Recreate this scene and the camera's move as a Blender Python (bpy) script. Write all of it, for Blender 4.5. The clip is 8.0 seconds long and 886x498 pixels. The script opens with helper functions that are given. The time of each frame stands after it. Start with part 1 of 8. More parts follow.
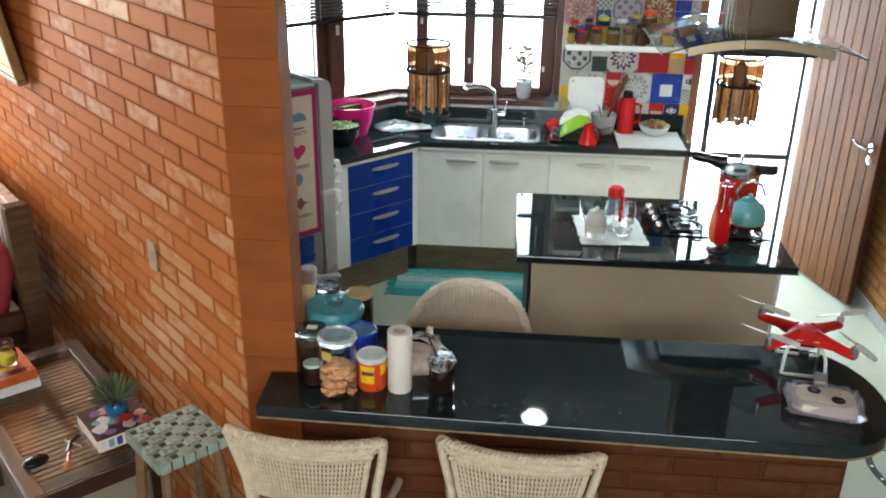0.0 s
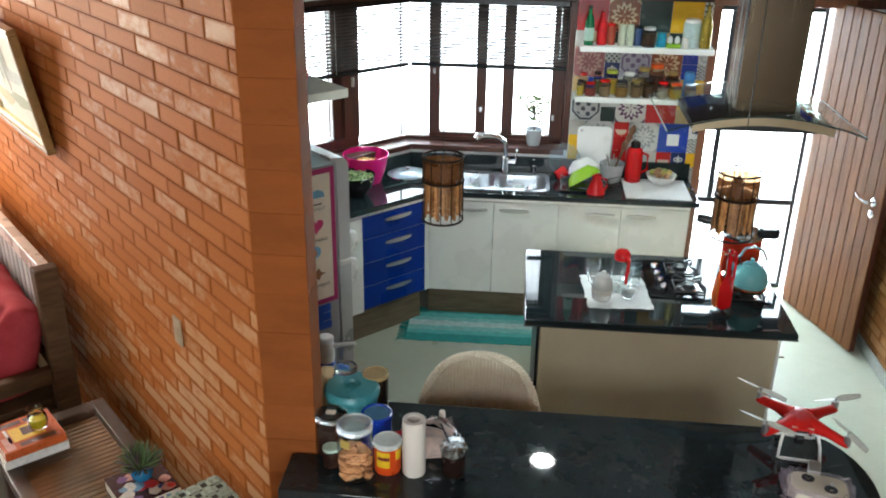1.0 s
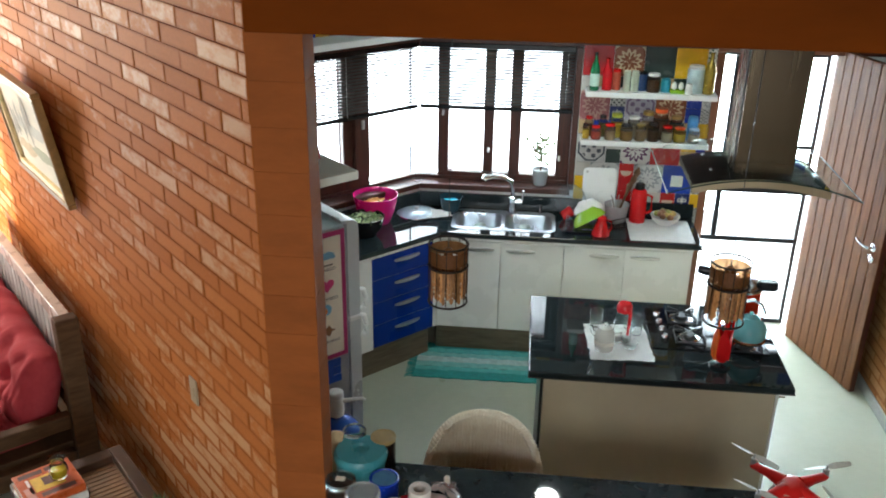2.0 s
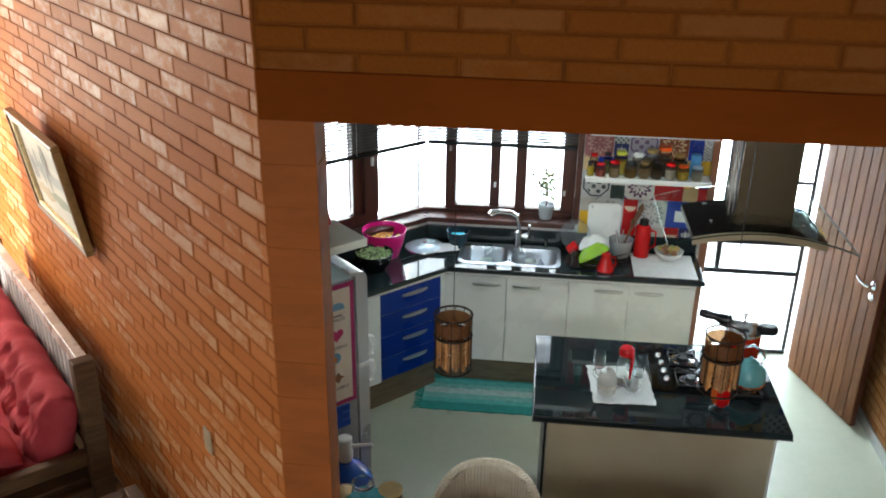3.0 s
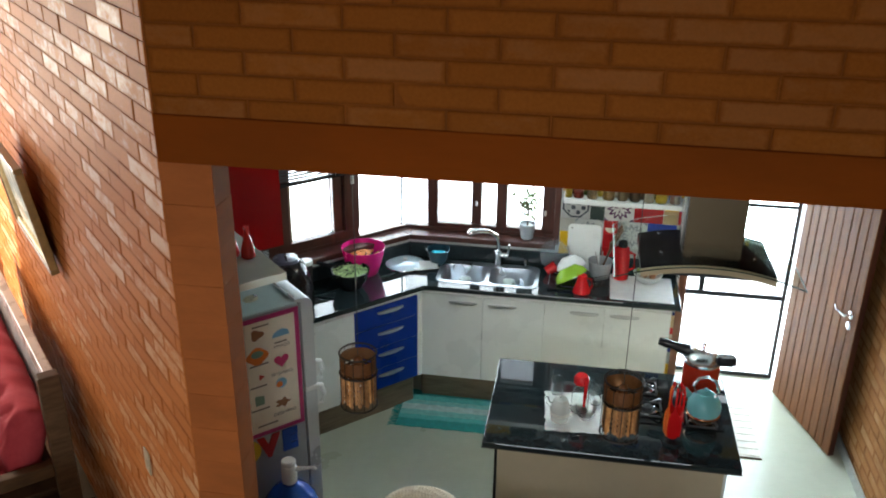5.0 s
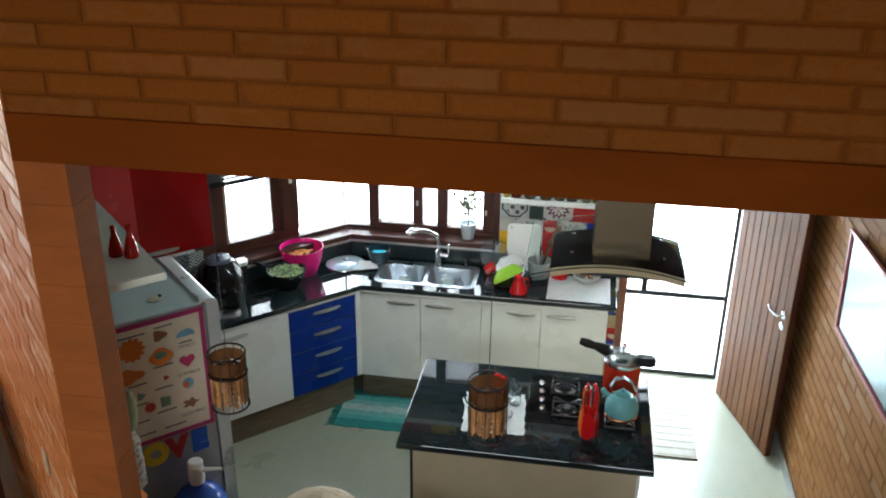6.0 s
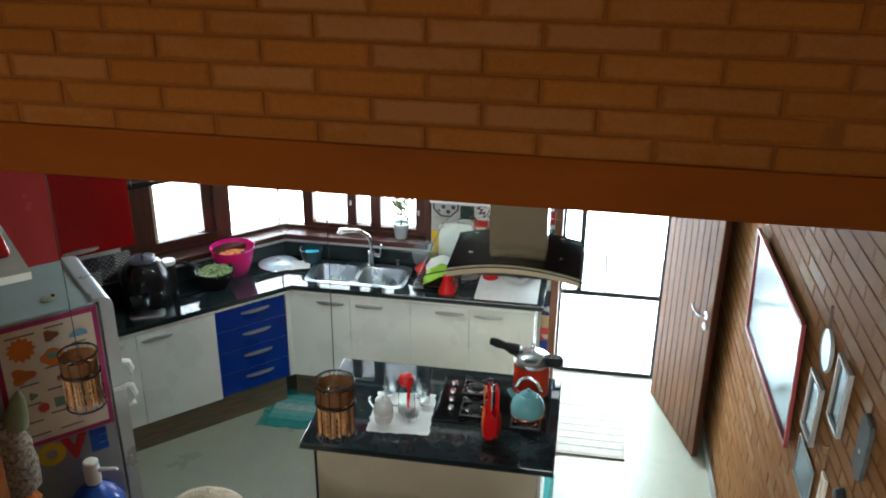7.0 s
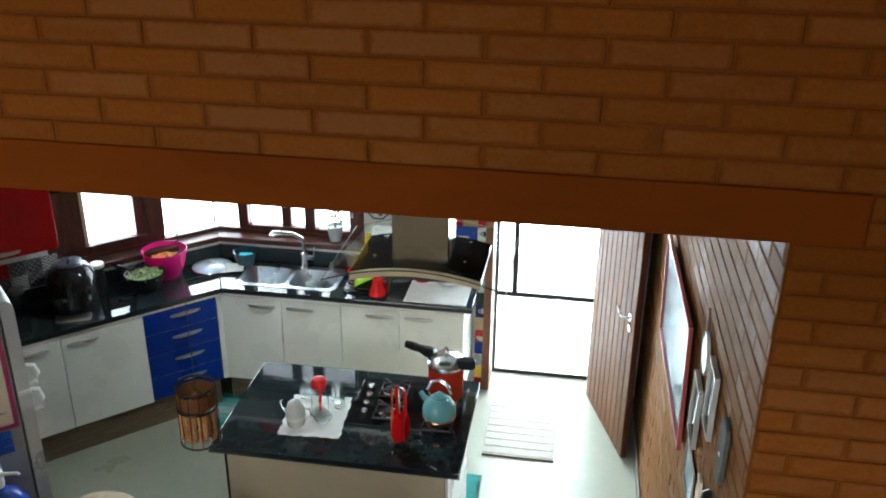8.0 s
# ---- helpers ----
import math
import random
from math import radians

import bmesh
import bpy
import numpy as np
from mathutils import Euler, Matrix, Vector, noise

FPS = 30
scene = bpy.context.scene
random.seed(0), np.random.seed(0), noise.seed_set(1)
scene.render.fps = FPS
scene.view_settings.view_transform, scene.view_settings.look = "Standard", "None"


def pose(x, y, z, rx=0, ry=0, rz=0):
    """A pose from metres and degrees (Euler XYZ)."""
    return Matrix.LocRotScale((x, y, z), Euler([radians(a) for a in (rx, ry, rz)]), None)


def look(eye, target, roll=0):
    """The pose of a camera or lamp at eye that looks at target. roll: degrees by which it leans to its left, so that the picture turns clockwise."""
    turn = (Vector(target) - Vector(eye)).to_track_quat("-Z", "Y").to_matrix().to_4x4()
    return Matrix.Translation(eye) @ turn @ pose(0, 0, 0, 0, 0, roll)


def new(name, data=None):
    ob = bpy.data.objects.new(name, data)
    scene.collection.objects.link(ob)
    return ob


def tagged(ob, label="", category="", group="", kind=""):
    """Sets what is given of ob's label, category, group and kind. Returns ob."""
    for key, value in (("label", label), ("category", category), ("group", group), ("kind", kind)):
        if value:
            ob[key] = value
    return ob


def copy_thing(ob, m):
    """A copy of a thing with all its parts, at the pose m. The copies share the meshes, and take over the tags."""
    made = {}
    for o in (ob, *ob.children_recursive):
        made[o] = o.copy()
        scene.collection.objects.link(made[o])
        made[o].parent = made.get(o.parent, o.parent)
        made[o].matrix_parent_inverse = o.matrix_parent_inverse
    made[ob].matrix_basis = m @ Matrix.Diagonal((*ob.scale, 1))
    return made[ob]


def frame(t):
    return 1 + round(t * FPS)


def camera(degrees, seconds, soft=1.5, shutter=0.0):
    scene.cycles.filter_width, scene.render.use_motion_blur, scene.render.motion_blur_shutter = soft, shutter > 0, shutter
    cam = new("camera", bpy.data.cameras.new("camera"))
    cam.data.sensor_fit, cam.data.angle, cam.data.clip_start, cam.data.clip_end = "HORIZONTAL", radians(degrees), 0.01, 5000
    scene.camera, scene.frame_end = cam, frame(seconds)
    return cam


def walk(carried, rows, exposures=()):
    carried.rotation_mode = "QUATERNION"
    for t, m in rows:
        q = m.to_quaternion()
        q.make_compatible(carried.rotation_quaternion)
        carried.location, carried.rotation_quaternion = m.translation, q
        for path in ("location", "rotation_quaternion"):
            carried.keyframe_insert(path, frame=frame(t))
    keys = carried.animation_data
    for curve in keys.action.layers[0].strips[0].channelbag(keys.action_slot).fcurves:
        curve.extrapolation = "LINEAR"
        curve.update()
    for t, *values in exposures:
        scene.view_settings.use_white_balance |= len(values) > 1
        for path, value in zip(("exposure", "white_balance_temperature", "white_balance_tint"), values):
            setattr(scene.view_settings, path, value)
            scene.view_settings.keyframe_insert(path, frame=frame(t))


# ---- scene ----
cam = camera(53.0, 8.0, soft=1.9)
PATH = [
    (0, (0.141, 0.023, 2.528), (0.005, 1.846, 1.716), 0.9),
    (0.5, (0.128, 0.014, 2.686), (-0.019, 1.837, 1.876), 0.9),
    (1, (0.128, 0.005, 2.854), (-0.03, 1.827, 2.043), 0.9),
    (1.5, (0.133, -0.004, 3.01), (-0.035, 1.817, 2.2), 0.9),
    (3, (0.15, -0.024, 3.379), (-0.051, 1.795, 2.574), 0.8),
    (3.5, (0.146, -0.033, 3.506), (-0.066, 1.786, 2.702), 0.8),
    (4, (0.258, -0.013, 3.521), (-0.029, 1.795, 2.716), 0.7),
    (5.5, (0.773, 0.099, 3.512), (0.474, 1.904, 2.705), 0.6),
    (6, (0.996, 0.146, 3.51), (0.696, 1.951, 2.703), 0.6),
    (6.5, (1.23, 0.192, 3.509), (0.929, 1.997, 2.702), 0.6),
    (7, (1.463, 0.231, 3.511), (1.161, 2.036, 2.704), 0.6),
    (7.5, (1.675, 0.27, 3.52), (1.385, 2.077, 2.714), 0.6),
    (8, (1.858, 0.297, 3.53), (1.575, 2.105, 2.724), 0.7),
]
walk(cam, [(t, look(eye, target, roll)) for t, eye, target, roll in PATH], [(0.0, 2.2, 6250, 10), (1.5, 1.93, 6250, 10), (3.5, 1.68, 6250, 10), (5.5, 1.8, 6250, 10), (8.0, 1.86, 6250, 10)])

# ---- world and light ----
SUN_TO = Vector((-1.05, -0.22, 0.46)).normalized()
world = bpy.data.worlds.new("world")
scene.world = world
world.use_nodes = True
wn = world.node_tree.nodes
wn.clear()
sky = wn.new("ShaderNodeTexSky")
sky.sky_type = "NISHITA"
sky.sun_disc = False
sky.sun_elevation = math.asin(SUN_TO.z)
sky.sun_rotation = math.atan2(SUN_TO.x, SUN_TO.y)
wbg = wn.new("ShaderNodeBackground")
wbg.inputs["Strength"].default_value = 0.15
wout = wn.new("ShaderNodeOutputWorld")
world.node_tree.links.new(sky.outputs[0], wbg.inputs[0])
world.node_tree.links.new(wbg.outputs[0], wout.inputs[0])

sun_data = bpy.data.lights.new("sun", "SUN")
sun_data.energy = 3.2
sun_data.angle = radians(1.2)
sun_data.color = (1.0, 0.96, 0.89)
sun = new("sun", sun_data)
sun.matrix_world = look((0, 0, 8), Vector((0, 0, 8)) - SUN_TO)


def opening_light(name, eye, target, w, h, watts, color=(1.0, 0.98, 0.95)):
    d = bpy.data.lights.new(name, "AREA")
    d.shape, d.size, d.size_y, d.energy, d.color = "RECTANGLE", w, h, watts, color
    ob = new(name, d)
    ob.matrix_world = look(eye, target)
    return ob


opening_light("window_light_sink", (-0.13, 7.1, 1.3), (-0.13, 3.0, 1.9), 3.0, 2.6, 36, (0.85, 0.97, 1.0))
opening_light("window_light_corner", (-1.75, 6.5, 1.3), (0.4, 4.35, 1.9), 2.4, 2.4, 28, (0.85, 0.97, 1.0))
opening_light("door_light", (1.75, 7.2, 1.3), (1.65, 4.6, 0.0), 2.2, 2.4, 92, (0.76, 0.94, 1.0))
opening_light("terrace_light", (-4.86, 4.74, 2.3), (-4.17, 4.02, 2.15), 1.2, 1.7, 40, (1.0, 0.87, 0.68))
# Unseen fill lamps behind the camera, added to light the bar and kitchen fronts.
opening_light("living_window_light", (0.3, -2.95, 1.5), (0.4, 3.6, 0.8), 3.6, 1.0, 25, (0.94, 1.0, 0.97))
opening_light("gallery_window_light", (-0.1, -2.95, 3.7), (0.6, 3.2, 1.0), 3.0, 1.1, 22, (1.0, 0.98, 0.86))


# ---- materials ----
def ramp_mix(nt, fac, a, b):
    m = nt.nodes.new("ShaderNodeMix")
    m.data_type = "RGBA"
    m.inputs["A"].default_value = (*a, 1)
    m.inputs["B"].default_value = (*b, 1)
    nt.links.new(fac, m.inputs["Factor"])
    return m.outputs["Result"]


def noise_tex(nt, scale, detail=4, stretch=(1, 1, 1), rough=0.55):
    g = nt.nodes.new("ShaderNodeNewGeometry")
    mp = nt.nodes.new("ShaderNodeMapping")
    mp.inputs["Scale"].default_value = stretch
    nz = nt.nodes.new("ShaderNodeTexNoise")
    nz.inputs["Scale"].default_value = scale
    nz.inputs["Detail"].default_value = detail
    nz.inputs["Roughness"].default_value = rough
    nt.links.new(g.outputs["Position"], mp.inputs["Vector"])
    nt.links.new(mp.outputs[0], nz.inputs["Vector"])
    return nz.outputs["Fac"]


def remap(nt, value, a, b, c, d):
    r = nt.nodes.new("ShaderNodeMapRange")
    for key, v in zip(("From Min", "From Max", "To Min", "To Max"), (a, b, c, d)):
        r.inputs[key].default_value = v
    nt.links.new(value, r.inputs["Value"])
    return r.outputs[0]


def piece_random(nt):
    o = nt.nodes.new("ShaderNodeObjectInfo")
    g = nt.nodes.new("ShaderNodeNewGeometry")
    a = nt.nodes.new("ShaderNodeMath")
    a.operation = "ADD"
    nt.links.new(o.outputs["Random"], a.inputs[0])
    nt.links.new(g.outputs["Random Per Island"], a.inputs[1])
    f = nt.nodes.new("ShaderNodeMath")
    f.operation = "FRACT"
    nt.links.new(a.outputs[0], f.inputs[0])
    return f.outputs[0]


def darker(c, k):
    return tuple(max(0.0, min(1.0, v * k)) for v in c)


def mat(name, color, rough=0.5, metal=0.0, var=0.18, scale=6.0, bump=0.0, bscale=90.0, coat=0.0,
        rvar=0.15, pieces=0.0, trans=0.0, emit=0.0, stretch=(1, 1, 1), other=None, ior=1.45, spec=0.5):
    """A surface with colour variation at two scales, uneven gloss and fine relief."""
    m = bpy.data.materials.new(name)
    m.use_nodes = True
    nt = m.node_tree
    b = nt.nodes["Principled BSDF"]
    b.inputs["Metallic"].default_value = metal
    b.inputs["IOR"].default_value = ior
    b.inputs["Specular IOR Level"].default_value = spec
    b.inputs["Coat Weight"].default_value = coat
    b.inputs["Coat Roughness"].default_value = 0.08
    b.inputs["Transmission Weight"].default_value = trans
    big = noise_tex(nt, scale, 4, stretch)
    fine = noise_tex(nt, scale * 9, 3, stretch)
    lo, hi = (darker(color, 1 - var), darker(color, 1 + var)) if other is None else (color, other)
    base = ramp_mix(nt, remap(nt, big, 0.3, 0.7, 0, 1), lo, hi)
    m2 = nt.nodes.new("ShaderNodeMix")
    m2.data_type, m2.blend_type = "RGBA", "MULTIPLY"
    m2.inputs["Factor"].default_value = 1.0
    nt.links.new(base, m2.inputs["A"])
    grey = ramp_mix(nt, fine, (1 - var * 0.6,) * 3, (1 + var * 0.4,) * 3)
    nt.links.new(grey, m2.inputs["B"])
    out = m2.outputs["Result"]
    if pieces:
        m3 = nt.nodes.new("ShaderNodeMix")
        m3.data_type, m3.blend_type = "RGBA", "MULTIPLY"
        m3.inputs["Factor"].default_value = 1.0
        nt.links.new(out, m3.inputs["A"])
        g3 = ramp_mix(nt, piece_random(nt), (1 - pieces,) * 3, (1 + pieces,) * 3)
        nt.links.new(g3, m3.inputs["B"])
        out = m3.outputs["Result"]
    nt.links.new(out, b.inputs["Base Color"])
    nt.links.new(remap(nt, big, 0.3, 0.7, max(0.02, rough - rvar * rough), min(1, rough + rvar * rough)), b.inputs["Roughness"])
    if bump:
        bp = nt.nodes.new("ShaderNodeBump")
        bp.inputs["Strength"].default_value = bump
        bp.inputs["Distance"].default_value = 0.004
        nt.links.new(noise_tex(nt, bscale, 4, stretch), bp.inputs["Height"])
        nt.links.new(bp.outputs[0], b.inputs["Normal"])
    if emit:
        b.inputs["Emission Color"].default_value = (*color, 1)
        b.inputs["Emission Strength"].default_value = emit
    return m


def brick_material(name, c1, c2, wear_sheen, gloss=0.5):
    """Varnished face brick: tone and gloss differ from brick to brick; pale face patches mix wear with painted sheen,
    rims are darkened as edge shade.
    """
    m = bpy.data.materials.new(name)
    m.use_nodes = True
    nt = m.node_tree
    b = nt.nodes["Principled BSDF"]

    def op(o, a, c=0.0):
        n = nt.nodes.new("ShaderNodeMath")
        n.operation = o
        for i, v in enumerate((a, c)):
            if isinstance(v, (int, float)):
                n.inputs[i].default_value = v
            else:
                nt.links.new(v, n.inputs[i])
        return n.outputs[0]

    rnd = piece_random(nt)
    rnd2 = op("FRACT", op("MULTIPLY", rnd, 7.31))
    base = ramp_mix(nt, rnd, c1, c2)
    cloud = noise_tex(nt, 11, 5, (1, 1, 1.8), 0.66)
    grain = noise_tex(nt, 110, 3)
    uv = nt.nodes.new("ShaderNodeUVMap")
    sep = nt.nodes.new("ShaderNodeSeparateXYZ")
    nt.links.new(uv.outputs[0], sep.inputs[0])
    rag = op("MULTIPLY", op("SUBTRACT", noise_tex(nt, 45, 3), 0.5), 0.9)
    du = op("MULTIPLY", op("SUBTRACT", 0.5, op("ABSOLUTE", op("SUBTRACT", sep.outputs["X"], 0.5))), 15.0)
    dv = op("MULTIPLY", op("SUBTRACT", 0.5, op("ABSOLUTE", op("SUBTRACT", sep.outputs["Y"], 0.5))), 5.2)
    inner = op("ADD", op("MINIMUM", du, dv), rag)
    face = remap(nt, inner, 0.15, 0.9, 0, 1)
    mult = nt.nodes.new("ShaderNodeMix")
    mult.data_type, mult.blend_type = "RGBA", "MULTIPLY"
    mult.inputs["Factor"].default_value = 1.0
    nt.links.new(base, mult.inputs["A"])
    nt.links.new(ramp_mix(nt, remap(nt, grain, 0.3, 0.7, 0, 1), (0.92,) * 3, (1.06,) * 3), mult.inputs["B"])
    # Rim darkened in the colour so each brick looks rounded by edge shade.
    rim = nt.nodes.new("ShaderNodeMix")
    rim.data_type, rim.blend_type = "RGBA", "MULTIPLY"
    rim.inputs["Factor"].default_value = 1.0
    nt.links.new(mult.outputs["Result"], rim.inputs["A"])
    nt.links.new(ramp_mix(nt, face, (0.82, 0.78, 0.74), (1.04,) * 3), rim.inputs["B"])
    # Pale patches: worn faces and sheen together, mixed into the base colour.
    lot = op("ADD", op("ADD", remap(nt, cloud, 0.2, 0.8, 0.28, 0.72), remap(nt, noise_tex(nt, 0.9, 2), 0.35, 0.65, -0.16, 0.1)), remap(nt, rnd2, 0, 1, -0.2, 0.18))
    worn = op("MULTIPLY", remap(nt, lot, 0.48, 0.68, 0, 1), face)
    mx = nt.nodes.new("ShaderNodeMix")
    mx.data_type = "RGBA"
    nt.links.new(op("MULTIPLY", worn, wear_sheen), mx.inputs["Factor"])
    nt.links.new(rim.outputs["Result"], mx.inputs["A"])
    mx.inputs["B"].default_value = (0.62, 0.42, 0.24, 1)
    nt.links.new(mx.outputs["Result"], b.inputs["Base Color"])
    nt.links.new(remap(nt, op("ADD", worn, op("MULTIPLY", rnd2, 0.25)), 0, 1.25, 0.58, 0.45), b.inputs["Roughness"])
    nt.links.new(remap(nt, worn, 0, 1, gloss * 0.3, gloss), b.inputs["Specular IOR Level"])
    b.inputs["Specular Tint"].default_value = (1.0, 0.8, 0.5, 1)
    bp = nt.nodes.new("ShaderNodeBump")
    bp.inputs["Strength"].default_value = 0.3
    bp.inputs["Distance"].default_value = 0.003
    nt.links.new(op("ADD", noise_tex(nt, 60, 5), op("MULTIPLY", face, 0.5)), bp.inputs["Height"])
    nt.links.new(bp.outputs[0], b.inputs["Normal"])
    return m


def glass_material(name, color=(1, 1, 1), rough=0.0, ior=1.45):
    m = bpy.data.materials.new(name)
    m.use_nodes = True
    b = m.node_tree.nodes["Principled BSDF"]
    b.inputs["Base Color"].default_value = (*color, 1)
    b.inputs["Roughness"].default_value = rough
    b.inputs["Transmission Weight"].default_value = 1.0
    b.inputs["IOR"].default_value = ior
    return m


def granite_material(name):
    m = mat(name, (0.0155, 0.0225, 0.025), 0.028, var=0.16, scale=25, rvar=0.2)
    nt = m.node_tree
    b = nt.nodes["Principled BSDF"]
    v = nt.nodes.new("ShaderNodeTexVoronoi")
    v.inputs["Scale"].default_value = 170
    g = nt.nodes.new("ShaderNodeNewGeometry")
    nt.links.new(g.outputs["Position"], v.inputs["Vector"])
    fleck = remap(nt, v.outputs["Distance"], 0.0, 0.22, 1, 0)
    patch = remap(nt, noise_tex(nt, 22, 3), 0.5, 0.62, 0, 1)
    mul = nt.nodes.new("ShaderNodeMath")
    mul.operation = "MULTIPLY"
    nt.links.new(fleck, mul.inputs[0])
    nt.links.new(patch, mul.inputs[1])
    old = b.inputs["Base Color"].links[0].from_socket
    mx = nt.nodes.new("ShaderNodeMix")
    mx.data_type = "RGBA"
    nt.links.new(mul.outputs[0], mx.inputs["Factor"])
    nt.links.new(old, mx.inputs["A"])
    mx.inputs["B"].default_value = (0.16, 0.18, 0.2, 1)
    nt.links.new(mx.outputs["Result"], b.inputs["Base Color"])
    return m


MORTAR = mat("mortar_dark", (0.14, 0.046, 0.013), 0.9, var=0.25, scale=12, bump=0.3)
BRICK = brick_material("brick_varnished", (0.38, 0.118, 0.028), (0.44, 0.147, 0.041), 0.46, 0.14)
# Darker copy of the brick: shade of the opening wall is in its colour.
BRICK_SHADED = brick_material("brick_brown", (0.18, 0.053, 0.0085), (0.215, 0.066, 0.011), 0.03, 0.08)
MORTAR_SHADED = mat("mortar_brown", (0.16, 0.047, 0.008), 0.9, spec=0.1, var=0.2, scale=12, bump=0.3)
BRICK_TAN = brick_material("brick_tan", (0.235, 0.104, 0.038), (0.275, 0.126, 0.048), 0.06, 0.06)
MORTAR_TAN = mat("mortar_tan", (0.2, 0.09, 0.034), 0.9, var=0.25, scale=12, bump=0.3)
# Brick under the bar: dark paint plus overhang shade put into one colour.
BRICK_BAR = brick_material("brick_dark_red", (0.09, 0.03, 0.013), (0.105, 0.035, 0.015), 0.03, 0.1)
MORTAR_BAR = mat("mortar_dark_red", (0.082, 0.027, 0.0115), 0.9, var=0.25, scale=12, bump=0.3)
PILLAR = mat("pillar_varnished_block", (0.27, 0.078, 0.02), 0.7, spec=0.08, var=0.14, scale=4, bump=0.2, bscale=40, stretch=(1, 1, 3), pieces=0.07)
BEAM = mat("beam_painted", (0.165, 0.037, 0.0045), 0.75, spec=0.03, var=0.14, scale=5, bump=0.15, stretch=(0.3, 1, 1))
PLASTER = mat("plaster_white", (0.72, 0.74, 0.73), 0.85, var=0.05, scale=2, bump=0.1)
CEIL_GREY = mat("ceiling_concrete", (0.66, 0.7, 0.72), 0.8, var=0.1, scale=3, bump=0.1)
DARK_CEIL = mat("ceiling_wood", (0.16, 0.085, 0.045), 0.7, var=0.2, scale=4, stretch=(1, 8, 1))
PLASTER_WARM = mat("plaster_warm", (0.22, 0.12, 0.06), 0.85, var=0.08, scale=2, bump=0.1)
CEMENT = mat("floor_polished_cement", (0.4, 0.415, 0.325), 0.3, var=0.12, scale=1.6, bump=0.03, rvar=0.1, other=(0.44, 0.455, 0.365))
YARD = mat("yard_paving", (0.78, 0.77, 0.74), 0.9, var=0.08, scale=0.8, bump=0.1)
GRANITE = granite_material("granite_black")
GRANITE_EDGE = mat("granite_edge", (0.05, 0.047, 0.042), 0.35, var=0.4, scale=60)
CAB_WHITE = mat("laminate_white", (0.83, 0.84, 0.82), 0.28, var=0.03, scale=3, rvar=0.1)
CAB_BLUE = mat("laminate_blue", (0.002, 0.03, 0.27), 0.28, spec=0.2, var=0.06, scale=3)
CAB_RED = mat("laminate_red", (0.3, 0.004, 0.005), 0.2, var=0.06, scale=3)
# Red laminate paled in the colour to stand for a glossy reflection.
CAB_RED_SHEEN = mat("laminate_coral", (0.62, 0.06, 0.06), 0.25, var=0.06, scale=3)
BEIGE = mat("laminate_beige", (0.62, 0.53, 0.38), 0.4, var=0.06, scale=3)
PLINTH = mat("plinth_wood_grain", (0.13, 0.095, 0.06), 0.5, var=0.25, scale=7, stretch=(1, 1, 9), other=(0.22, 0.165, 0.11))
STEEL = mat("steel_brushed", (0.38, 0.36, 0.33), 0.36, 1.0, var=0.06, scale=20, stretch=(0.3, 0.3, 12), rvar=0.2)
STEEL_HOOD = mat("steel_hood", (0.14, 0.105, 0.07), 0.26, 1.0, var=0.03, scale=6, stretch=(3, 3, 0.1), rvar=0.1)
STEEL_BAND = mat("steel_band", (0.42, 0.33, 0.22), 0.36, 1.0, var=0.04, scale=6, stretch=(0.3, 3, 3))
STEEL_SINK = mat("steel_sink", (0.52, 0.56, 0.6), 0.3, 1.0, var=0.05, scale=10)
CHROME = mat("chrome", (0.82, 0.82, 0.83), 0.06, 1.0, var=0.02)
ALU = mat("aluminium_satin", (0.6, 0.6, 0.6), 0.35, 1.0, var=0.05)
BLACK_IRON = mat("iron_black", (0.016, 0.017, 0.018), 0.34, var=0.2)
BLACK_PLASTIC = mat("plastic_black", (0.014, 0.014, 0.016), 0.22, var=0.15)
BLACK_GLASS = mat("glass_black", (0.006, 0.006, 0.007), 0.06, var=0.05, spec=0.22)
WIN_WOOD = mat("window_wood", (0.045, 0.013, 0.008), 0.4, var=0.25, scale=8, stretch=(6, 6, 0.6), other=(0.085, 0.022, 0.012), coat=0.0)
DOOR_WOOD = mat("door_wood", (0.1, 0.036, 0.013), 0.5, var=0.25, scale=7, stretch=(7, 7, 0.5), other=(0.2, 0.08, 0.031), pieces=0.12, coat=0.0, spec=0.2)
JAMB_WOOD = mat("door_frame_wood", (0.23, 0.085, 0.04), 0.4, var=0.2, scale=8, stretch=(6, 6, 0.5))
CLEAR = glass_material("glass_clear")
GLASS_THIN = glass_material("glass_tumbler", (0.97, 0.99, 0.98), 0.0, 1.3)
HOOD_GLASS = glass_material("glass_hood", (0.88, 0.96, 0.93), 0.0, 1.12)
WHITE_SHELF = mat("shelf_white", (0.78, 0.78, 0.76), 0.35, var=0.03)
FRIDGE_GREY = mat("fridge_side_grey", (0.36, 0.37, 0.37), 0.38, 0.1, var=0.06)
FRIDGE_TOP = mat("fridge_top_pale", (0.5, 0.62, 0.62), 0.35, var=0.06)
FRIDGE_DOOR = mat("fridge_door_silver", (0.6, 0.62, 0.63), 0.3, 0.3, var=0.05)
WHITE_PLASTIC = mat("plastic_white", (0.78, 0.78, 0.76), 0.3, var=0.04)
WICKER = mat("wicker_cream", (0.6, 0.47, 0.32), 0.55, var=0.2, scale=40, other=(0.76, 0.65, 0.49), bump=0.3, bscale=200)
# Lighter copy of the wicker, making up for missing light on one chair.
WICKER_LIT = mat("wicker_bleached", (0.8, 0.68, 0.5), 0.55, var=0.12, scale=40, other=(0.88, 0.79, 0.63), bump=0.3, bscale=200)
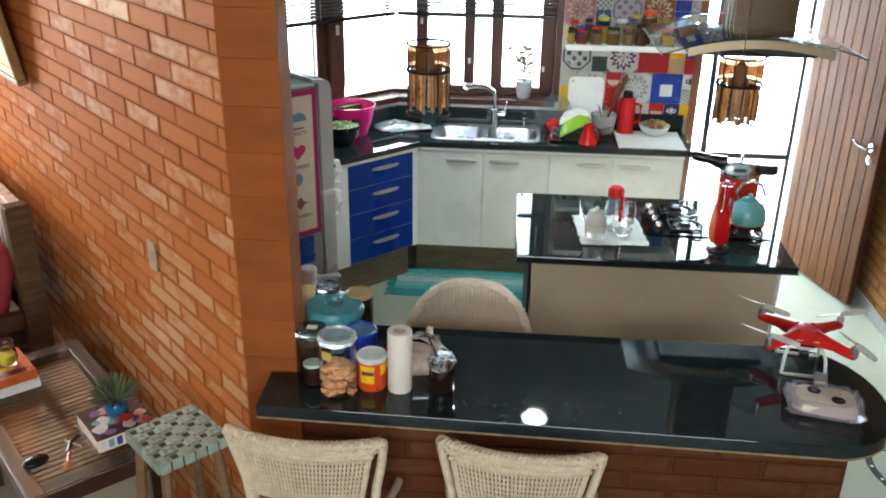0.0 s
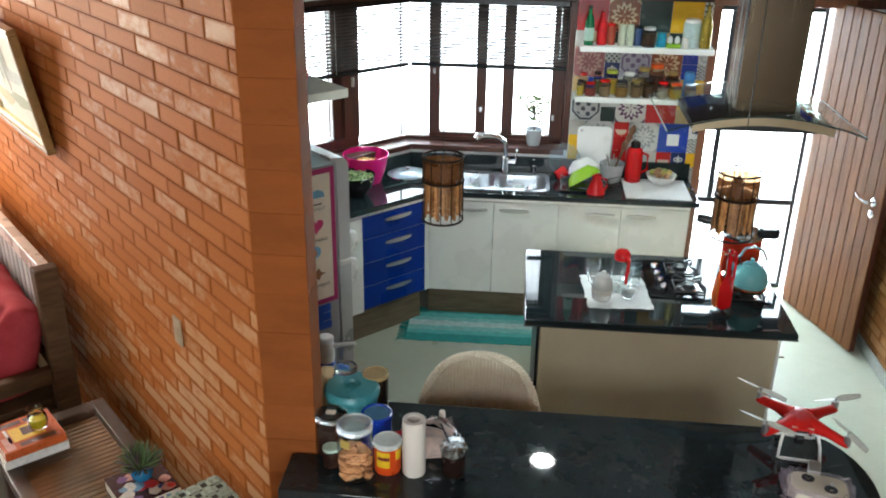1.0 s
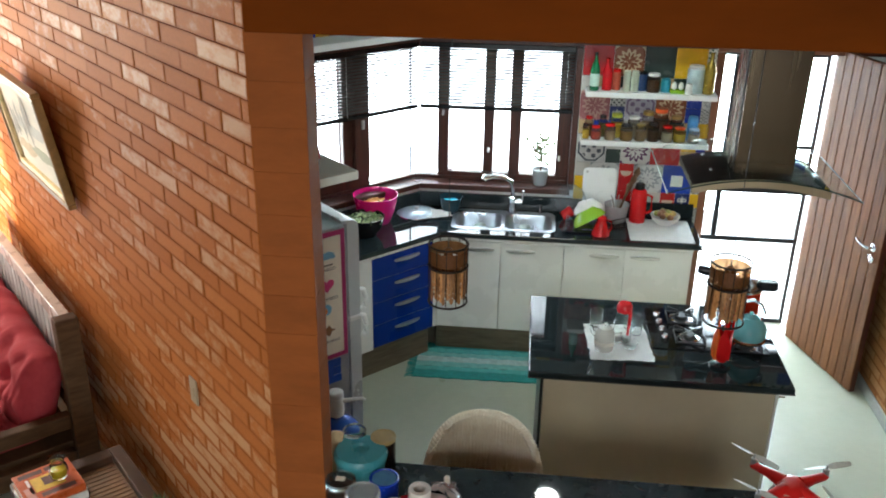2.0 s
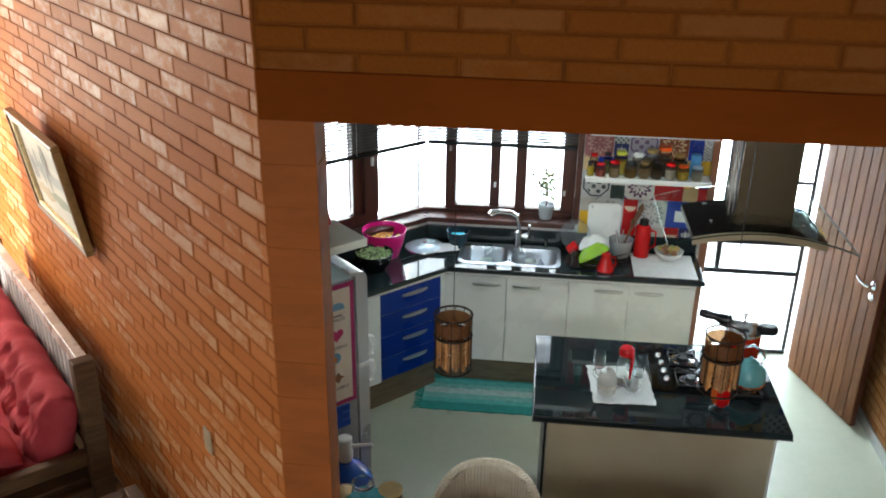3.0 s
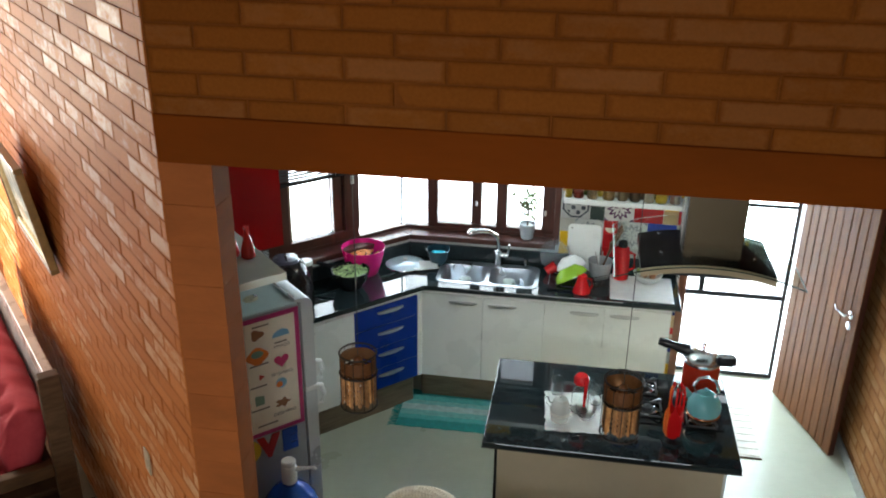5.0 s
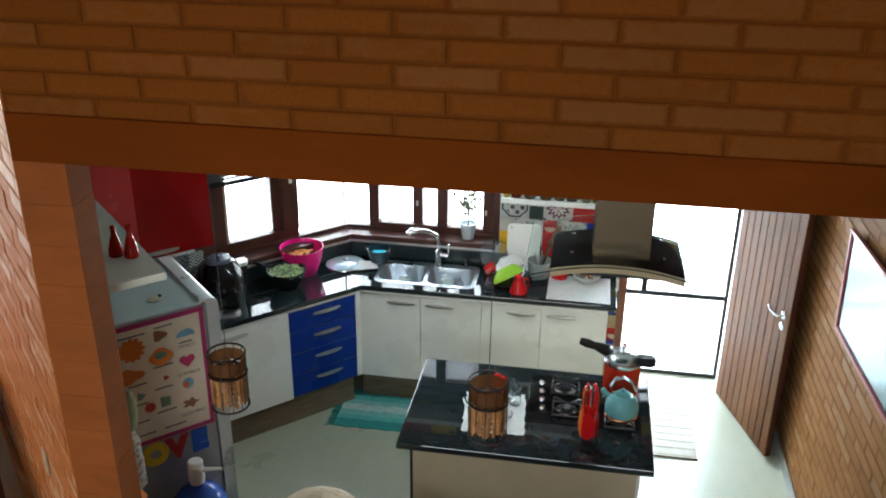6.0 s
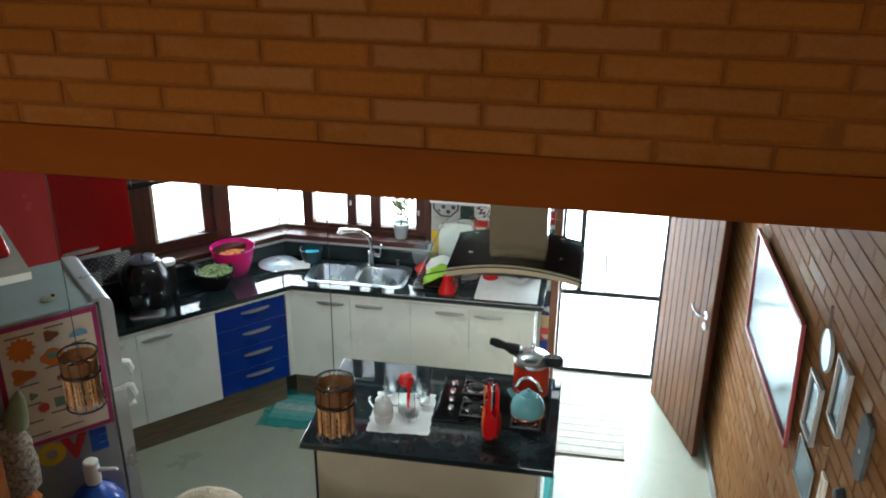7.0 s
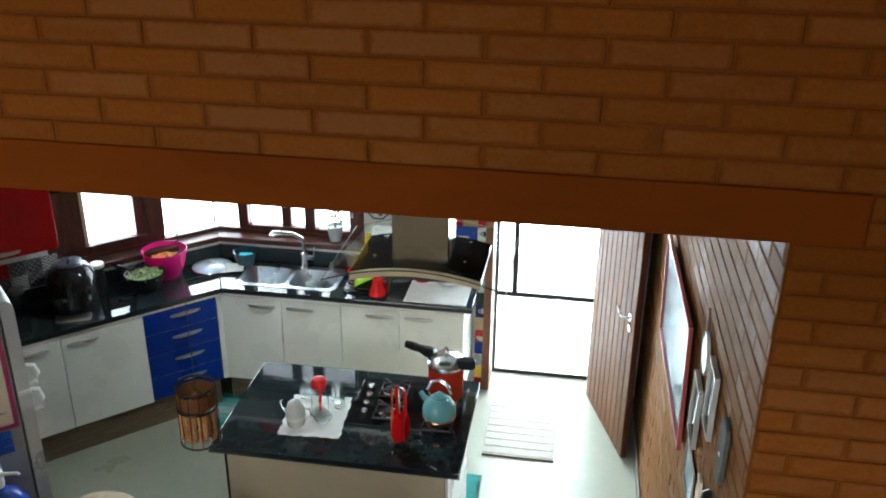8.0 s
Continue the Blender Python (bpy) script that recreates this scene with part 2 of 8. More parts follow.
RED_PLASTIC = mat("plastic_red", (0.6, 0.01, 0.012), 0.22, var=0.06)
DARK_WOOD = mat("table_dark_wood", (0.05, 0.022, 0.014), 0.35, var=0.3, scale=8, stretch=(1, 8, 8))
PINE = mat("pine_wood", (0.36, 0.2, 0.1), 0.5, var=0.25, scale=8, stretch=(1, 1, 8), other=(0.46, 0.28, 0.15))


def tint(name, c, rough=0.4, metal=0.0, trans=0.0):
    return bpy.data.materials[name] if name in bpy.data.materials else mat(name, c, rough, metal, var=0.12, scale=40, trans=trans)


# ---- builders ----
def thing(name, m=None, label="", category="", group="", kind=""):
    ob = new(name)
    ob.empty_display_size = 0.1
    if m is not None:
        ob.matrix_world = m
    return tagged(ob, label, category, group, kind)


FLAT = set()


def finish(bm, name, material, smooth=True):
    smooth = smooth and id(bm) not in FLAT
    FLAT.discard(id(bm))
    bmesh.ops.recalc_face_normals(bm, faces=bm.faces)
    me = bpy.data.meshes.new(name)
    bm.to_mesh(me)
    bm.free()
    me.materials.append(material)
    if smooth:
        me.shade_smooth()
        me.set_sharp_from_angle(angle=radians(38))
    return me


def part(name, bm, material, parent, label="", m=None, smooth=True):
    ob = new(name, finish(bm, name, material, smooth))
    ob.parent = parent
    if m is not None:
        ob.matrix_local = m
    return tagged(ob, label)


def solid(name, bm, material, label="", category="", kind="structure", m=None, smooth=True, group=""):
    ob = new(name, finish(bm, name, material, smooth))
    if m is not None:
        ob.matrix_world = m
    return tagged(ob, label, category, group, kind)


def box(x0, x1, y0, y1, z0, z1, bev=0.0, bm=None, seg=2):
    own = bmesh.new()
    vs = [own.verts.new((x, y, z)) for x in (x0, x1) for y in (y0, y1) for z in (z0, z1)]
    for f in ((0, 1, 3, 2), (4, 6, 7, 5), (0, 4, 5, 1), (2, 3, 7, 6), (0, 2, 6, 4), (1, 5, 7, 3)):
        own.faces.new([vs[i] for i in f])
    if bev:
        bmesh.ops.bevel(own, geom=list(own.edges), offset=bev, segments=seg, affect="EDGES", profile=0.5)
    FLAT.add(id(own))
    return own if bm is None else merge(bm, own)


def merge(bm, own, m=None):
    table = {v: bm.verts.new(v.co if m is None else m @ v.co) for v in own.verts}
    for f in own.faces:
        bm.faces.new([table[v] for v in f.verts])
    FLAT.discard(id(own))
    own.free()
    return bm


def loft(loops, cap0=True, cap1=True, closed=True, bm=None):
    """A skin over rings of points, all of one count."""
    bm = bmesh.new() if bm is None else bm
    rings = [[bm.verts.new(p) for p in ring] for ring in loops]
    n = len(rings[0])
    for a, b in zip(rings, rings[1:]):
        for i in range(n if closed else n - 1):
            j = (i + 1) % n
            bm.faces.new((a[i], a[j], b[j], b[i]))
    if cap0:
        bm.faces.new(list(reversed(rings[0])))
    if cap1:
        bm.faces.new(rings[-1])
    return bm


def ring(cx, cy, z, rx, ry=None, n=24):
    ry = rx if ry is None else ry
    return [(cx + rx * math.cos(2 * math.pi * i / n), cy + ry * math.sin(2 * math.pi * i / n), z) for i in range(n)]


def rrect(cx, cy, z, w, d, r, n=5):
    out = []
    for sx, sy, a0 in ((1, 1, 0), (-1, 1, 90), (-1, -1, 180), (1, -1, 270)):
        for k in range(n):
            a = radians(a0 + 90 * k / (n - 1))
            out.append((cx + sx * (w / 2 - r) + r * math.cos(a), cy + sy * (d / 2 - r) + r * math.sin(a), z))
    return out


def lathe(profile, cx=0, cy=0, n=24, cap0=True, cap1=True, bm=None):
    return loft([ring(cx, cy, z, r, n=n) for r, z in profile], cap0, cap1, bm=bm)


def tube(points, r, n=8, bm=None, cap=True, taper=None):
    pts = [Vector(p) for p in points]
    loops = []
    up = Vector((0, 0, 1))
    for i, p in enumerate(pts):
        d = (pts[min(i + 1, len(pts) - 1)] - pts[max(i - 1, 0)]).normalized()
        side = d.cross(up)
        if side.length < 0.05:
            side = d.cross(Vector((1, 0, 0)))
        side.normalize()
        nrm = side.cross(d)
        rr = r if taper is None else r * taper[i]
        loops.append([tuple(p + side * rr * math.cos(2 * math.pi * k / n) + nrm * rr * math.sin(2 * math.pi * k / n)) for k in range(n)])
    return loft(loops, cap, cap, bm=bm)


def slab(outer, z0, z1, holes=(), bev=0.0):
    bm = bmesh.new()
    edges = []
    for loop in (outer, *holes):
        vs = [bm.verts.new((x, y, z0)) for x, y in loop]
        edges += [bm.edges.new((vs[i], vs[(i + 1) % len(vs)])) for i in range(len(vs))]
    bmesh.ops.triangle_fill(bm, edges=edges, use_beauty=True, use_dissolve=False)
    ext = bmesh.ops.extrude_face_region(bm, geom=list(bm.faces))
    for v in ext["geom"]:
        if isinstance(v, bmesh.types.BMVert):
            v.co.z = z1
    bmesh.ops.recalc_face_normals(bm, faces=bm.faces)
    if bev:
        sharp = [e for e in bm.edges if len(e.link_faces) == 2 and e.calc_face_angle(0) > 0.6]
        bmesh.ops.bevel(bm, geom=sharp, offset=bev, segments=2, affect="EDGES", profile=0.5)
    FLAT.add(id(bm))
    return bm


BRICK_L, BRICK_H, COURSE0 = 0.284, 0.0678, 2.82
brick_meshes = {}


def face_uv(me, uv_of_vertex):
    layer = me.uv_layers.new(name="face")
    for lp in me.loops:
        layer.data[lp.index].uv = uv_of_vertex[lp.vertex_index]


def brick_mesh(length, material, height=BRICK_H):
    key = (round(length, 3), material.name, round(height, 3))
    if key not in brick_meshes:
        a, h, d, e = length / 2 - 0.0023, height / 2 - 0.0019, 0.0027 if material is BRICK_SHADED else 0.003 if material in (BRICK_TAN, BRICK_BAR) else 0.007, 0.0022
        if material is BRICK:
            a, h = length / 2 - 0.0034, height / 2 - 0.0011
        ez = 0.001 if material is BRICK else e
        v = [(-a, 0, -h), (a, 0, -h), (a, 0, h), (-a, 0, h), (-a, d - e, -h), (a, d - e, -h), (a, d - e, h), (-a, d - e, h),
             (-a + e, d, -h + ez), (a - e, d, -h + ez), (a - e, d, h - ez), (-a + e, d, h - ez)]
        f = [(0, 1, 5, 4), (1, 2, 6, 5), (2, 3, 7, 6), (3, 0, 4, 7), (4, 5, 9, 8), (5, 6, 10, 9), (6, 7, 11, 10), (7, 4, 8, 11), (8, 9, 10, 11)]
        me = bpy.data.meshes.new("brick")
        me.from_pydata(v, [], f)
        face_uv(me, [(0.5 + x / a / 2, 0.5 + z / h / 2) for x, y, z in v])
        me.materials.append(material)
        brick_meshes[key] = me
    return brick_meshes[key]


def brick_layer(wall, frame_m, x0, x1, z0, z1, material, phase=0.0, near=None, course0=COURSE0):
    """Bricks in stretcher bond on a wall whose outside is +y of frame_m. near(x, z): which are loose parts; the rest are one mesh."""
    rng = random.Random(len(wall.name) * 7 + int(x0 * 100))
    tip = 0.3 if material is BRICK_TAN else 1.0
    rest_v, rest_f, rest_uv = [], [], []
    k0 = math.floor((z0 - course0) / BRICK_H + 0.001)
    k1 = math.ceil((z1 - course0) / BRICK_H - 0.001)
    for k in range(k0, k1):
        za, zb = max(z0, course0 + k * BRICK_H), min(z1, course0 + (k + 1) * BRICK_H)
        if zb - za < 0.015:
            continue
        shift = phase + (BRICK_L / 2 if k % 2 else 0)
        i0 = math.floor((x0 - shift) / BRICK_L)
        xa = shift + i0 * BRICK_L
        while xa < x1 - 1e-6:
            xb = xa + BRICK_L
            a, b = max(xa, x0), min(xb, x1)
            xa = xb
            if b - a < 0.02:
                continue
            cx, cz = (a + b) / 2, (za + zb) / 2
            me = brick_mesh(b - a, material, zb - za)
            m = Matrix.Translation((cx, rng.uniform(-0.0012, 0.0014), cz)) @ Euler((rng.gauss(0, 0.01) * tip, rng.gauss(0, 0.002), rng.gauss(0, 0.008) * tip)).to_matrix().to_4x4()
            if near is None or near(cx, cz):
                ob = new("brick", me)
                ob.parent = wall
                ob.matrix_parent_inverse = wall.matrix_world.inverted()
                ob.matrix_basis = frame_m @ m
            else:
                n = len(rest_v)
                rest_v += [tuple(m @ v.co) for v in me.vertices]
                rest_f += [tuple(n + i for i in p.vertices) for p in me.polygons]
                h, w = (zb - za) / 2 - 0.0019, (b - a) / 2 - 0.0023
                rest_uv += [(0.5 + v.co.x / w / 2, 0.5 + v.co.z / h / 2) for v in me.vertices]
    if rest_v:
        me = bpy.data.meshes.new("bricks_joined")
        me.from_pydata(rest_v, [], rest_f)
        face_uv(me, rest_uv)
        me.materials.append(material)
        ob = new("bricks_joined", me)
        ob.parent = wall
        ob.matrix_parent_inverse = wall.matrix_world.inverted()
        ob.matrix_basis = frame_m
        tagged(ob, kind="stuff")


# ---- structure ----
# x runs along the beam, y into the kitchen; the diagonal grid is turned by 45 degrees
BEAM_Y = 2.387
K45 = pose(-0.403, 5.287, 0, 0, 0, 45)
DIAG = pose(-0.65, BEAM_Y, 0, 0, 0, 134)
DIAG_LEN = 4.72
CEIL_K, CEIL_L = 2.8, 5.2

solid("ground", box(-40, 40, -40, 60, -0.3, -0.02), YARD, "pale sunlit paving of the yard", "ground")
solid("floor", slab([(-7.2, -3.2), (5.2, -3.2), (5.2, 6.06), (-0.9, 6.06), (-7.2, 2.6)], -0.015, 0.0), CEMENT, "grey-green polished cement floor", "floor")

# Glowing sheets added for the blown-out outdoors; they also light the kitchen.
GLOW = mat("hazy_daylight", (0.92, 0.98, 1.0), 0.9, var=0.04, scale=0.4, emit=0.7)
solid("backdrop", box(-3.5, 9.0, 10.0, 10.1, -0.02, 7.0), GLOW, "glowing sheet standing in for the bright outdoors", "backdrop")
solid("backdrop", box(-4.5, 1.5, 6.0, 6.1, -0.02, 7.0), GLOW, "glowing sheet standing in for the bright outdoors", "backdrop", m=K45)

w_diag = solid("wall_living", box(0.002, DIAG_LEN, -0.14, 0.0, 0, CEIL_L), MORTAR, "varnished orange face-brick wall with thin joints", "wall", m=DIAG)
w_open = thing("wall_opening", None, "orange brick wall above a wide opening to the kitchen", "wall", "", "structure")
part("upper_wall", box(-0.652, 5.2, BEAM_Y, BEAM_Y + 0.14, 2.82, CEIL_L), MORTAR_SHADED, w_open)
part("jamb_wall", box(2.384, 5.2, BEAM_Y, BEAM_Y + 0.14, 0, 2.688), MORTAR_SHADED, w_open)
part("jamb_wall", box(2.551, 5.2, BEAM_Y + 0.001, BEAM_Y + 0.14, 2.688, 2.82), MORTAR_SHADED, w_open)
part("pillar", box(-0.652, -0.494, BEAM_Y + 0.005, BEAM_Y + 0.118, 0, 2.686), MORTAR, w_open, "core of the pillar")
rng = random.Random(3)
for i in range(20):
    z0 = i * 0.1343
    part("pillar_block", box(-0.656, -0.4905 + rng.uniform(-0.001, 0.001), BEAM_Y + rng.uniform(-0.0006, 0.0006), BEAM_Y + 0.12, z0 + 0.0002, z0 + 0.1341, 0.0015), PILLAR, w_open, "smooth varnished block of the pillar")
bm = box(-0.652, 2.549, BEAM_Y - 0.012, BEAM_Y + 0.15, 2.687, 2.822, 0.004)
for v in bm.verts:
    if v.co.z > 2.8:
        v.co.z += 0.011 * max(0.0, (1.2 - v.co.x) / 1.85)
solid("beam", bm, BEAM, "long brown painted concrete beam over the opening", "beam")

w_right = solid("wall_right", box(2.384, 2.55, BEAM_Y + 0.14, 6.0, 0, CEIL_K), MORTAR_TAN, "tan brick kitchen side wall", "wall")
w_back = thing("wall_back", None, "kitchen outer wall with window and door openings", "wall", "", "structure")
WY0, WY1 = 5.78, 5.985
part("parapet", box(-0.606, 1.29, WY0, WY1, 0, 1.02), PLASTER, w_back)
part("pier", box(0.43, 1.29, WY0, WY1, 1.02, 2.03), PLASTER, w_back)
part("lintel", box(-0.606, 2.384, WY0, WY1, 2.03, CEIL_K), WIN_WOOD, w_back)
part("pier", box(2.14, 2.384, WY0, WY1, 0, 2.03), PLASTER, w_back)
CORNER = [(-0.6065, 5.7805), (-0.6065, 5.985), (-0.7505, 5.9225)]
part("corner_block", slab(CORNER, 0, 1.02), PLASTER, w_back)
part("corner_block", slab(CORNER, 2.03, CEIL_K), PLASTER, w_back)
w_left = thing("wall_window", K45, "kitchen outer wall under the corner window", "wall", "", "structure")
part("parapet", box(-2.1, 0.203, 0.49, 0.695, 0, 1.02), PLASTER, w_left)
part("pier", box(-2.1, -0.93, 0.49, 0.695, 1.02, 2.03), PLASTER, w_left)
part("lintel", box(-2.1, 0.203, 0.49, 0.695, 2.03, CEIL_K), WIN_WOOD, w_left)
solid("ceiling_kitchen", slab([(-2.4, 4.2), (-0.66, 2.53), (2.55, 2.53), (2.55, 6.0), (-0.75, 6.0)], CEIL_K, CEIL_K + 0.12), CEIL_GREY, "plain grey concrete kitchen ceiling", "ceiling")
# living room closed round the camera
solid("ceiling_living", slab([(-7.2, -3.2), (5.2, -3.2), (5.2, 2.5), (-0.6, 2.5), (-4.0, 6.0), (-7.2, 2.6)], CEIL_L, CEIL_L + 0.15), DARK_CEIL, "dark wooden ceiling of the double-height living room", "ceiling")
PERP = DIAG @ pose(DIAG_LEN, 0, 0, 0, 0, 90)
w_perp = thing("wall_terrace", PERP, "sunlit orange brick wall with a wide glazed opening", "wall", "", "structure")
part("wall_part", box(-0.14, 0.45, -0.14, 0, 0, CEIL_L), MORTAR, w_perp)
part("wall_part", box(0.45, 2.35, -0.14, 0, 4.2, CEIL_L), MORTAR, w_perp)
part("wall_part", box(2.35, 5.2, -0.14, 0, 0, CEIL_L), MORTAR, w_perp)
# Unseen wall; its window bands are added only for the two fill lamps.
w_rear = thing("wall_rear", None, "plain unseen wall with gaps added for the fill lamps", "wall", "", "structure")
part("wall_part", box(-7.2, 5.2, -3.2, -3.0, 0, 0.95), PLASTER_WARM, w_rear)
part("wall_part", box(-7.2, 5.2, -3.2, -3.0, 2.1, 3.15), PLASTER_WARM, w_rear)
part("wall_part", box(-7.2, 5.2, -3.2, -3.0, 4.25, CEIL_L), PLASTER_WARM, w_rear)
part("wall_part", box(-7.2, -1.65, -3.2, -3.0, 3.15, 4.25), PLASTER_WARM, w_rear)
part("wall_part", box(1.45, 5.2, -3.2, -3.0, 3.15, 4.25), PLASTER_WARM, w_rear)
part("wall_part", box(-7.2, -1.5, -3.2, -3.0, 0.95, 2.1), PLASTER_WARM, w_rear)
part("wall_part", box(2.1, 5.2, -3.2, -3.0, 0.95, 2.1), PLASTER_WARM, w_rear)
# Unseen slab added to shade the upper wall from the low fill lamp.
solid("floor_gallery", slab([(-7.0, -3.0), (5.0, -3.0), (5.0, 0.62), (1.15, 0.62), (1.15, -0.55), (-7.0, -0.55)], 2.06, 2.26), DARK_CEIL, "unseen slab added to block light from the upper wall", "floor")
solid("wall_side", box(5.0, 5.2, -3.0, BEAM_Y, 0, CEIL_L), PLASTER_WARM, "plain warm living room wall", "wall")
solid("wall_far", box(-7.2, -7.0, -3.0, 3.0, 0, CEIL_L), PLASTER_WARM, "plain warm living room wall", "wall")


# ---- windows and doors ----
def bar(parent, name, x0, x1, y0, y1, z0, z1, material=WIN_WOOD, bev=0.004, label=""):
    return part(name, box(x0, x1, y0, y1, z0, z1, bev), material, parent, label)


def pane(parent, x0, x1, y, z0, z1):
    ob = part("pane", box(x0, x1, y - 0.003, y + 0.003, z0, z1), CLEAR, parent, "clear window pane", smooth=False)
    ob.visible_shadow = False
    return ob


win_b = thing("window_1", pose(0, WY0, 0), "dark red-brown wooden casement window over the sink", "window", "", "structure")
D0, D1 = 0.10, 0.17
bar(win_b, "window_sill", -0.60, 0.43, -0.02, 0.205, 1.022, 1.06, WIN_WOOD, 0.006)
bar(win_b, "window_frame", -0.66, 0.43, D0, D1, 1.062, 1.085)
bar(win_b, "window_frame", -0.492, 0.412, D0, D1, 1.087, 1.118)
bar(win_b, "window_frame", -0.66, 0.43, D0, D1, 1.975, 2.03)
for a, b in ((-0.492, -0.418), (0.0, 0.076), (0.324, 0.412)):
    bar(win_b, "mullion", a, b, D0 - 0.012, D1, 1.119, 1.974)
bar(win_b, "mullion", -0.179, -0.109, D0 + 0.02, D1 + 0.01, 1.119, 1.974)
bar(win_b, "side_post", 0.412, 0.452, -0.03, 0.16, 1.064, 2.028)
for a, b, z in ((-0.672, -0.492, 1.088), (-0.418, -0.179, 1.12), (-0.109, 0.0, 1.12), (0.076, 0.324, 1.12)):
    pane(win_b, a, b, 0.145, z, 1.975)
for x, z in ((-0.455, 1.54), (-0.14, 1.29), (0.345, 1.25)):
    h = bar(win_b, "latch", x - 0.008, x + 0.008, D0 - 0.024, D0 - 0.012, z - 0.018, z + 0.018, ALU, 0.003, "small metal window latch")
part("window_sill", slab([(-0.6005, 5.761), (-0.6005, 5.984), (-0.752, 5.9135), (-0.599, 5.7585)], 1.0225, 1.0595), WIN_WOOD, win_b, m=pose(0, -WY0, 0))
win_l = thing("window_2", K45, "dark red-brown wooden corner window above the counter", "window", "", "structure")
L0, L1 = 0.59, 0.66
bar(win_l, "window_sill", -0.93, 0.195, 0.47, 0.69, 1.022, 1.06, WIN_WOOD, 0.006)
bar(win_l, "window_frame", -0.93, 0.24, L0, L1, 1.062, 1.085)
bar(win_l, "window_frame", -0.93, -0.145, L0, L1, 1.087, 1.15)
bar(win_l, "window_frame", -0.93, 0.24, L0, L1, 1.975, 2.03)
bar(win_l, "mullion", -0.93, -0.675, L0 - 0.012, L1, 1.151, 1.974)
bar(win_l, "mullion", -0.672, -0.645, L0 + 0.02, L1, 1.151, 1.974, mat("frame_pale", (0.42, 0.3, 0.2), 0.5))
bar(win_l, "mullion", -0.33, -0.262, L0 + 0.02, L1 + 0.02, 1.151, 1.974)
bar(win_l, "mullion", -0.26, -0.145, L0 - 0.012, L1, 1.151, 1.974)
for a, b, z in ((-0.645, -0.33, 1.152), (-0.145, 0.235, 1.088)):
    pane(win_l, a, b, 0.635, z, 1.975)
bar(win_l, "latch", -0.212, -0.192, L0 - 0.026, L0 - 0.012, 1.49, 1.55, ALU, 0.003, "small metal window latch")
bar(win_l, "glass_joint", 0.226, 0.234, 0.628, 0.64, 1.088, 1.975, BLACK_IRON, 0)


def blind(m, x0, x1, y, bottom=1.575, top=2.02):
    t = thing("venetian_blind", m, "half-lowered dark slatted venetian blind in the window", "blind", "blinds in the kitchen window")
    dark = BLACK_PLASTIC
    part("headrail", box(x0, x1, y - 0.02, y + 0.02, top - 0.035, top, 0.003), dark, t)
    part("bottom_rail", box(x0, x1, y - 0.014, y + 0.014, bottom, bottom + 0.026, 0.004), dark, t)
    n = 18
    me = None
    for i in range(n):
        z = bottom + 0.045 + i * (top - 0.045 - bottom - 0.045) / (n - 1)
        if me is None:
            sl = bmesh.new()
            loft([[(x, -0.0096, -0.002), (x, 0, 0.0012), (x, 0.0096, -0.0007), (x, 0.0096, -0.0014), (x, 0, 0.0005), (x, -0.0096, -0.0027)] for x in (x0, x1)], bm=sl)
            me = finish(sl, "slat", SLAT)
        ob = new("slat", me)
        ob.parent = t
        ob.matrix_local = pose(0, y, z, 22, 0, 0)
    for x in (x0 + 0.12, (x0 + x1) / 2, x1 - 0.12):
        part("cord", tube([(x, y - 0.016, bottom + 0.02), (x, y - 0.016, top - 0.03)], 0.0012, 5), WHITE_PLASTIC, t)
    part("wand", tube([(x1 - 0.05, y - 0.03, top - 0.03), (x1 - 0.05, y - 0.03, bottom + 0.08)], 0.003, 6), CLEAR, t)


SLAT = mat("blind_slat", (0.08, 0.074, 0.068), 0.4, var=0.1)
blind(pose(0, WY0, 0), -0.612, 0.41, 0.06)
blind(K45, -0.92, 0.224, 0.545)

# doorway: wooden frame, iron-and-glass outer leaf, open plank door
door_f = thing("door_frame", pose(0, WY0, 0), "reddish wooden frame of the garden doorway", "door frame", "", "structure")
bar(door_f, "jamb", 1.292, 1.345, -0.012, 0.2, 0, 2.028, JAMB_WOOD)
bar(door_f, "jamb", 2.085, 2.138, -0.012, 0.2, 0, 2.028, JAMB_WOOD)
bar(door_f, "head", 1.292, 2.138, -0.014, 0.2, 2.03, 2.08, JAMB_WOOD)
gate = thing("glazed_door", pose(0, 6.05, 0), "black iron-framed glazed outer door, closed", "door", "", "structure")
for x in (1.352, 2.06):
    bar(gate, "stile", x - 0.012, x + 0.012, -0.015, 0.015, 0.0, 2.0, BLACK_IRON, 0.002)
bar(gate, "stile", 1.466, 1.502, -0.015, 0.015, 0.676, 1.96, BLACK_IRON, 0.002)
for z in (0.012, 0.657, 1.98):
    bar(gate, "rail", 1.365, 2.047, -0.015, 0.015, z - 0.018, z + 0.018, BLACK_IRON, 0.002)
bar(gate, "rail", 1.504, 2.047, -0.013, 0.013, 1.336, 1.361, BLACK_IRON, 0.002)
for a, b, z0, z1 in ((1.365, 2.047, 0.031, 0.638), (1.365, 1.465, 0.676, 1.961), (1.503, 2.047, 0.676, 1.335), (1.503, 2.047, 1.362, 1.961)):
    pane(gate, a, b, 0.0, z0, z1)

hinge, free = Vector((2.075, 5.84, 0)), Vector((2.305, 5.115, 0))
dd = free - hinge
leaf = thing("door", pose(hinge.x, hinge.y, 0, 0, 0, math.degrees(math.atan2(dd.y, dd.x))), "open brown wooden plank door with a chrome lever", "door", "", "structure")
W_LEAF = dd.length
NPL = 9
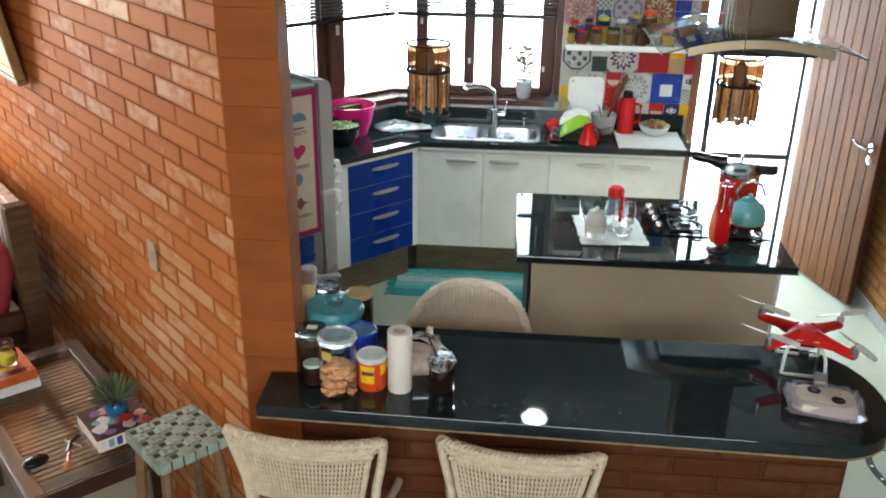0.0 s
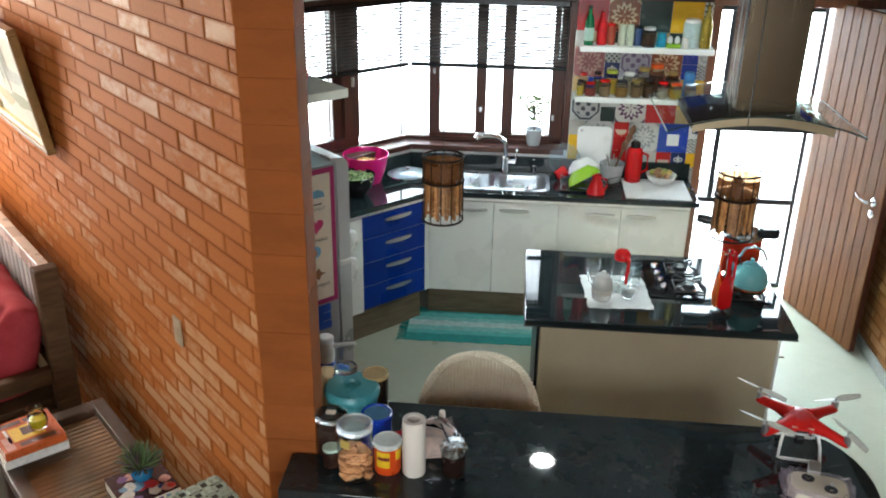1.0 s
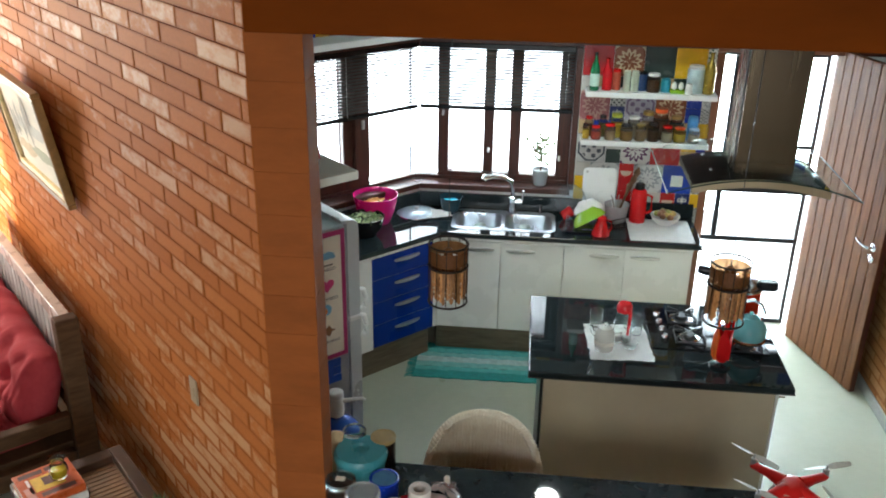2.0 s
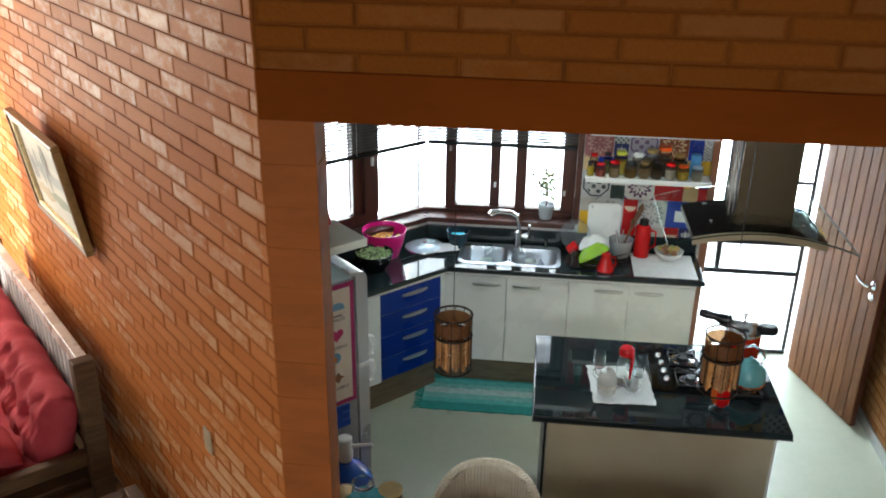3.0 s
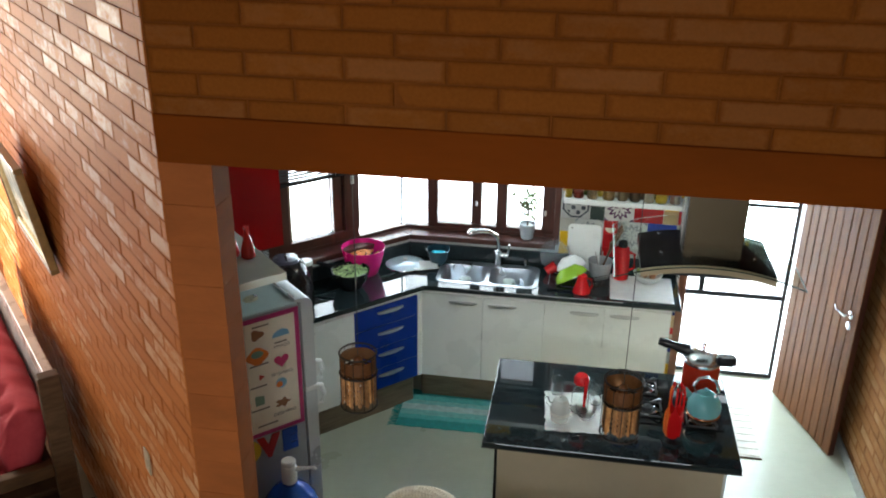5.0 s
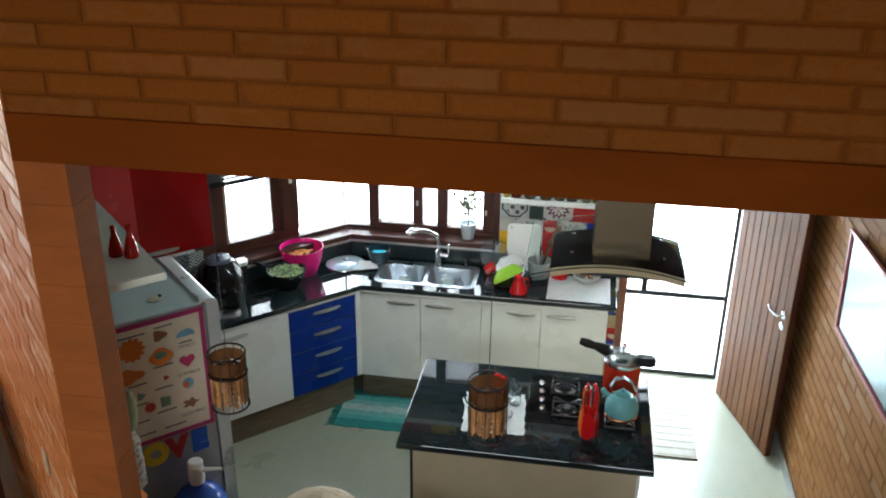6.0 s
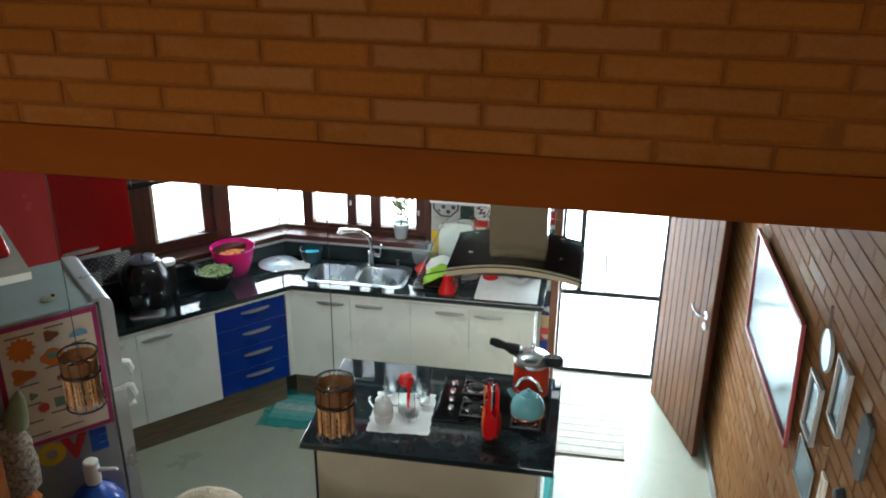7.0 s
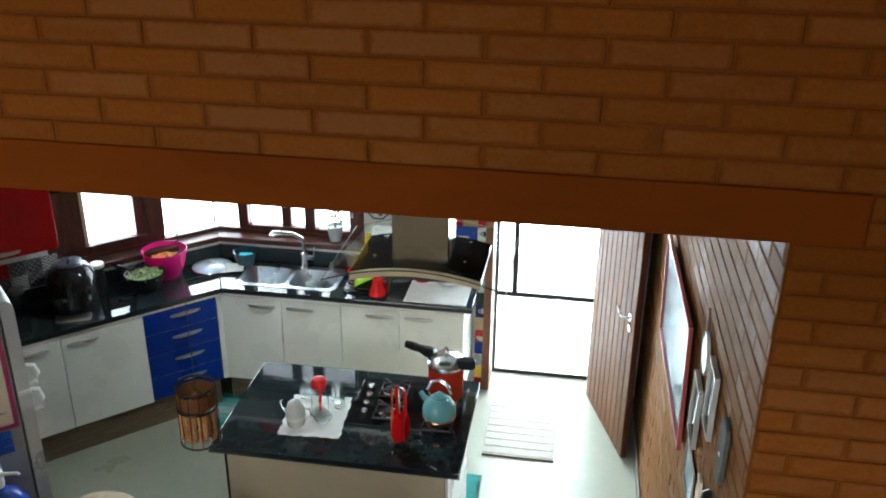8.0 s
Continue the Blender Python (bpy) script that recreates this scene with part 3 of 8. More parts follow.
for i in range(NPL):
    a, b = i * W_LEAF / NPL, (i + 1) * W_LEAF / NPL
    part("plank", box(a + 0.003, b - 0.003, -0.034, 0.0, 0.012, 2.06, 0.004), DOOR_WOOD, leaf)
part("core", box(0.002, W_LEAF - 0.002, -0.028, 0.005, 0.014, 2.058), WIN_WOOD, leaf, "dark door edge and back")


def lever(parent, x, y, side):
    part("handle", tube([(x, y, 1.0), (x, y + side * 0.045, 1.0), (x - 0.02, y + side * 0.052, 1.003), (x - 0.075, y + side * 0.05, 1.008), (x - 0.115, y + side * 0.042, 1.022)], 0.009, 10), CHROME, parent, "chrome lever handle")
    ros = lathe([(0.026, 0), (0.026, 0.006), (0.022, 0.009)], n=20)
    part("rosette", ros, CHROME, parent, "round chrome rose", m=pose(x, y, 1.0, -90 * side, 0, 0))
    part("lock_rose", lathe([(0.025, 0), (0.025, 0.006), (0.02, 0.009)], n=20), CHROME, parent, "round chrome keyhole plate", m=pose(x, y, 0.925, -90 * side, 0, 0))
    part("keyhole", box(x - 0.004, x + 0.004, y + side * 0.009 - 0.001, y + side * 0.009 + 0.001, 0.912, 0.938), BLACK_IRON, parent)


lever(leaf, W_LEAF - 0.07, -0.034, -1)

# ---- counters ----
solid("plinth", slab([(-0.43, 5.36), (1.216, 5.36), (1.216, 5.39), (-0.445, 5.39)], 0.0, 0.2), PLINTH, "wood-grain kickboard under the sink units", "plinth")
solid("plinth", box(-1.9, -0.06, 0.05, 0.08, 0, 0.2), PLINTH, "wood-grain kickboard under the drawer units", "plinth", m=K45)


def k45(x, y):
    v = K45 @ Vector((x, y, 0))
    return (v.x, v.y)


SINK = [(p[0], p[1]) for p in rrect(-0.005, 5.54, 0, 0.66, 0.325, 0.05)]
top = solid("countertop", slab([k45(-2.0, 0), (-0.403, 5.287), (1.268, 5.287), (1.268, 5.776), (-0.604, 5.776), k45(-2.0, 0.487)], 0.866, 0.9, [SINK], 0.005), GRANITE, "polished black granite kitchen worktop", "worktop", "")
top["kind"] = ""
part("edge", box(-0.398, 1.27, 5.2845, 5.2865, 0.868, 0.874), GRANITE_EDGE, top, "dull grey front edge")
up = solid("upstand", box(-0.596, 1.268, 5.756, 5.777, 0.9, 1.0, 0.003), GRANITE, "black granite upstand along the wall", "upstand")
solid("upstand", slab([(-0.5965, 5.757), (-0.5965, 5.7765), (-0.61, 5.778), (-0.6125, 5.766), (-0.5985, 5.7525)], 0.9, 1.0), GRANITE, "black granite upstand in the corner", "upstand")
solid("upstand", box(-2.0, 0.19, 0.466, 0.487, 0.9, 1.0, 0.003), GRANITE, "black granite upstand along the wall", "upstand", m=K45)


def bow_handle(parent, x, z, length, y=0.0):
    loops = []
    for i in range(11):
        q = i / 10
        out = y - 0.006 - 0.014 * math.sin(math.pi * q) ** 0.6
        px, hh = x - length / 2 + q * length, 0.006 + 0.005 * math.sin(math.pi * q) ** 0.5
        loops.append([(px, out + 0.003, z - hh), (px, y + 0.0005, z - hh * 0.6), (px, y + 0.0005, z + hh), (px, out + 0.002, z + hh), (px, out, z)])
    return part("handle", loft(loops), ALU, parent, "bowed satin metal handle")


def unit(m, x0, x1, fronts, material, label, category="cabinet", group="", body=CAB_WHITE, z0=0.2, z1=0.862, depth=0.45):
    t = thing("cabinet", m, label, category, group)
    part("body", box(x0 + 0.001, x1 - 0.001, 0.02, depth, z0, z1), body, t)
    for a, b, za, zb, kind, hx, hl, hz in fronts:
        d = part(kind, box(a + 0.0015, b - 0.0015, 0.0, 0.018, za + 0.0015, zb - 0.0015, 0.002), material, t)
        bow_handle(d, hx, hz, hl)
        # Pale strip added where light catches the seam between drawers.
        if kind == "drawer" and zb < 0.8:
            part("edging", box(a + 0.003, b - 0.003, 0.0035, 0.016, zb - 0.0012, zb + 0.0012), ALU, d, "pale strip for the lit seam")
    return t


FB = pose(0, 5.305, 0)
for a, b, hx in ((-0.424, -0.011, -0.145), (-0.011, 0.399, 0.12), (0.399, 0.791, 0.66), (0.791, 1.216, 0.92)):
    unit(FB, a, b, [(a, b, 0.2, 0.84, "door", hx, 0.19, 0.785)], CAB_WHITE, "white base cabinet under the sink worktop", group="white base cabinets", z1=0.735 if a < 0.3 else 0.862)
FL = K45 @ pose(0, 0.016, 0)
unit(FL, -0.532, -0.045, [(-0.532, -0.045, za, zb, "drawer", -0.26, 0.2, zc) for za, zb, zc in ((0.69, 0.842, 0.79), (0.53, 0.69, 0.635), (0.37, 0.53, 0.475), (0.21, 0.37, 0.315))],
     CAB_BLUE, "bright blue four-drawer base unit with bowed handles", "drawer unit")
for a, b, hx in ((-1.036, -0.532, -0.91), (-1.36, -1.036, -1.2), (-1.9, -1.36, -1.5)):
    unit(FL, a, b, [(a, b, 0.2, 0.84, "door", hx, 0.19, 0.785)], CAB_WHITE, "white base cabinet beside the blue drawers", group="white base cabinets")
solid("filler", slab([(-0.449, 5.253 + 0.03), (-0.424, 5.306), (-0.424, 5.34), (-0.46, 5.3)], 0.2, 0.862), CAB_WHITE, "white corner filler strip", "trim")
solid("counter_rail", box(-0.4, 1.216, 5.3, 5.32, 0.845, 0.864), CAB_WHITE, "white rail under the worktop", "trim")
solid("counter_rail", box(-1.9, -0.01, 0.012, 0.03, 0.845, 0.864), CAB_WHITE, "white rail under the worktop", "trim", m=K45)

# island
isl = thing("kitchen_island", None, "beige-fronted kitchen island on the cement floor", "island")
part("body", box(0.27, 1.352, 3.665, 4.40, 0.0, 0.868, 0.003), BEIGE, isl)
part("side_panel", box(0.255, 0.268, 3.67, 4.395, 0.0, 0.868, 0.002), BLACK_IRON, isl, "dark end panel")
part("side_panel", box(1.354, 1.368, 3.67, 4.395, 0.0, 0.868, 0.002), CAB_WHITE, isl, "white end panel")
itop = solid("island_worktop", slab([(0.195, 3.632), (1.426, 3.632), (1.426, 4.445), (0.195, 4.445)], 0.87, 0.905, (), 0.006), GRANITE, "polished black granite island worktop", "worktop")
itop["kind"] = ""
part("edge", box(0.193, 1.428, 3.6295, 3.6315, 0.872, 0.878), GRANITE_EDGE, itop, "dull grey front edge")
part("edge", box(0.1925, 0.1945, 3.632, 4.445, 0.872, 0.878), GRANITE_EDGE, itop, "dull grey front edge")

# bar
BAR_Z = 1.03
outline = [(-0.57, 2.19), (1.12, 2.15)]
for i in range(1, 14):
    a = radians(-90 + 180 * i / 14)
    outline.append((1.06 + 0.245 * math.cos(a) ** 0.8 + 0.06 * (0.5 - i / 28), 2.43 + 0.278 * math.sin(a)))
outline += [(1.0, 2.71), (-0.57, 2.715), (-0.57, 2.514), (-0.486, 2.51), (-0.486, 2.38), (-0.57, 2.376)]
bartop = solid("bar_counter", slab(outline, BAR_Z - 0.04, BAR_Z, (), 0.0025), GRANITE, "polished black granite bar top with a rounded end", "worktop")
bartop["kind"] = ""
EDGE_TAN = mat("granite_raw_edge", (0.26, 0.19, 0.1), 0.7, var=0.35, scale=40, bump=0.5)
part("edge", slab(outline, BAR_Z - 0.0475, BAR_Z - 0.0405, (), 0.002), EDGE_TAN, bartop, "rough tan lower edge")
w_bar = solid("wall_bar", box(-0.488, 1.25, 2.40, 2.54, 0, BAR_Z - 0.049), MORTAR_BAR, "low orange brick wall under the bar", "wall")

# ---- more materials ----
def tile_material(name, kind, c1, c2):
    """Glazed hydraulic-style tile; the printed figure follows the tile's own centre."""
    m = mat(name, c1, 0.25, var=0.08, scale=14)
    nt = m.node_tree
    b = nt.nodes["Principled BSDF"]
    tc = nt.nodes.new("ShaderNodeTexCoord")
    sep = nt.nodes.new("ShaderNodeSeparateXYZ")
    nt.links.new(tc.outputs["Object"], sep.inputs[0])

    def op(o, a, c=0.0):
        n = nt.nodes.new("ShaderNodeMath")
        n.operation = o
        for i, v in enumerate((a, c)):
            if isinstance(v, (int, float)):
                n.inputs[i].default_value = v
            else:
                nt.links.new(v, n.inputs[i])
        return n.outputs[0]

    big = 0.097 if name.endswith("large") else 0.0485
    x, z = op("DIVIDE", sep.outputs["X"], big), op("DIVIDE", sep.outputs["Z"], big)
    r = op("SQRT", op("ADD", op("MULTIPLY", x, x), op("MULTIPLY", z, z)))
    a = op("ARCTAN2", z, x)
    if kind == "rosette":
        petals = op("LESS_THAN", op("ABSOLUTE", op("SUBTRACT", r, op("ADD", 0.62, op("MULTIPLY", 0.13, op("SINE", op("MULTIPLY", a, 12)))))), 0.12)
        hub = op("LESS_THAN", op("ABSOLUTE", op("SUBTRACT", r, op("MULTIPLY", 0.3, op("COSINE", op("MULTIPLY", a, 4))))), 0.07)
        corner = op("GREATER_THAN", r, 1.22)
        mask = op("MAXIMUM", petals, op("MAXIMUM", hub, corner))
    elif kind == "ornament":
        oct_ = op("LESS_THAN", op("ABSOLUTE", op("SUBTRACT", op("MAXIMUM", op("MAXIMUM", op("ABSOLUTE", x), op("ABSOLUTE", z)), op("MULTIPLY", 0.72, op("ADD", op("ABSOLUTE", x), op("ABSOLUTE", z)))), 0.86)), 0.06)
        curls = op("GREATER_THAN", op("MULTIPLY", op("SINE", op("MULTIPLY", x, 9)), op("SINE", op("MULTIPLY", z, 9))), 0.25)
        mask = op("MAXIMUM", oct_, op("MULTIPLY", curls, op("LESS_THAN", r, 0.72)))
    elif kind == "fleur":
        stem = op("LESS_THAN", op("ADD", op("MULTIPLY", op("ABSOLUTE", x), 3.2), op("ABSOLUTE", op("SUBTRACT", z, 0.1))), 0.62)
        sx = op("SUBTRACT", op("ABSOLUTE", x), 0.34)
        sz = op("SUBTRACT", z, 0.05)
        leaf = op("LESS_THAN", op("ABSOLUTE", op("SUBTRACT", op("SQRT", op("ADD", op("MULTIPLY", sx, sx), op("MULTIPLY", sz, sz))), 0.22)), 0.08)
        base = op("LESS_THAN", op("MAXIMUM", op("MULTIPLY", op("ABSOLUTE", x), 0.8), op("ABSOLUTE", op("ADD", z, 0.28))), 0.09)
        mask = op("MAXIMUM", stem, op("MAXIMUM", leaf, base))
    elif kind == "dots":
        mask = op("GREATER_THAN", op("MULTIPLY", op("SINE", op("MULTIPLY", x, 9.4)), op("SINE", op("MULTIPLY", z, 9.4))), 0.35)
    elif kind == "square":
        mask = op("LESS_THAN", op("MAXIMUM", op("ABSOLUTE", x), op("ABSOLUTE", op("ADD", z, 0.12))), 0.4)
    elif kind == "face":
        mask = op("MULTIPLY", op("LESS_THAN", r, 0.8), op("LESS_THAN", z, -0.05))
    elif kind == "waves":
        mask = op("GREATER_THAN", op("SINE", op("ADD", op("MULTIPLY", z, 14), op("MULTIPLY", 2.5, op("SINE", op("MULTIPLY", x, 9))))), 0.1)
    else:
        return m
    old = b.inputs["Base Color"].links[0].from_socket
    mx = nt.nodes.new("ShaderNodeMix")
    mx.data_type = "RGBA"
    nt.links.new(mask, mx.inputs["Factor"])
    nt.links.new(old, mx.inputs["A"])
    mx.inputs["B"].default_value = (*c2, 1)
    nt.links.new(mx.outputs["Result"], b.inputs["Base Color"])
    return m


T_SPEC = {
    "Y": ("plain", (0.78, 0.45, 0.02), None), "R": ("plain", (0.42, 0.012, 0.015), None), "B": ("plain", (0.015, 0.04, 0.3), None),
    "G": ("plain", (0.03, 0.05, 0.045), None), "T": ("plain", (0.55, 0.38, 0.2), None), "L": ("plain", (0.5, 0.48, 0.44), None),
    "o": ("rosette", (0.62, 0.6, 0.58), (0.13, 0.05, 0.12)), "a": ("ornament", (0.5, 0.5, 0.5), (0.07, 0.08, 0.1)),
    "f": ("fleur", (0.62, 0.62, 0.6), (0.03, 0.04, 0.09)), "F": ("fleur", (0.02, 0.03, 0.12), (0.6, 0.6, 0.58)),
    "d": ("dots", (0.6, 0.62, 0.55), (0.04, 0.1, 0.05)), "k": ("dots", (0.4, 0.41, 0.4), (0.03, 0.03, 0.04)),
    "s": ("square", (0.015, 0.05, 0.36), (0.72, 0.74, 0.74)), "e": ("face", (0.5, 0.02, 0.02), (0.62, 0.48, 0.36)),
    "w": ("waves", (0.6, 0.6, 0.57), (0.09, 0.1, 0.1)), "p": ("rosette", (0.3, 0.12, 0.12), (0.45, 0.26, 0.22)),
    "b": ("rosette", (0.22, 0.07, 0.03), (0.55, 0.4, 0.24)), "l": ("ornament", (0.35, 0.33, 0.4), (0.16, 0.12, 0.2)),
    "z": ("ornament", (0.19, 0.19, 0.2), (0.03, 0.03, 0.04)),
    "n": ("rosette", (0.55, 0.56, 0.55), (0.3, 0.32, 0.33)),
}
tile_mesh = {}


def lay_tile(parent, key, size, m):
    cell = 0.0975
    big = "large" if size == 2 else "small"
    if (key, size) not in tile_mesh:
        kind, c1, c2 = T_SPEC[key]
        h = cell * size / 2 - 0.0009
        me = finish(box(-h, h, -0.007, 0, -h, h, 0.0012, seg=1), "tile", tile_material(f"tile_{kind}_{len(tile_mesh)}_{big}", kind, c1, c2 or c1))
        tile_mesh[key, size] = me
    ob = new("tile", tile_mesh[key, size])
    ob.parent = parent
    ob.matrix_parent_inverse = parent.matrix_world.inverted()
    ob.matrix_basis = m


def tile_field(parent, base, rows):
    """rows from the bottom up: each letter names a tile; a 2 before it makes it a large one over two rows and columns."""
    c = 0.0975
    for r, line in enumerate(rows):
        col = 0
        i = 0
        while i < len(line):
            ch = line[i]
            if ch == "2":
                lay_tile(parent, line[i + 1], 2, base @ pose((col + 1) * c, 0, (r + 1) * c))
                col += 2
                i += 2
                continue
            if ch != ".":
                lay_tile(parent, ch, 1, base @ pose((col + 0.5) * c, 0, (r + 0.5) * c))
            col += 1
            i += 1


tile_field(w_back, pose(0.455, WY0 - 0.001, 0.875), [
    "YRGLTGRYw", "YTGRGLeFY", "Y2nR2n2sw", "L..e....f", "2aG2o2RTR", "..f....YB", "TBBLTRGTY", "2pF2l2bBw", "..k....Bn", "LTGBRTGLY", "2R2b2G2Yd", "........d"])
tile_field(w_back, pose(1.2355, WY0 - 0.001, 0.0), ["R", "Y", "w", "B", "e", "T", "F", "G"])
tile_field(w_back, pose(-0.6, WY0 - 0.001, 2.085), ["BYkdRYGBdYRGfBYGkRYdRGY2ndwBdGYn", "2a2o2R2Y2G2n2b2a2s2l2o2R2Y2d2n2a"[:30]])
tile_field(w_left, K45 @ pose(-1.95, 0.489, 2.085), ["YBkdRYGBdYRGfBYGkRYd", "2a2o2R2Y2G2n2b2a2s2l2o"[:20]])
tile_field(w_left, K45 @ pose(-1.95, 0.489, 1.005), ["zzzwzRGzwzz", "wzzzzGzRzzw"])


# ---- shelves and upper cabinets ----
def shelf(name, m, x0, x1, depth, z, label, th=0.035):
    return solid(name, box(x0, x1, -depth, -0.002, z, z + th, 0.004), WHITE_SHELF, label, "shelf", "", m=m)


def free(ob):
    ob["kind"] = ""
    return ob


free(shelf("wall_shelf", pose(0, WY0 - 0.009, 0), 0.47, 1.285, 0.15, 1.425, "short white wall shelf crowded with spice jars"))
free(shelf("wall_shelf", pose(0, WY0 - 0.009, 0), 0.48, 1.3, 0.15, 1.745, "short white wall shelf with bottles and tins"))
long_shelf = thing("long_shelf", None, "long white shelf that turns the corner over the windows", "shelf")
part("board", slab([(1.29, 5.55), (1.29, 5.77), (-0.599, 5.77), (-0.514, 5.55)], 2.1, 2.14, (), 0.004), WHITE_SHELF, long_shelf)
part("board", slab([(-0.516, 5.55), (-0.601, 5.77), k45(-1.95, 0.478), k45(-1.95, 0.25)], 2.1, 2.14, (), 0.004), WHITE_SHELF, long_shelf, "slanting board round the corner")

wall_units = thing("wall_cabinet", K45 @ pose(0, 0.15, 0), "glossy red wall cabinet with a bowed handle", "cabinet", "red wall cabinets")
part("body", box(-1.36, -0.925, 0.018, 0.335, 1.37, 2.03), CAB_RED, wall_units)
dd1 = part("door", box(-1.36, -0.923, 0.0, 0.017, 1.368, 2.03, 0.002), CAB_RED, wall_units)
bow_handle(dd1, -1.235, 1.4, 0.2)
wall_units2 = thing("wall_cabinet", K45 @ pose(0, 0.15, 0), "wall cabinet in the kitchen corner, its red paled for sheen", "cabinet", "red wall cabinets")
part("body", box(-1.86, -1.364, -0.012, 0.335, 1.37, 2.03), CAB_RED_SHEEN, wall_units2)
part("door", box(-1.86, -1.364, -0.03, -0.013, 1.368, 2.03, 0.002), CAB_RED_SHEEN, wall_units2)

# corner shelf on the back of the brick wall
cs = solid("corner_shelf", box(-0.27, 0.0, 0.0, 1.4, 2.14, 2.17, 0.003), mat("shelf_cream", (0.7, 0.72, 0.62), 0.5, var=0.06), "cream wall shelf with red bud vases", "shelf", "", m=pose(-0.422, 2.764, 0, 0, 0, 45))
cs["kind"] = ""


def vase(x, y, z, h=0.14):
    v = lathe([(0.024, 0), (0.027, 0.004), (0.026, h * 0.2), (0.016, h * 0.55), (0.009, h * 0.72), (0.0096, h * 0.92), (0.011, h), (0.008, h), (0.0065, h * 0.8)], n=20, cap1=False)
    solid("bud_vase", v, mat("glaze_red", (0.55, 0.015, 0.01), 0.12, var=0.1) if "glaze_red" not in bpy.data.materials else bpy.data.materials["glaze_red"],
          "small glossy red bud vase on the shelf", "vase", "thing", m=pose(x, y, z), group="red bud vases")["kind"] = ""


vase(-0.601, 2.862, 2.17, 0.122)
vase(-0.661, 2.86, 2.17, 0.115)
lav = thing("lavender_bunch", pose(-1.23, 3.52, 2.17), "small bunch of purple lavender lying on the shelf", "dried flowers", "", "")
rng = random.Random(8)
for i in range(14):
    a, l = rng.uniform(-0.5, 0.5), rng.uniform(0.07, 0.12)
    q = Vector((math.sin(a) * l, math.cos(a) * l * 0.4, l * 0.8))
    part("stalk", tube([(0, 0, 0.002), tuple(q)], 0.0015, 5), mat("stalk_green", (0.1, 0.14, 0.06), 0.8) if i == 0 else bpy.data.materials["stalk_green"], lav)
    part("flower_head", tube([tuple(q * 0.75), tuple(q), tuple(q * 1.25)], 0.008, 6, taper=[0.5, 1.0, 0.3]), mat("lavender_purple", (0.13, 0.07, 0.3), 0.8, pieces=0.3) if i == 0 else bpy.data.materials["lavender_purple"], lav)

# ---- fridge ----
FR = pose(-0.5715, 3.4685, 0, 0, 0, 45)
fr = thing("fridge", FR, "silver-grey fridge with a poster and letter magnets on its side", "fridge")
part("body", box(-0.64, -0.065, 0.0, 0.545, 0.06, 1.69, 0.012), FRIDGE_GREY, fr)
part("top_panel", box(-0.64, -0.075, 0.004, 0.541, 1.69, 1.703, 0.004), FRIDGE_TOP, fr, "pale grey-green top")


def fridge_door(z0, z1, name, curl):
    prof = [(-0.058, z0), (-0.008, z0), (0.0, z0 + 0.01), (0.0, z1 - 0.05)]
    if curl:
        prof += [(-0.003, z1 - 0.025), (-0.014, z1 - 0.008), (-0.03, z1), (-0.085, z1 + 0.006), (-0.085, z1 - 0.008), (-0.058, z1 - 0.012)]
    else:
        prof += [(0.0, z1 - 0.01), (-0.008, z1), (-0.058, z1)]
    return part(name, loft([[(x, y, z) for x, z in prof] for y in (0.002, 0.014, 0.53, 0.543)]), FRIDGE_DOOR, fr)


fridge_door(1.245, 1.71, "freezer_door", True)
fridge_door(0.08, 1.235, "fridge_door", False)
for z0, z1 in ((1.25, 1.36), (1.11, 1.23)):
    part("door_handle", tube([(0.0, 0.03, z0), (0.035, 0.03, z0 + 0.012), (0.048, 0.03, (z0 + z1) / 2), (0.035, 0.03, z1 - 0.012), (0.0, 0.03, z1)], 0.012, 10), WHITE_PLASTIC, fr, "white bowed door handle")
part("hinge_cap", box(-0.06, 0.004, -0.004, 0.03, 1.225, 1.25, 0.006), WHITE_PLASTIC, fr)
for x in (-0.6, -0.1):
    for y in (0.05, 0.5):
        part("foot", lathe([(0.02, 0), (0.02, 0.06)], x, y, 12), BLACK_PLASTIC, fr)

PAPER = mat("paper_cream", (0.84, 0.74, 0.6), 0.6, var=0.06, scale=9)
POSTER_EDGE = mat("paper_magenta", (0.42, 0.03, 0.14), 0.6, var=0.08)
INK = mat("ink_grey", (0.25, 0.2, 0.16), 0.7)
flat = {
    "sun": mat("print_orange", (0.75, 0.2, 0.03), 0.6), "red": mat("print_red", (0.6, 0.06, 0.04), 0.6), "blue": mat("print_blue", (0.2, 0.42, 0.6), 0.6),
    "pink": mat("print_pink", (0.7, 0.06, 0.2), 0.6), "brown": mat("print_brown", (0.28, 0.12, 0.05), 0.6), "green": mat("print_green", (0.2, 0.3, 0.2), 0.6),
}
poster = thing("poster", FR @ pose(0, -0.002, 0), "child's month poster with a magenta border, stuck to the fridge side", "poster")
part("sheet", box(-0.513, -0.076, -0.0012, 0, 1.075, 1.685), POSTER_EDGE, poster, "magenta border")
part("print", box(-0.49, -0.097, -0.0022, -0.0014, 1.098, 1.662), PAPER, poster)


def blob(parent, name, x, z, pts, material, y=-0.0032):
    bm = bmesh.new()
    lo = [(x + px, y, z + pz) for px, pz in pts]
    loft([lo, [(a, b + 0.0008, c) for a, b, c in lo]], bm=bm)
    return part(name, bm, material, parent, smooth=False)


def disc(r, n=20, wob=0.0, k=0, sx=1.0):
    return [(sx * (r + wob * math.cos(k * 2 * math.pi * i / n)) * math.cos(2 * math.pi * i / n), (r + wob * math.cos(k * 2 * math.pi * i / n)) * math.sin(2 * math.pi * i / n)) for i in range(n)]


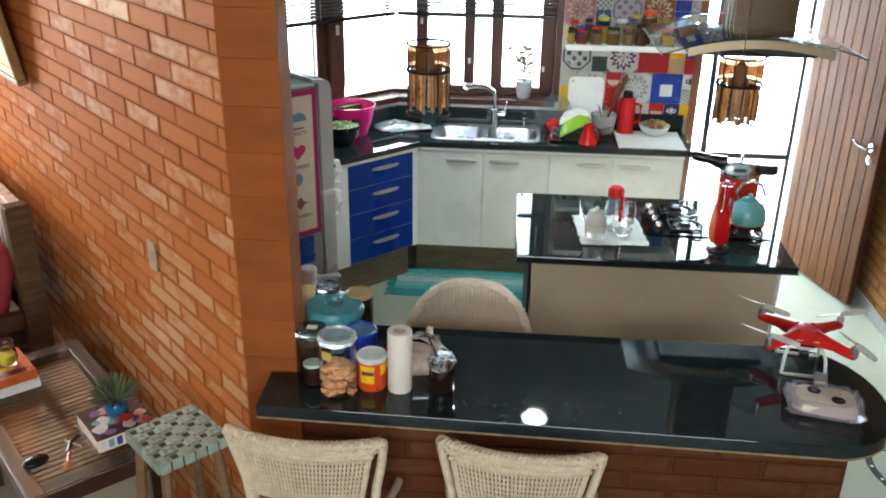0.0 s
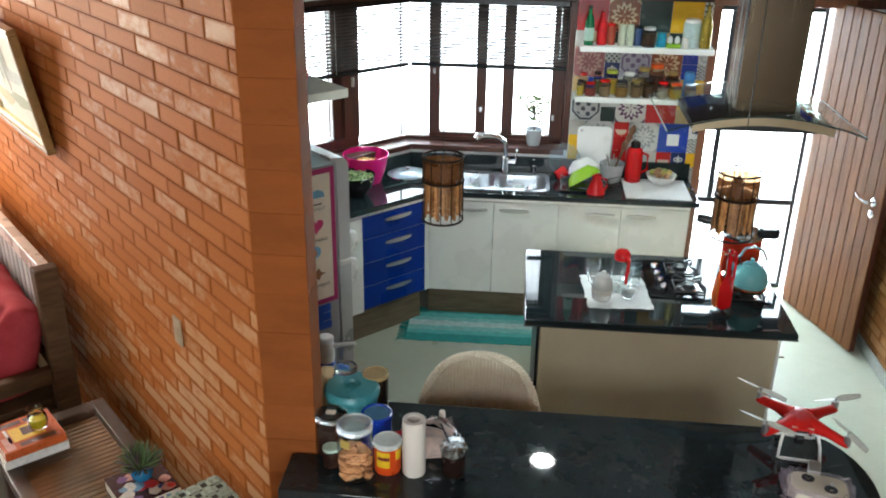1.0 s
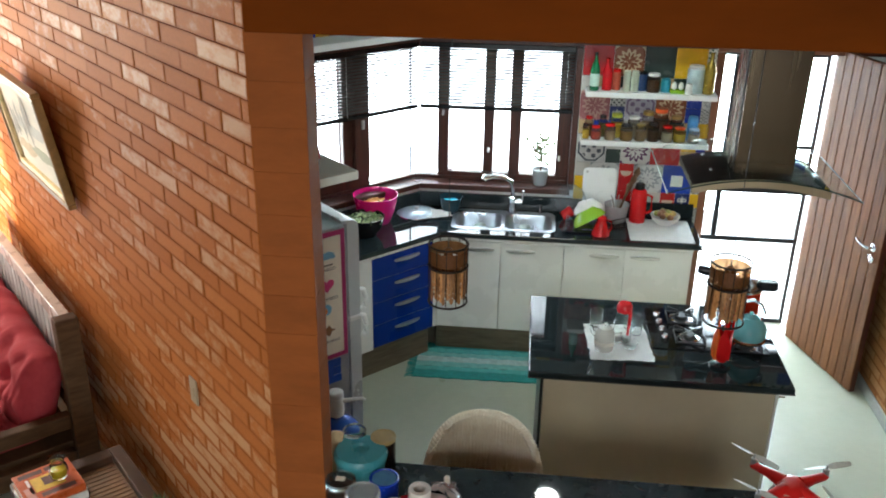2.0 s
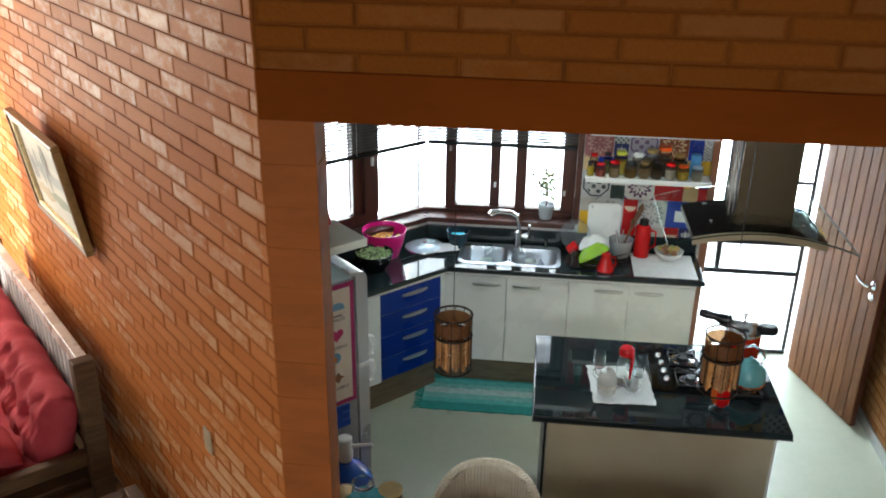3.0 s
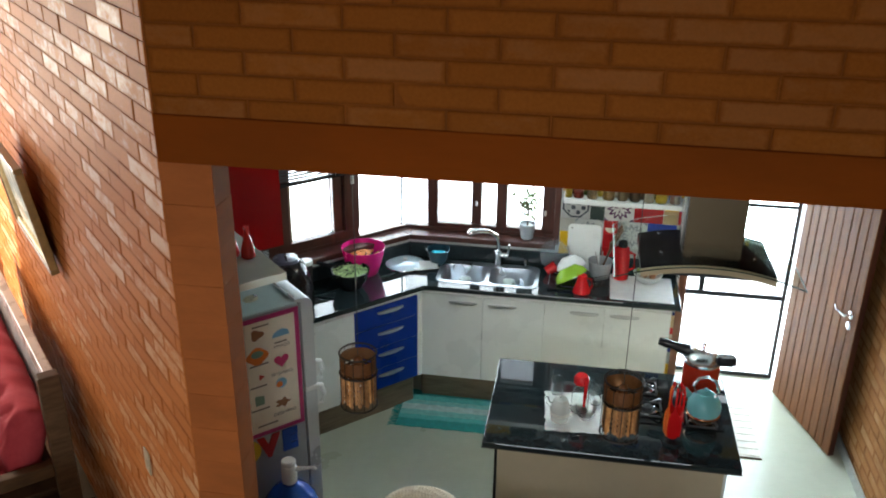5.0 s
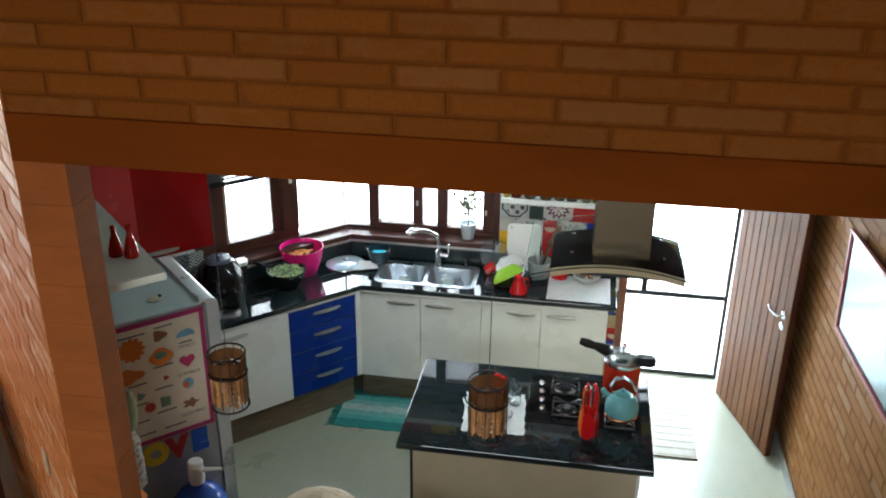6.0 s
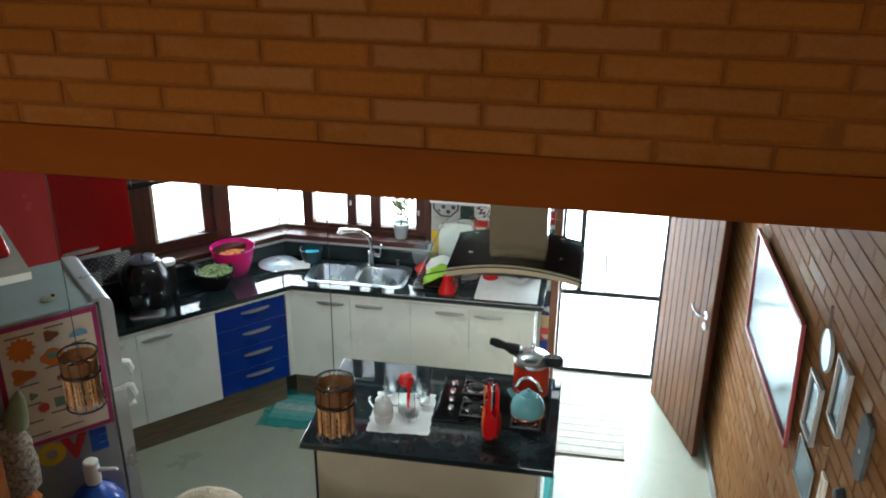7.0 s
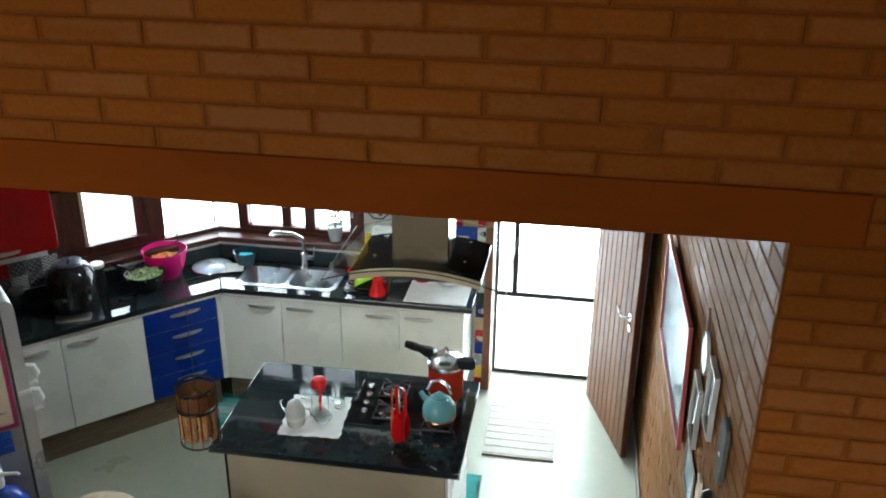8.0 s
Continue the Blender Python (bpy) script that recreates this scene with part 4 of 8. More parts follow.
heart = [(0.036 * math.sin(t) ** 3, 0.0022 * (13 * math.cos(t) - 5 * math.cos(2 * t) - 2 * math.cos(3 * t) - math.cos(4 * t))) for t in [2 * math.pi * i / 24 for i in range(24)]]
blob(poster, "picture", -0.405, 1.565, disc(0.054, 48, 0.007, 12), flat["sun"])
blob(poster, "picture", -0.28, 1.6, disc(0.025, 14, 0.006, 3, 1.2), flat["brown"])
blob(poster, "picture", -0.17, 1.575, [(-0.04, -0.012), (0.045, -0.012), (0.038, 0.012), (0.012, 0.024), (-0.015, 0.018), (-0.032, 0.006)], flat["blue"])
blob(poster, "picture", -0.285, 1.495, disc(0.042, 20, 0.004, 4, 1.2), flat["sun"])
blob(poster, "picture", -0.285, 1.505, disc(0.018, 16, 0, 0, 1.6), flat["green"], -0.0042)
blob(poster, "picture", -0.172, 1.44, heart, flat["pink"])
blob(poster, "picture", -0.42, 1.44, disc(0.036, 18, 0.01, 3, 1.3), flat["sun"])
blob(poster, "picture", -0.275, 1.385, disc(0.012, 10, 0.004, 3), flat["red"])
blob(poster, "picture", -0.18, 1.325, disc(0.026, 16), flat["blue"])
blob(poster, "picture", -0.19, 1.32, disc(0.016, 10), flat["sun"], -0.0042)
blob(poster, "picture", -0.395, 1.33, disc(0.018, 10, 0.005, 3), flat["green"])
blob(poster, "picture", -0.36, 1.26, disc(0.024, 20, 0.003, 8), flat["red"])
blob(poster, "picture", -0.29, 1.265, [(-0.022, -0.022), (0.022, -0.022), (0.022, 0.022), (-0.022, 0.03)], flat["green"])
blob(poster, "picture", -0.18, 1.22, disc(0.022, 14, 0.008, 5, 1.5), flat["brown"])
for x, z, w in ((-0.4, 1.63, 0.12), (-0.26, 1.64, 0.08), (-0.28, 1.45, 0.09), (-0.4, 1.39, 0.08), (-0.17, 1.535, 0.06), (-0.29, 1.34, 0.08), (-0.4, 1.29, 0.07), (-0.29, 1.22, 0.09), (-0.4, 1.2, 0.06), (-0.4, 1.13, 0.1), (-0.26, 1.13, 0.1)):
    blob(poster, "lettering", x, z, [(-w / 2, -0.004), (w / 2, -0.004), (w / 2, 0.004), (-w / 2, 0.004)], INK)


def lettering(parent, text, m, size, material, name="letters", extrude=0.0006, label="", bold=0.0):
    cu = bpy.data.curves.new(name, "FONT")
    cu.body, cu.size, cu.extrude, cu.align_x, cu.align_y = text, size, extrude, "CENTER", "CENTER"
    cu.offset = bold
    tmp = bpy.data.objects.new(name, cu)
    me = bpy.data.meshes.new_from_object(tmp)
    bpy.data.objects.remove(tmp)
    me.materials.append(material)
    ob = new(name, me)
    if parent is not None:
        ob.parent = parent
        ob.matrix_local = m
    else:
        ob.matrix_world = m
    return tagged(ob, label)


for txt, x, z in (("MARÇO", -0.165, 1.515), ("SETEMBRO", -0.172, 1.375), ("DEZEMBRO", -0.172, 1.165)):
    lettering(poster, txt, pose(x, -0.003, z, 90, 0, 0), 0.022, INK)
for ch, x, key, c in (("L", -0.475, "green", (0.02, 0.2, 0.08)), ("O", -0.367, "y", (0.7, 0.5, 0.03)), ("V", -0.265, "r", (0.5, 0.02, 0.02)), ("E", -0.16, "b", (0.01, 0.08, 0.45))):
    tagged(lettering(None, ch, FR @ pose(x, -0.006, 1.005, 90, 0, 0), 0.138, mat(f"foam_{key}", c, 0.6, var=0.08), "letter_magnet", 0.004, "", 0.011), "thick foam letter magnet on the fridge side", "magnet", "letter magnets")

# plastic-bag holder hanging on the fridge
bag = thing("bag_holder", FR @ pose(-0.525, -0.06, 0.9), "cloth bag holder with a brown leaf print hanging on the fridge", "bag holder")
CLOTH_PRINT = mat("cloth_leaf_print", (0.72, 0.66, 0.56), 0.9, var=0.1, scale=52, other=(0.16, 0.07, 0.03))
part("body", loft([[(r * math.cos(a) * (1 + 0.12 * math.cos(5 * a + z * 30)), 0.6 * r * math.sin(a), z) for a in [2 * math.pi * i / 20 for i in range(20)]] for r, z in ((0.06, 0.0), (0.085, 0.03), (0.092, 0.15), (0.08, 0.27), (0.05, 0.36))]), CLOTH_PRINT, bag)
part("top", loft([[(0.03 + s * 0.04 + r * math.cos(a), 0.7 * r * math.sin(a), 0.33 + s * 0.18) for a in [2 * math.pi * i / 16 for i in range(16)]] for s, r in ((0, 0.055), (0.4, 0.05), (0.8, 0.03), (1.0, 0.008))]), mat("cloth_sage", (0.3, 0.32, 0.18), 0.9), bag, "sage green cloth hood")
part("frill", loft([[(r * math.cos(a) * (1 + 0.1 * math.cos(7 * a)), 0.6 * r * math.sin(a), z) for a in [2 * math.pi * i / 28 for i in range(28)]] for r, z in ((0.075, -0.05), (0.05, 0.01))]), flat["sun"], bag, "orange frill")

# water bottle with pump on a low stand
jug = thing("water_bottle", pose(-0.637, 3.2, 0.36), "blue twenty-litre water bottle with a white hand pump", "water bottle")
BLUE_BOTTLE = mat("plastic_blue_clear", (0.02, 0.12, 0.6), 0.1, trans=0.35, var=0.08)
prof = [(0.11, 0), (0.13, 0.01)]
for k in range(4):
    z = 0.05 + k * 0.085
    prof += [(0.132, z), (0.126, z + 0.03), (0.132, z + 0.05)]
prof += [(0.132, 0.38), (0.12, 0.43), (0.085, 0.48), (0.045, 0.505), (0.03, 0.515), (0.03, 0.54)]
part("bottle", lathe(prof, n=28), BLUE_BOTTLE, jug)
part("pump", lathe([(0.034, 0.53), (0.036, 0.545), (0.036, 0.61), (0.03, 0.62), (0.034, 0.625), (0.034, 0.64), (0.028, 0.646)], n=24), WHITE_PLASTIC, jug, "white hand pump")
part("spout", tube([(0.03, 0, 0.6), (0.07, 0.0, 0.61), (0.12, 0.0, 0.62), (0.128, 0, 0.612)], 0.009, 10, taper=[1.3, 1, 0.8, 0.8]), WHITE_PLASTIC, jug)
st = thing("bottle_stand", pose(-0.637, 3.2, 0), "low wooden stand for the water bottle", "stand")
part("top", box(-0.15, 0.15, -0.15, 0.15, 0.33, 0.36, 0.004), PINE, st)
for sx in (-1, 1):
    for sy in (-1, 1):
        part("leg", box(sx * 0.12 - 0.02, sx * 0.12 + 0.02, sy * 0.12 - 0.02, sy * 0.12 + 0.02, 0, 0.329, 0.003), PINE, st)

# figurine and paper on the fridge
tint_packet = mat("packet_cream", (0.6, 0.58, 0.42), 0.6, var=0.2, scale=50)
mag = thing("folded_note", FR @ pose(-0.24, 0.13, 1.703), "small crumpled cream packet on the fridge top", "packet")
part("packet", loft([[(0.03 * math.cos(a) * s, 0.02 * math.sin(a) * s, z) for a in [2 * math.pi * i / 10 for i in range(10)]] for s, z in ((1, 0), (1.25, 0.006), (1.0, 0.014), (0.5, 0.02))]), tint_packet, mag)
part("print", box(0.004, 0.03, -0.012, 0.012, 0.016, 0.0185, 0.002), BLACK_PLASTIC, mag)


# ---- range hood ----
hood = thing("range_hood", None, "steel chimney hood with arched glass above the island", "range hood")
HC, HZ = 1.176, 1.857
part("chimney", box(1.06, 1.318, 3.9, 4.13, 1.845, CEIL_K - 0.002, 0.004), STEEL_HOOD, hood, "brushed steel chimney")
part("chimney_seam", box(1.056, 1.0595, 3.93, 3.936, 1.9, CEIL_K - 0.004), BLACK_IRON, hood)


def arch(x):
    return HZ - 0.0765 * ((x - HC) / 0.415) ** 2


xs = [0.876 + i * 0.6 / 16 for i in range(17)]
part("body", loft([[(x, 3.84, arch(x) - 0.012 - 0.03), (x, 3.84, arch(x) - 0.012), (x, 4.26, arch(x) - 0.012), (x, 4.26, arch(x) - 0.042)] for x in xs]), BLACK_GLASS, hood, "black glass canopy panel", smooth=False)
part("front_band", loft([[(x, 3.83, arch(x) - 0.05), (x, 3.83, arch(x) - 0.014), (x, 3.838, arch(x) - 0.014), (x, 3.838, arch(x) - 0.05)] for x in xs]), STEEL_BAND, hood, "brushed steel front band")
part("underside", box(0.93, 1.42, 3.88, 4.22, 1.765, 1.80, 0.004), BLACK_IRON, hood, "dark grease filter")
gx = [0.76 + i * 0.832 / 48 for i in range(49)]
gl = part("glass", loft([[(x, 3.775, arch(x)), (x, 3.775, arch(x) + 0.004), (x, 4.42, arch(x) + 0.004), (x, 4.42, arch(x))] for x in gx]), HOOD_GLASS, hood, "arched clear glass visor")
gl.visible_shadow = False
part("glass_edge", tube([(x, 3.7735, arch(x) + 0.003) for x in gx], 0.003, 6), tint("glass_edge_green", (0.012, 0.035, 0.03), 0.15), hood, "dark green cut edge of the glass")
for x in (0.7585, 1.5935):
    part("glass_edge", tube([(x, 3.7735, arch(x) + 0.002), (x, 4.0, arch(x) + 0.002), (x, 4.4215, arch(x) + 0.002)], 0.0032, 6), tint("glass_edge_pale", (0.13, 0.17, 0.16), 0.3), hood, "pale green cut edge of the glass")
for x in (0.97, 1.385):
    for y in (3.95, 4.18):
        part("stud", lathe([(0.009, 0), (0.009, 0.003), (0.006, 0.006)], x, y, 12), CHROME, hood, m=pose(0, 0, arch(x) + 0.006))

# ---- pendant lamps ----
def sheer_material(name, tint_c, cloth_c, see):
    """Thin see-through cloth or lacquered bark: part of the light goes straight through, tinted."""
    m = bpy.data.materials.new(name)
    m.use_nodes = True
    nt = m.node_tree
    b = nt.nodes["Principled BSDF"]
    b.inputs["Roughness"].default_value = 0.45
    weave = noise_tex(nt, 300, 2, (1, 1, 0.25))
    nt.links.new(ramp_mix(nt, weave, darker(cloth_c, 0.7), darker(cloth_c, 1.3)), b.inputs["Base Color"])
    tr = nt.nodes.new("ShaderNodeBsdfTransparent")
    tr.inputs["Color"].default_value = (*tint_c, 1)
    tl = nt.nodes.new("ShaderNodeBsdfTranslucent")
    tl.inputs["Color"].default_value = (*cloth_c, 1)
    half = nt.nodes.new("ShaderNodeMixShader")
    half.inputs[0].default_value = 0.5
    nt.links.new(b.outputs[0], half.inputs[1])
    nt.links.new(tl.outputs[0], half.inputs[2])
    mx = nt.nodes.new("ShaderNodeMixShader")
    nt.links.new(remap(nt, weave, 0.35, 0.65, see - 0.12, see + 0.12), mx.inputs[0])
    nt.links.new(half.outputs[0], mx.inputs[1])
    nt.links.new(tr.outputs[0], mx.inputs[2])
    nt.links.new(mx.outputs[0], nt.nodes["Material Output"].inputs["Surface"])
    return m


CHIPS = mat("bark_chips", (0.19, 0.07, 0.018), 0.45, var=0.3, scale=60, other=(0.45, 0.22, 0.08), pieces=0.5, bump=0.3, stretch=(1, 1, 0.4))
LINER = sheer_material("cloth_sheer_brown", (0.4, 0.22, 0.11), (0.24, 0.095, 0.032), 0.36)
AMBER = mat("amber_glass", (0.55, 0.25, 0.06), 0.15, trans=0.5)
WIRE = mat("wire_dark_bronze", (0.03, 0.018, 0.012), 0.4, 0.5, var=0.2)


def pendant(x, y, z0=1.862, z1=2.055, seed=5):
    p = thing("pendant_lamp", pose(x, y, 0), "small caged pendant lamp with brown cloth above hanging bark chips", "pendant lamp", "pendant lamps over the bar")
    R = 0.06
    zm = z0 + 0.122
    for z, r in ((z0, 0.0032), (zm, 0.0038), (z1, 0.0032)):
        part("ring", tube([(R * math.cos(a), R * math.sin(a), z) for a in [2 * math.pi * i / 28 for i in range(29)]], r, 6, cap=False), WIRE, p)
    for i in range(12):
        a = 2 * math.pi * i / 12
        part("wire", tube([(R * math.cos(a), R * math.sin(a), z0), (R * math.cos(a), R * math.sin(a), z1)], 0.0014, 4), WIRE, p)
    rng = random.Random(seed)
    for i in range(34):
        a = 2 * math.pi * (i + rng.uniform(-0.2, 0.2)) / 34
        n = 5
        drop = rng.uniform(0.088, 0.112)
        sw, lean = rng.uniform(0.0058, 0.008), rng.gauss(0, 0.02)
        loops = []
        for k in range(2 * n + 1):
            z = zm - 0.003 - drop * k / (2 * n)
            w = sw * (0.5 if k % 2 == 0 else 1.0) * rng.uniform(0.88, 1.1)
            off = lean * (zm - z)
            loops.append([(-0.0016, off - w, z), (0.0016, off - w * 0.8, z), (0.0022, off, z), (0.0016, off + w * 0.8, z), (-0.0016, off + w, z)])
        part("chip_strand", loft(loops), CHIPS, p, "strand of brown bark chips", m=Matrix.Rotation(a, 4, "Z") @ Matrix.Translation((R * rng.uniform(0.88, 0.96), 0, 0)), smooth=False)
    part("liner", loft([ring(0, 0, z, R * 0.975, n=28) for z in (zm + 0.012, (zm + z1) / 2, z1 - 0.014)], False, False), LINER, p, "sheer brown cloth band")
    part("socket", lathe([(0.006, zm + 0.058), (0.012, zm + 0.052), (0.016, zm + 0.03), (0.02, zm + 0.004), (0.022, zm - 0.02)], n=16, cap1=False), tint("socket_brown", (0.2, 0.08, 0.02), 0.4), p, "brown lamp socket")
    part("bulb", lathe([(0.01, zm - 0.012), (0.02, zm - 0.03), (0.024, zm - 0.048), (0.014, zm - 0.068), (0.003, zm - 0.073)], n=16), GLASS_THIN, p, "unlit clear bulb")
    part("cord", tube([(0, 0, zm + 0.056), (0.001, 0, 2.4), (0, 0, 2.69)], 0.0014, 6), BLACK_IRON, p, "thin black cord")
    return p


pendant(-0.088, 2.46)
pendant(0.757, 2.465, 1.85, 2.045, 9)

# kitchen ceiling lamp
lamp = thing("ceiling_lamp", pose(0.38, 4.7, 2.72), "round lit ceiling lamp in the kitchen", "ceiling lamp")
part("housing", lathe([(0.085, 0.02), (0.09, 0.03), (0.09, 0.078)], n=28), WHITE_PLASTIC, lamp)
part("diffuser", lathe([(0.02, 0.0155), (0.06, 0.0165), (0.078, 0.02)], n=28), mat("lamp_glow", (1.0, 0.96, 0.88), 0.5, emit=9.0, var=0.0), lamp, "glowing diffuser")
lamp_data = bpy.data.lights.new("ceiling_lamp_light", "AREA")
lamp_data.shape, lamp_data.size, lamp_data.energy, lamp_data.color = "DISK", 0.12, 4, (0.85, 1.0, 0.95)
new("ceiling_lamp_light", lamp_data).matrix_world = look((0.38, 4.7, 2.7345), (0.38, 4.7, 0.0))

# ---- sink, tap and things on the worktops ----
CT = 0.9
sink = thing("sink", pose(-0.005, 5.54, CT), "double-bowl stainless steel sink set in the worktop", "sink")


rim_o = [(p[0], p[1]) for p in rrect(0, 0, 0, 0.69, 0.355, 0.06)]
holes = [[(p[0], p[1]) for p in rrect(cx, -0.012, 0, 0.305, 0.265, 0.05)] for cx in (-0.165, 0.165)]
part("rim", slab(rim_o, 0.0005, 0.004, holes), STEEL_SINK, sink)
for cx in (-0.165, 0.165):
    loops = [rrect(cx, -0.012, 0.003, 0.305, 0.265, 0.05), rrect(cx, -0.012, -0.01, 0.298, 0.258, 0.05), rrect(cx, -0.012, -0.12, 0.28, 0.24, 0.05), rrect(cx, -0.012, -0.145, 0.25, 0.21, 0.05)]
    part("basin", loft(loops, False, True), STEEL_SINK, sink)
    part("drain", lathe([(0.03, 0), (0.028, 0.003), (0.018, 0.001)], cx, -0.01, 18), CHROME, sink, m=pose(0, 0, -0.1445))

tap = thing("tap", pose(0.045, 5.69, CT + 0.004) @ Matrix.Scale(1.1, 4), "chrome single-lever kitchen tap with a swivel spout", "tap")
part("body", lathe([(0.027, 0), (0.027, 0.008), (0.02, 0.014), (0.02, 0.08), (0.023, 0.085), (0.023, 0.1), (0.018, 0.106)], n=20), CHROME, tap)
part("spout", tube([(0, 0, 0.09), (0.0, -0.005, 0.17), (-0.015, -0.012, 0.21), (-0.06, -0.04, 0.245), (-0.13, -0.068, 0.255)], 0.014, 12, taper=[1, 1, 1, 1.05, 1.2]), CHROME, tap)
part("spray_head", tube([(-0.125, -0.066, 0.256), (-0.165, -0.08, 0.252), (-0.178, -0.085, 0.236)], 0.02, 12, taper=[0.9, 1.1, 0.95]), CHROME, tap)
part("side_arm", tube([(0.015, 0, 0.075), (0.06, 0.0, 0.075)], 0.016, 12), CHROME, tap)
part("lever", tube([(0.058, 0, 0.075), (0.062, -0.002, 0.11), (0.066, -0.004, 0.15)], 0.006, 8), CHROME, tap)
soap = thing("soap_dispenser", pose(0.236, 5.69, CT + 0.004), "small chrome built-in soap pump", "soap pump")
part("stem", lathe([(0.016, 0), (0.016, 0.012), (0.007, 0.016), (0.007, 0.045), (0.013, 0.047), (0.013, 0.06)], n=16), CHROME, soap)
part("nozzle", tube([(0, 0, 0.055), (0.0, -0.05, 0.052)], 0.005, 8), CHROME, soap)



def tumbler(x, y, z, r, h, label, group="", tilt=None, material=None, name="glass"):
    g = lathe([(r * 0.86, 0), (r * 0.9, 0.002), (r, h), (r - 0.0022, h), (r * 0.86 - 0.002, 0.008)], n=20)
    ob = solid(name, g, material or GLASS_THIN, label, "glass", "thing", m=pose(x, y, z) if tilt is None else tilt, group=group)
    ob["kind"] = ""
    return ob


CUP = mat("cup_translucent", (0.86, 0.93, 0.91), 0.25, var=0.04)
tumbler(-0.16, 5.5, CT - 0.143, 0.038, 0.122, "translucent mint cup standing in the sink", "cups in the sink", None, CUP)
tumbler(0.14, 5.51, CT - 0.143, 0.042, 0.122, "translucent mint cup standing in the sink", "cups in the sink", None, CUP)

PINK = mat("plastic_hot_pink", (0.95, 0.02, 0.32), 0.25, var=0.04, trans=0.3)


def bowl_mesh(r, h, foot=0.6, th=0.004, n=32):
    return lathe([(r * foot, 0), (r * foot * 1.05, 0.004), (r * 0.86, h * 0.5), (r * 0.97, h * 0.9), (r, h), (r - th, h), (r * 0.93, h * 0.85), (r * 0.82, h * 0.45), (r * foot * 0.9, th + 0.003)], n=n)


def heap(bm_seed, r, z, count, size, squash=1.0, length=1.0):
    rng = random.Random(bm_seed)
    bm = bmesh.new()
    for _ in range(count):
        a, q = rng.uniform(0, 2 * math.pi), r * math.sqrt(rng.random())
        zz = z + (1 - (q / r) ** 2) * size * 2.0 + rng.uniform(-0.3, 0.3) * size
        m = Matrix.Translation((q * math.cos(a), q * math.sin(a), zz)) @ Euler((rng.uniform(-0.5, 0.5), rng.uniform(-0.5, 0.5), rng.uniform(0, 6.3))).to_matrix().to_4x4() @ Matrix.Diagonal((length, 1, squash, 1))
        one = bmesh.new()
        bmesh.ops.create_icosphere(one, subdivisions=1, radius=size * rng.uniform(0.7, 1.2))
        merge(bm, one, m)
    return bm


pb = thing("mixing_bowl", pose(-0.852, 5.42, CT), "large hot-pink plastic bowl with cut vegetables", "bowl")
part("bowl", bowl_mesh(0.15, 0.19, 0.62), PINK, pb)
tagged(part("food", heap(3, 0.115, 0.115, 70, 0.014, 0.6, 1.5), mat("carrot_orange", (0.7, 0.28, 0.07), 0.6, pieces=0.25), pb, "orange cut vegetables"), kind="stuff")
wk = thing("wok", pose(-0.878, 5.175, CT), "black wok full of chopped green beans", "wok")
part("bowl", bowl_mesh(0.128, 0.13, 0.5), BLACK_PLASTIC, wk)
part("handle", tube([(-0.118, 0.03, 0.115), (-0.17, 0.045, 0.125), (-0.25, 0.065, 0.13)], 0.013, 10, taper=[0.8, 1, 1.1]), BLACK_PLASTIC, wk, "black handle")
tagged(part("food", heap(4, 0.11, 0.11, 170, 0.009, 0.7, 2.2), mat("beans_green", (0.12, 0.24, 0.05), 0.55, pieces=0.6, scale=70, other=(0.4, 0.48, 0.22)), wk, "chopped green beans"), kind="stuff")

cd = thing("pan_cover", pose(-0.6, 5.6, CT), "round glass and steel pan lid lying on the worktop", "lid")
part("disc", lathe([(0.135, 0), (0.138, 0.004), (0.13, 0.01), (0.07, 0.028), (0.02, 0.033)], n=36), mat("lid_pale", (0.58, 0.7, 0.76), 0.15, 0.2), cd)
part("knob", lathe([(0.016, 0.032), (0.012, 0.037), (0.018, 0.044), (0.014, 0.048)], n=18), ALU, cd)
part("rim", lathe([(0.137, 0), (0.141, 0.003), (0.139, 0.008), (0.136, 0.006)], n=36, cap0=False, cap1=False), CHROME, cd)


def crumpled(name, w, d, z, seed, material, label, category, m, amp=0.012, res=14, th=0.003):
    rng_off = Vector((seed * 3.1, seed * 1.7, 0))
    bm = bmesh.new()
    g = [[None] * (res + 1) for _ in range(res + 1)]
    for i in range(res + 1):
        for j in range(res + 1):
            x, y = (i / res - 0.5) * w, (j / res - 0.5) * d
            k = noise.noise(Vector((x * 14, y * 14, 0)) + rng_off)
            edge = 0.012 * noise.noise(Vector((x * 30, y * 30, 5)) + rng_off)
            g[i][j] = bm.verts.new((x + edge, y + edge * 0.7, z + amp * (0.5 + 0.5 * k)))
    for i in range(res):
        for j in range(res):
            bm.faces.new((g[i][j], g[i + 1][j], g[i + 1][j + 1], g[i][j + 1]))
    bmesh.ops.recalc_face_normals(bm, faces=bm.faces)
    ext = bmesh.ops.extrude_face_region(bm, geom=list(bm.faces))
    for v in ext["geom"]:
        if isinstance(v, bmesh.types.BMVert):
            v.co.z += th
    ob = solid(name, bm, material, label, category, "thing", m=m)
    ob["kind"] = ""
    return ob


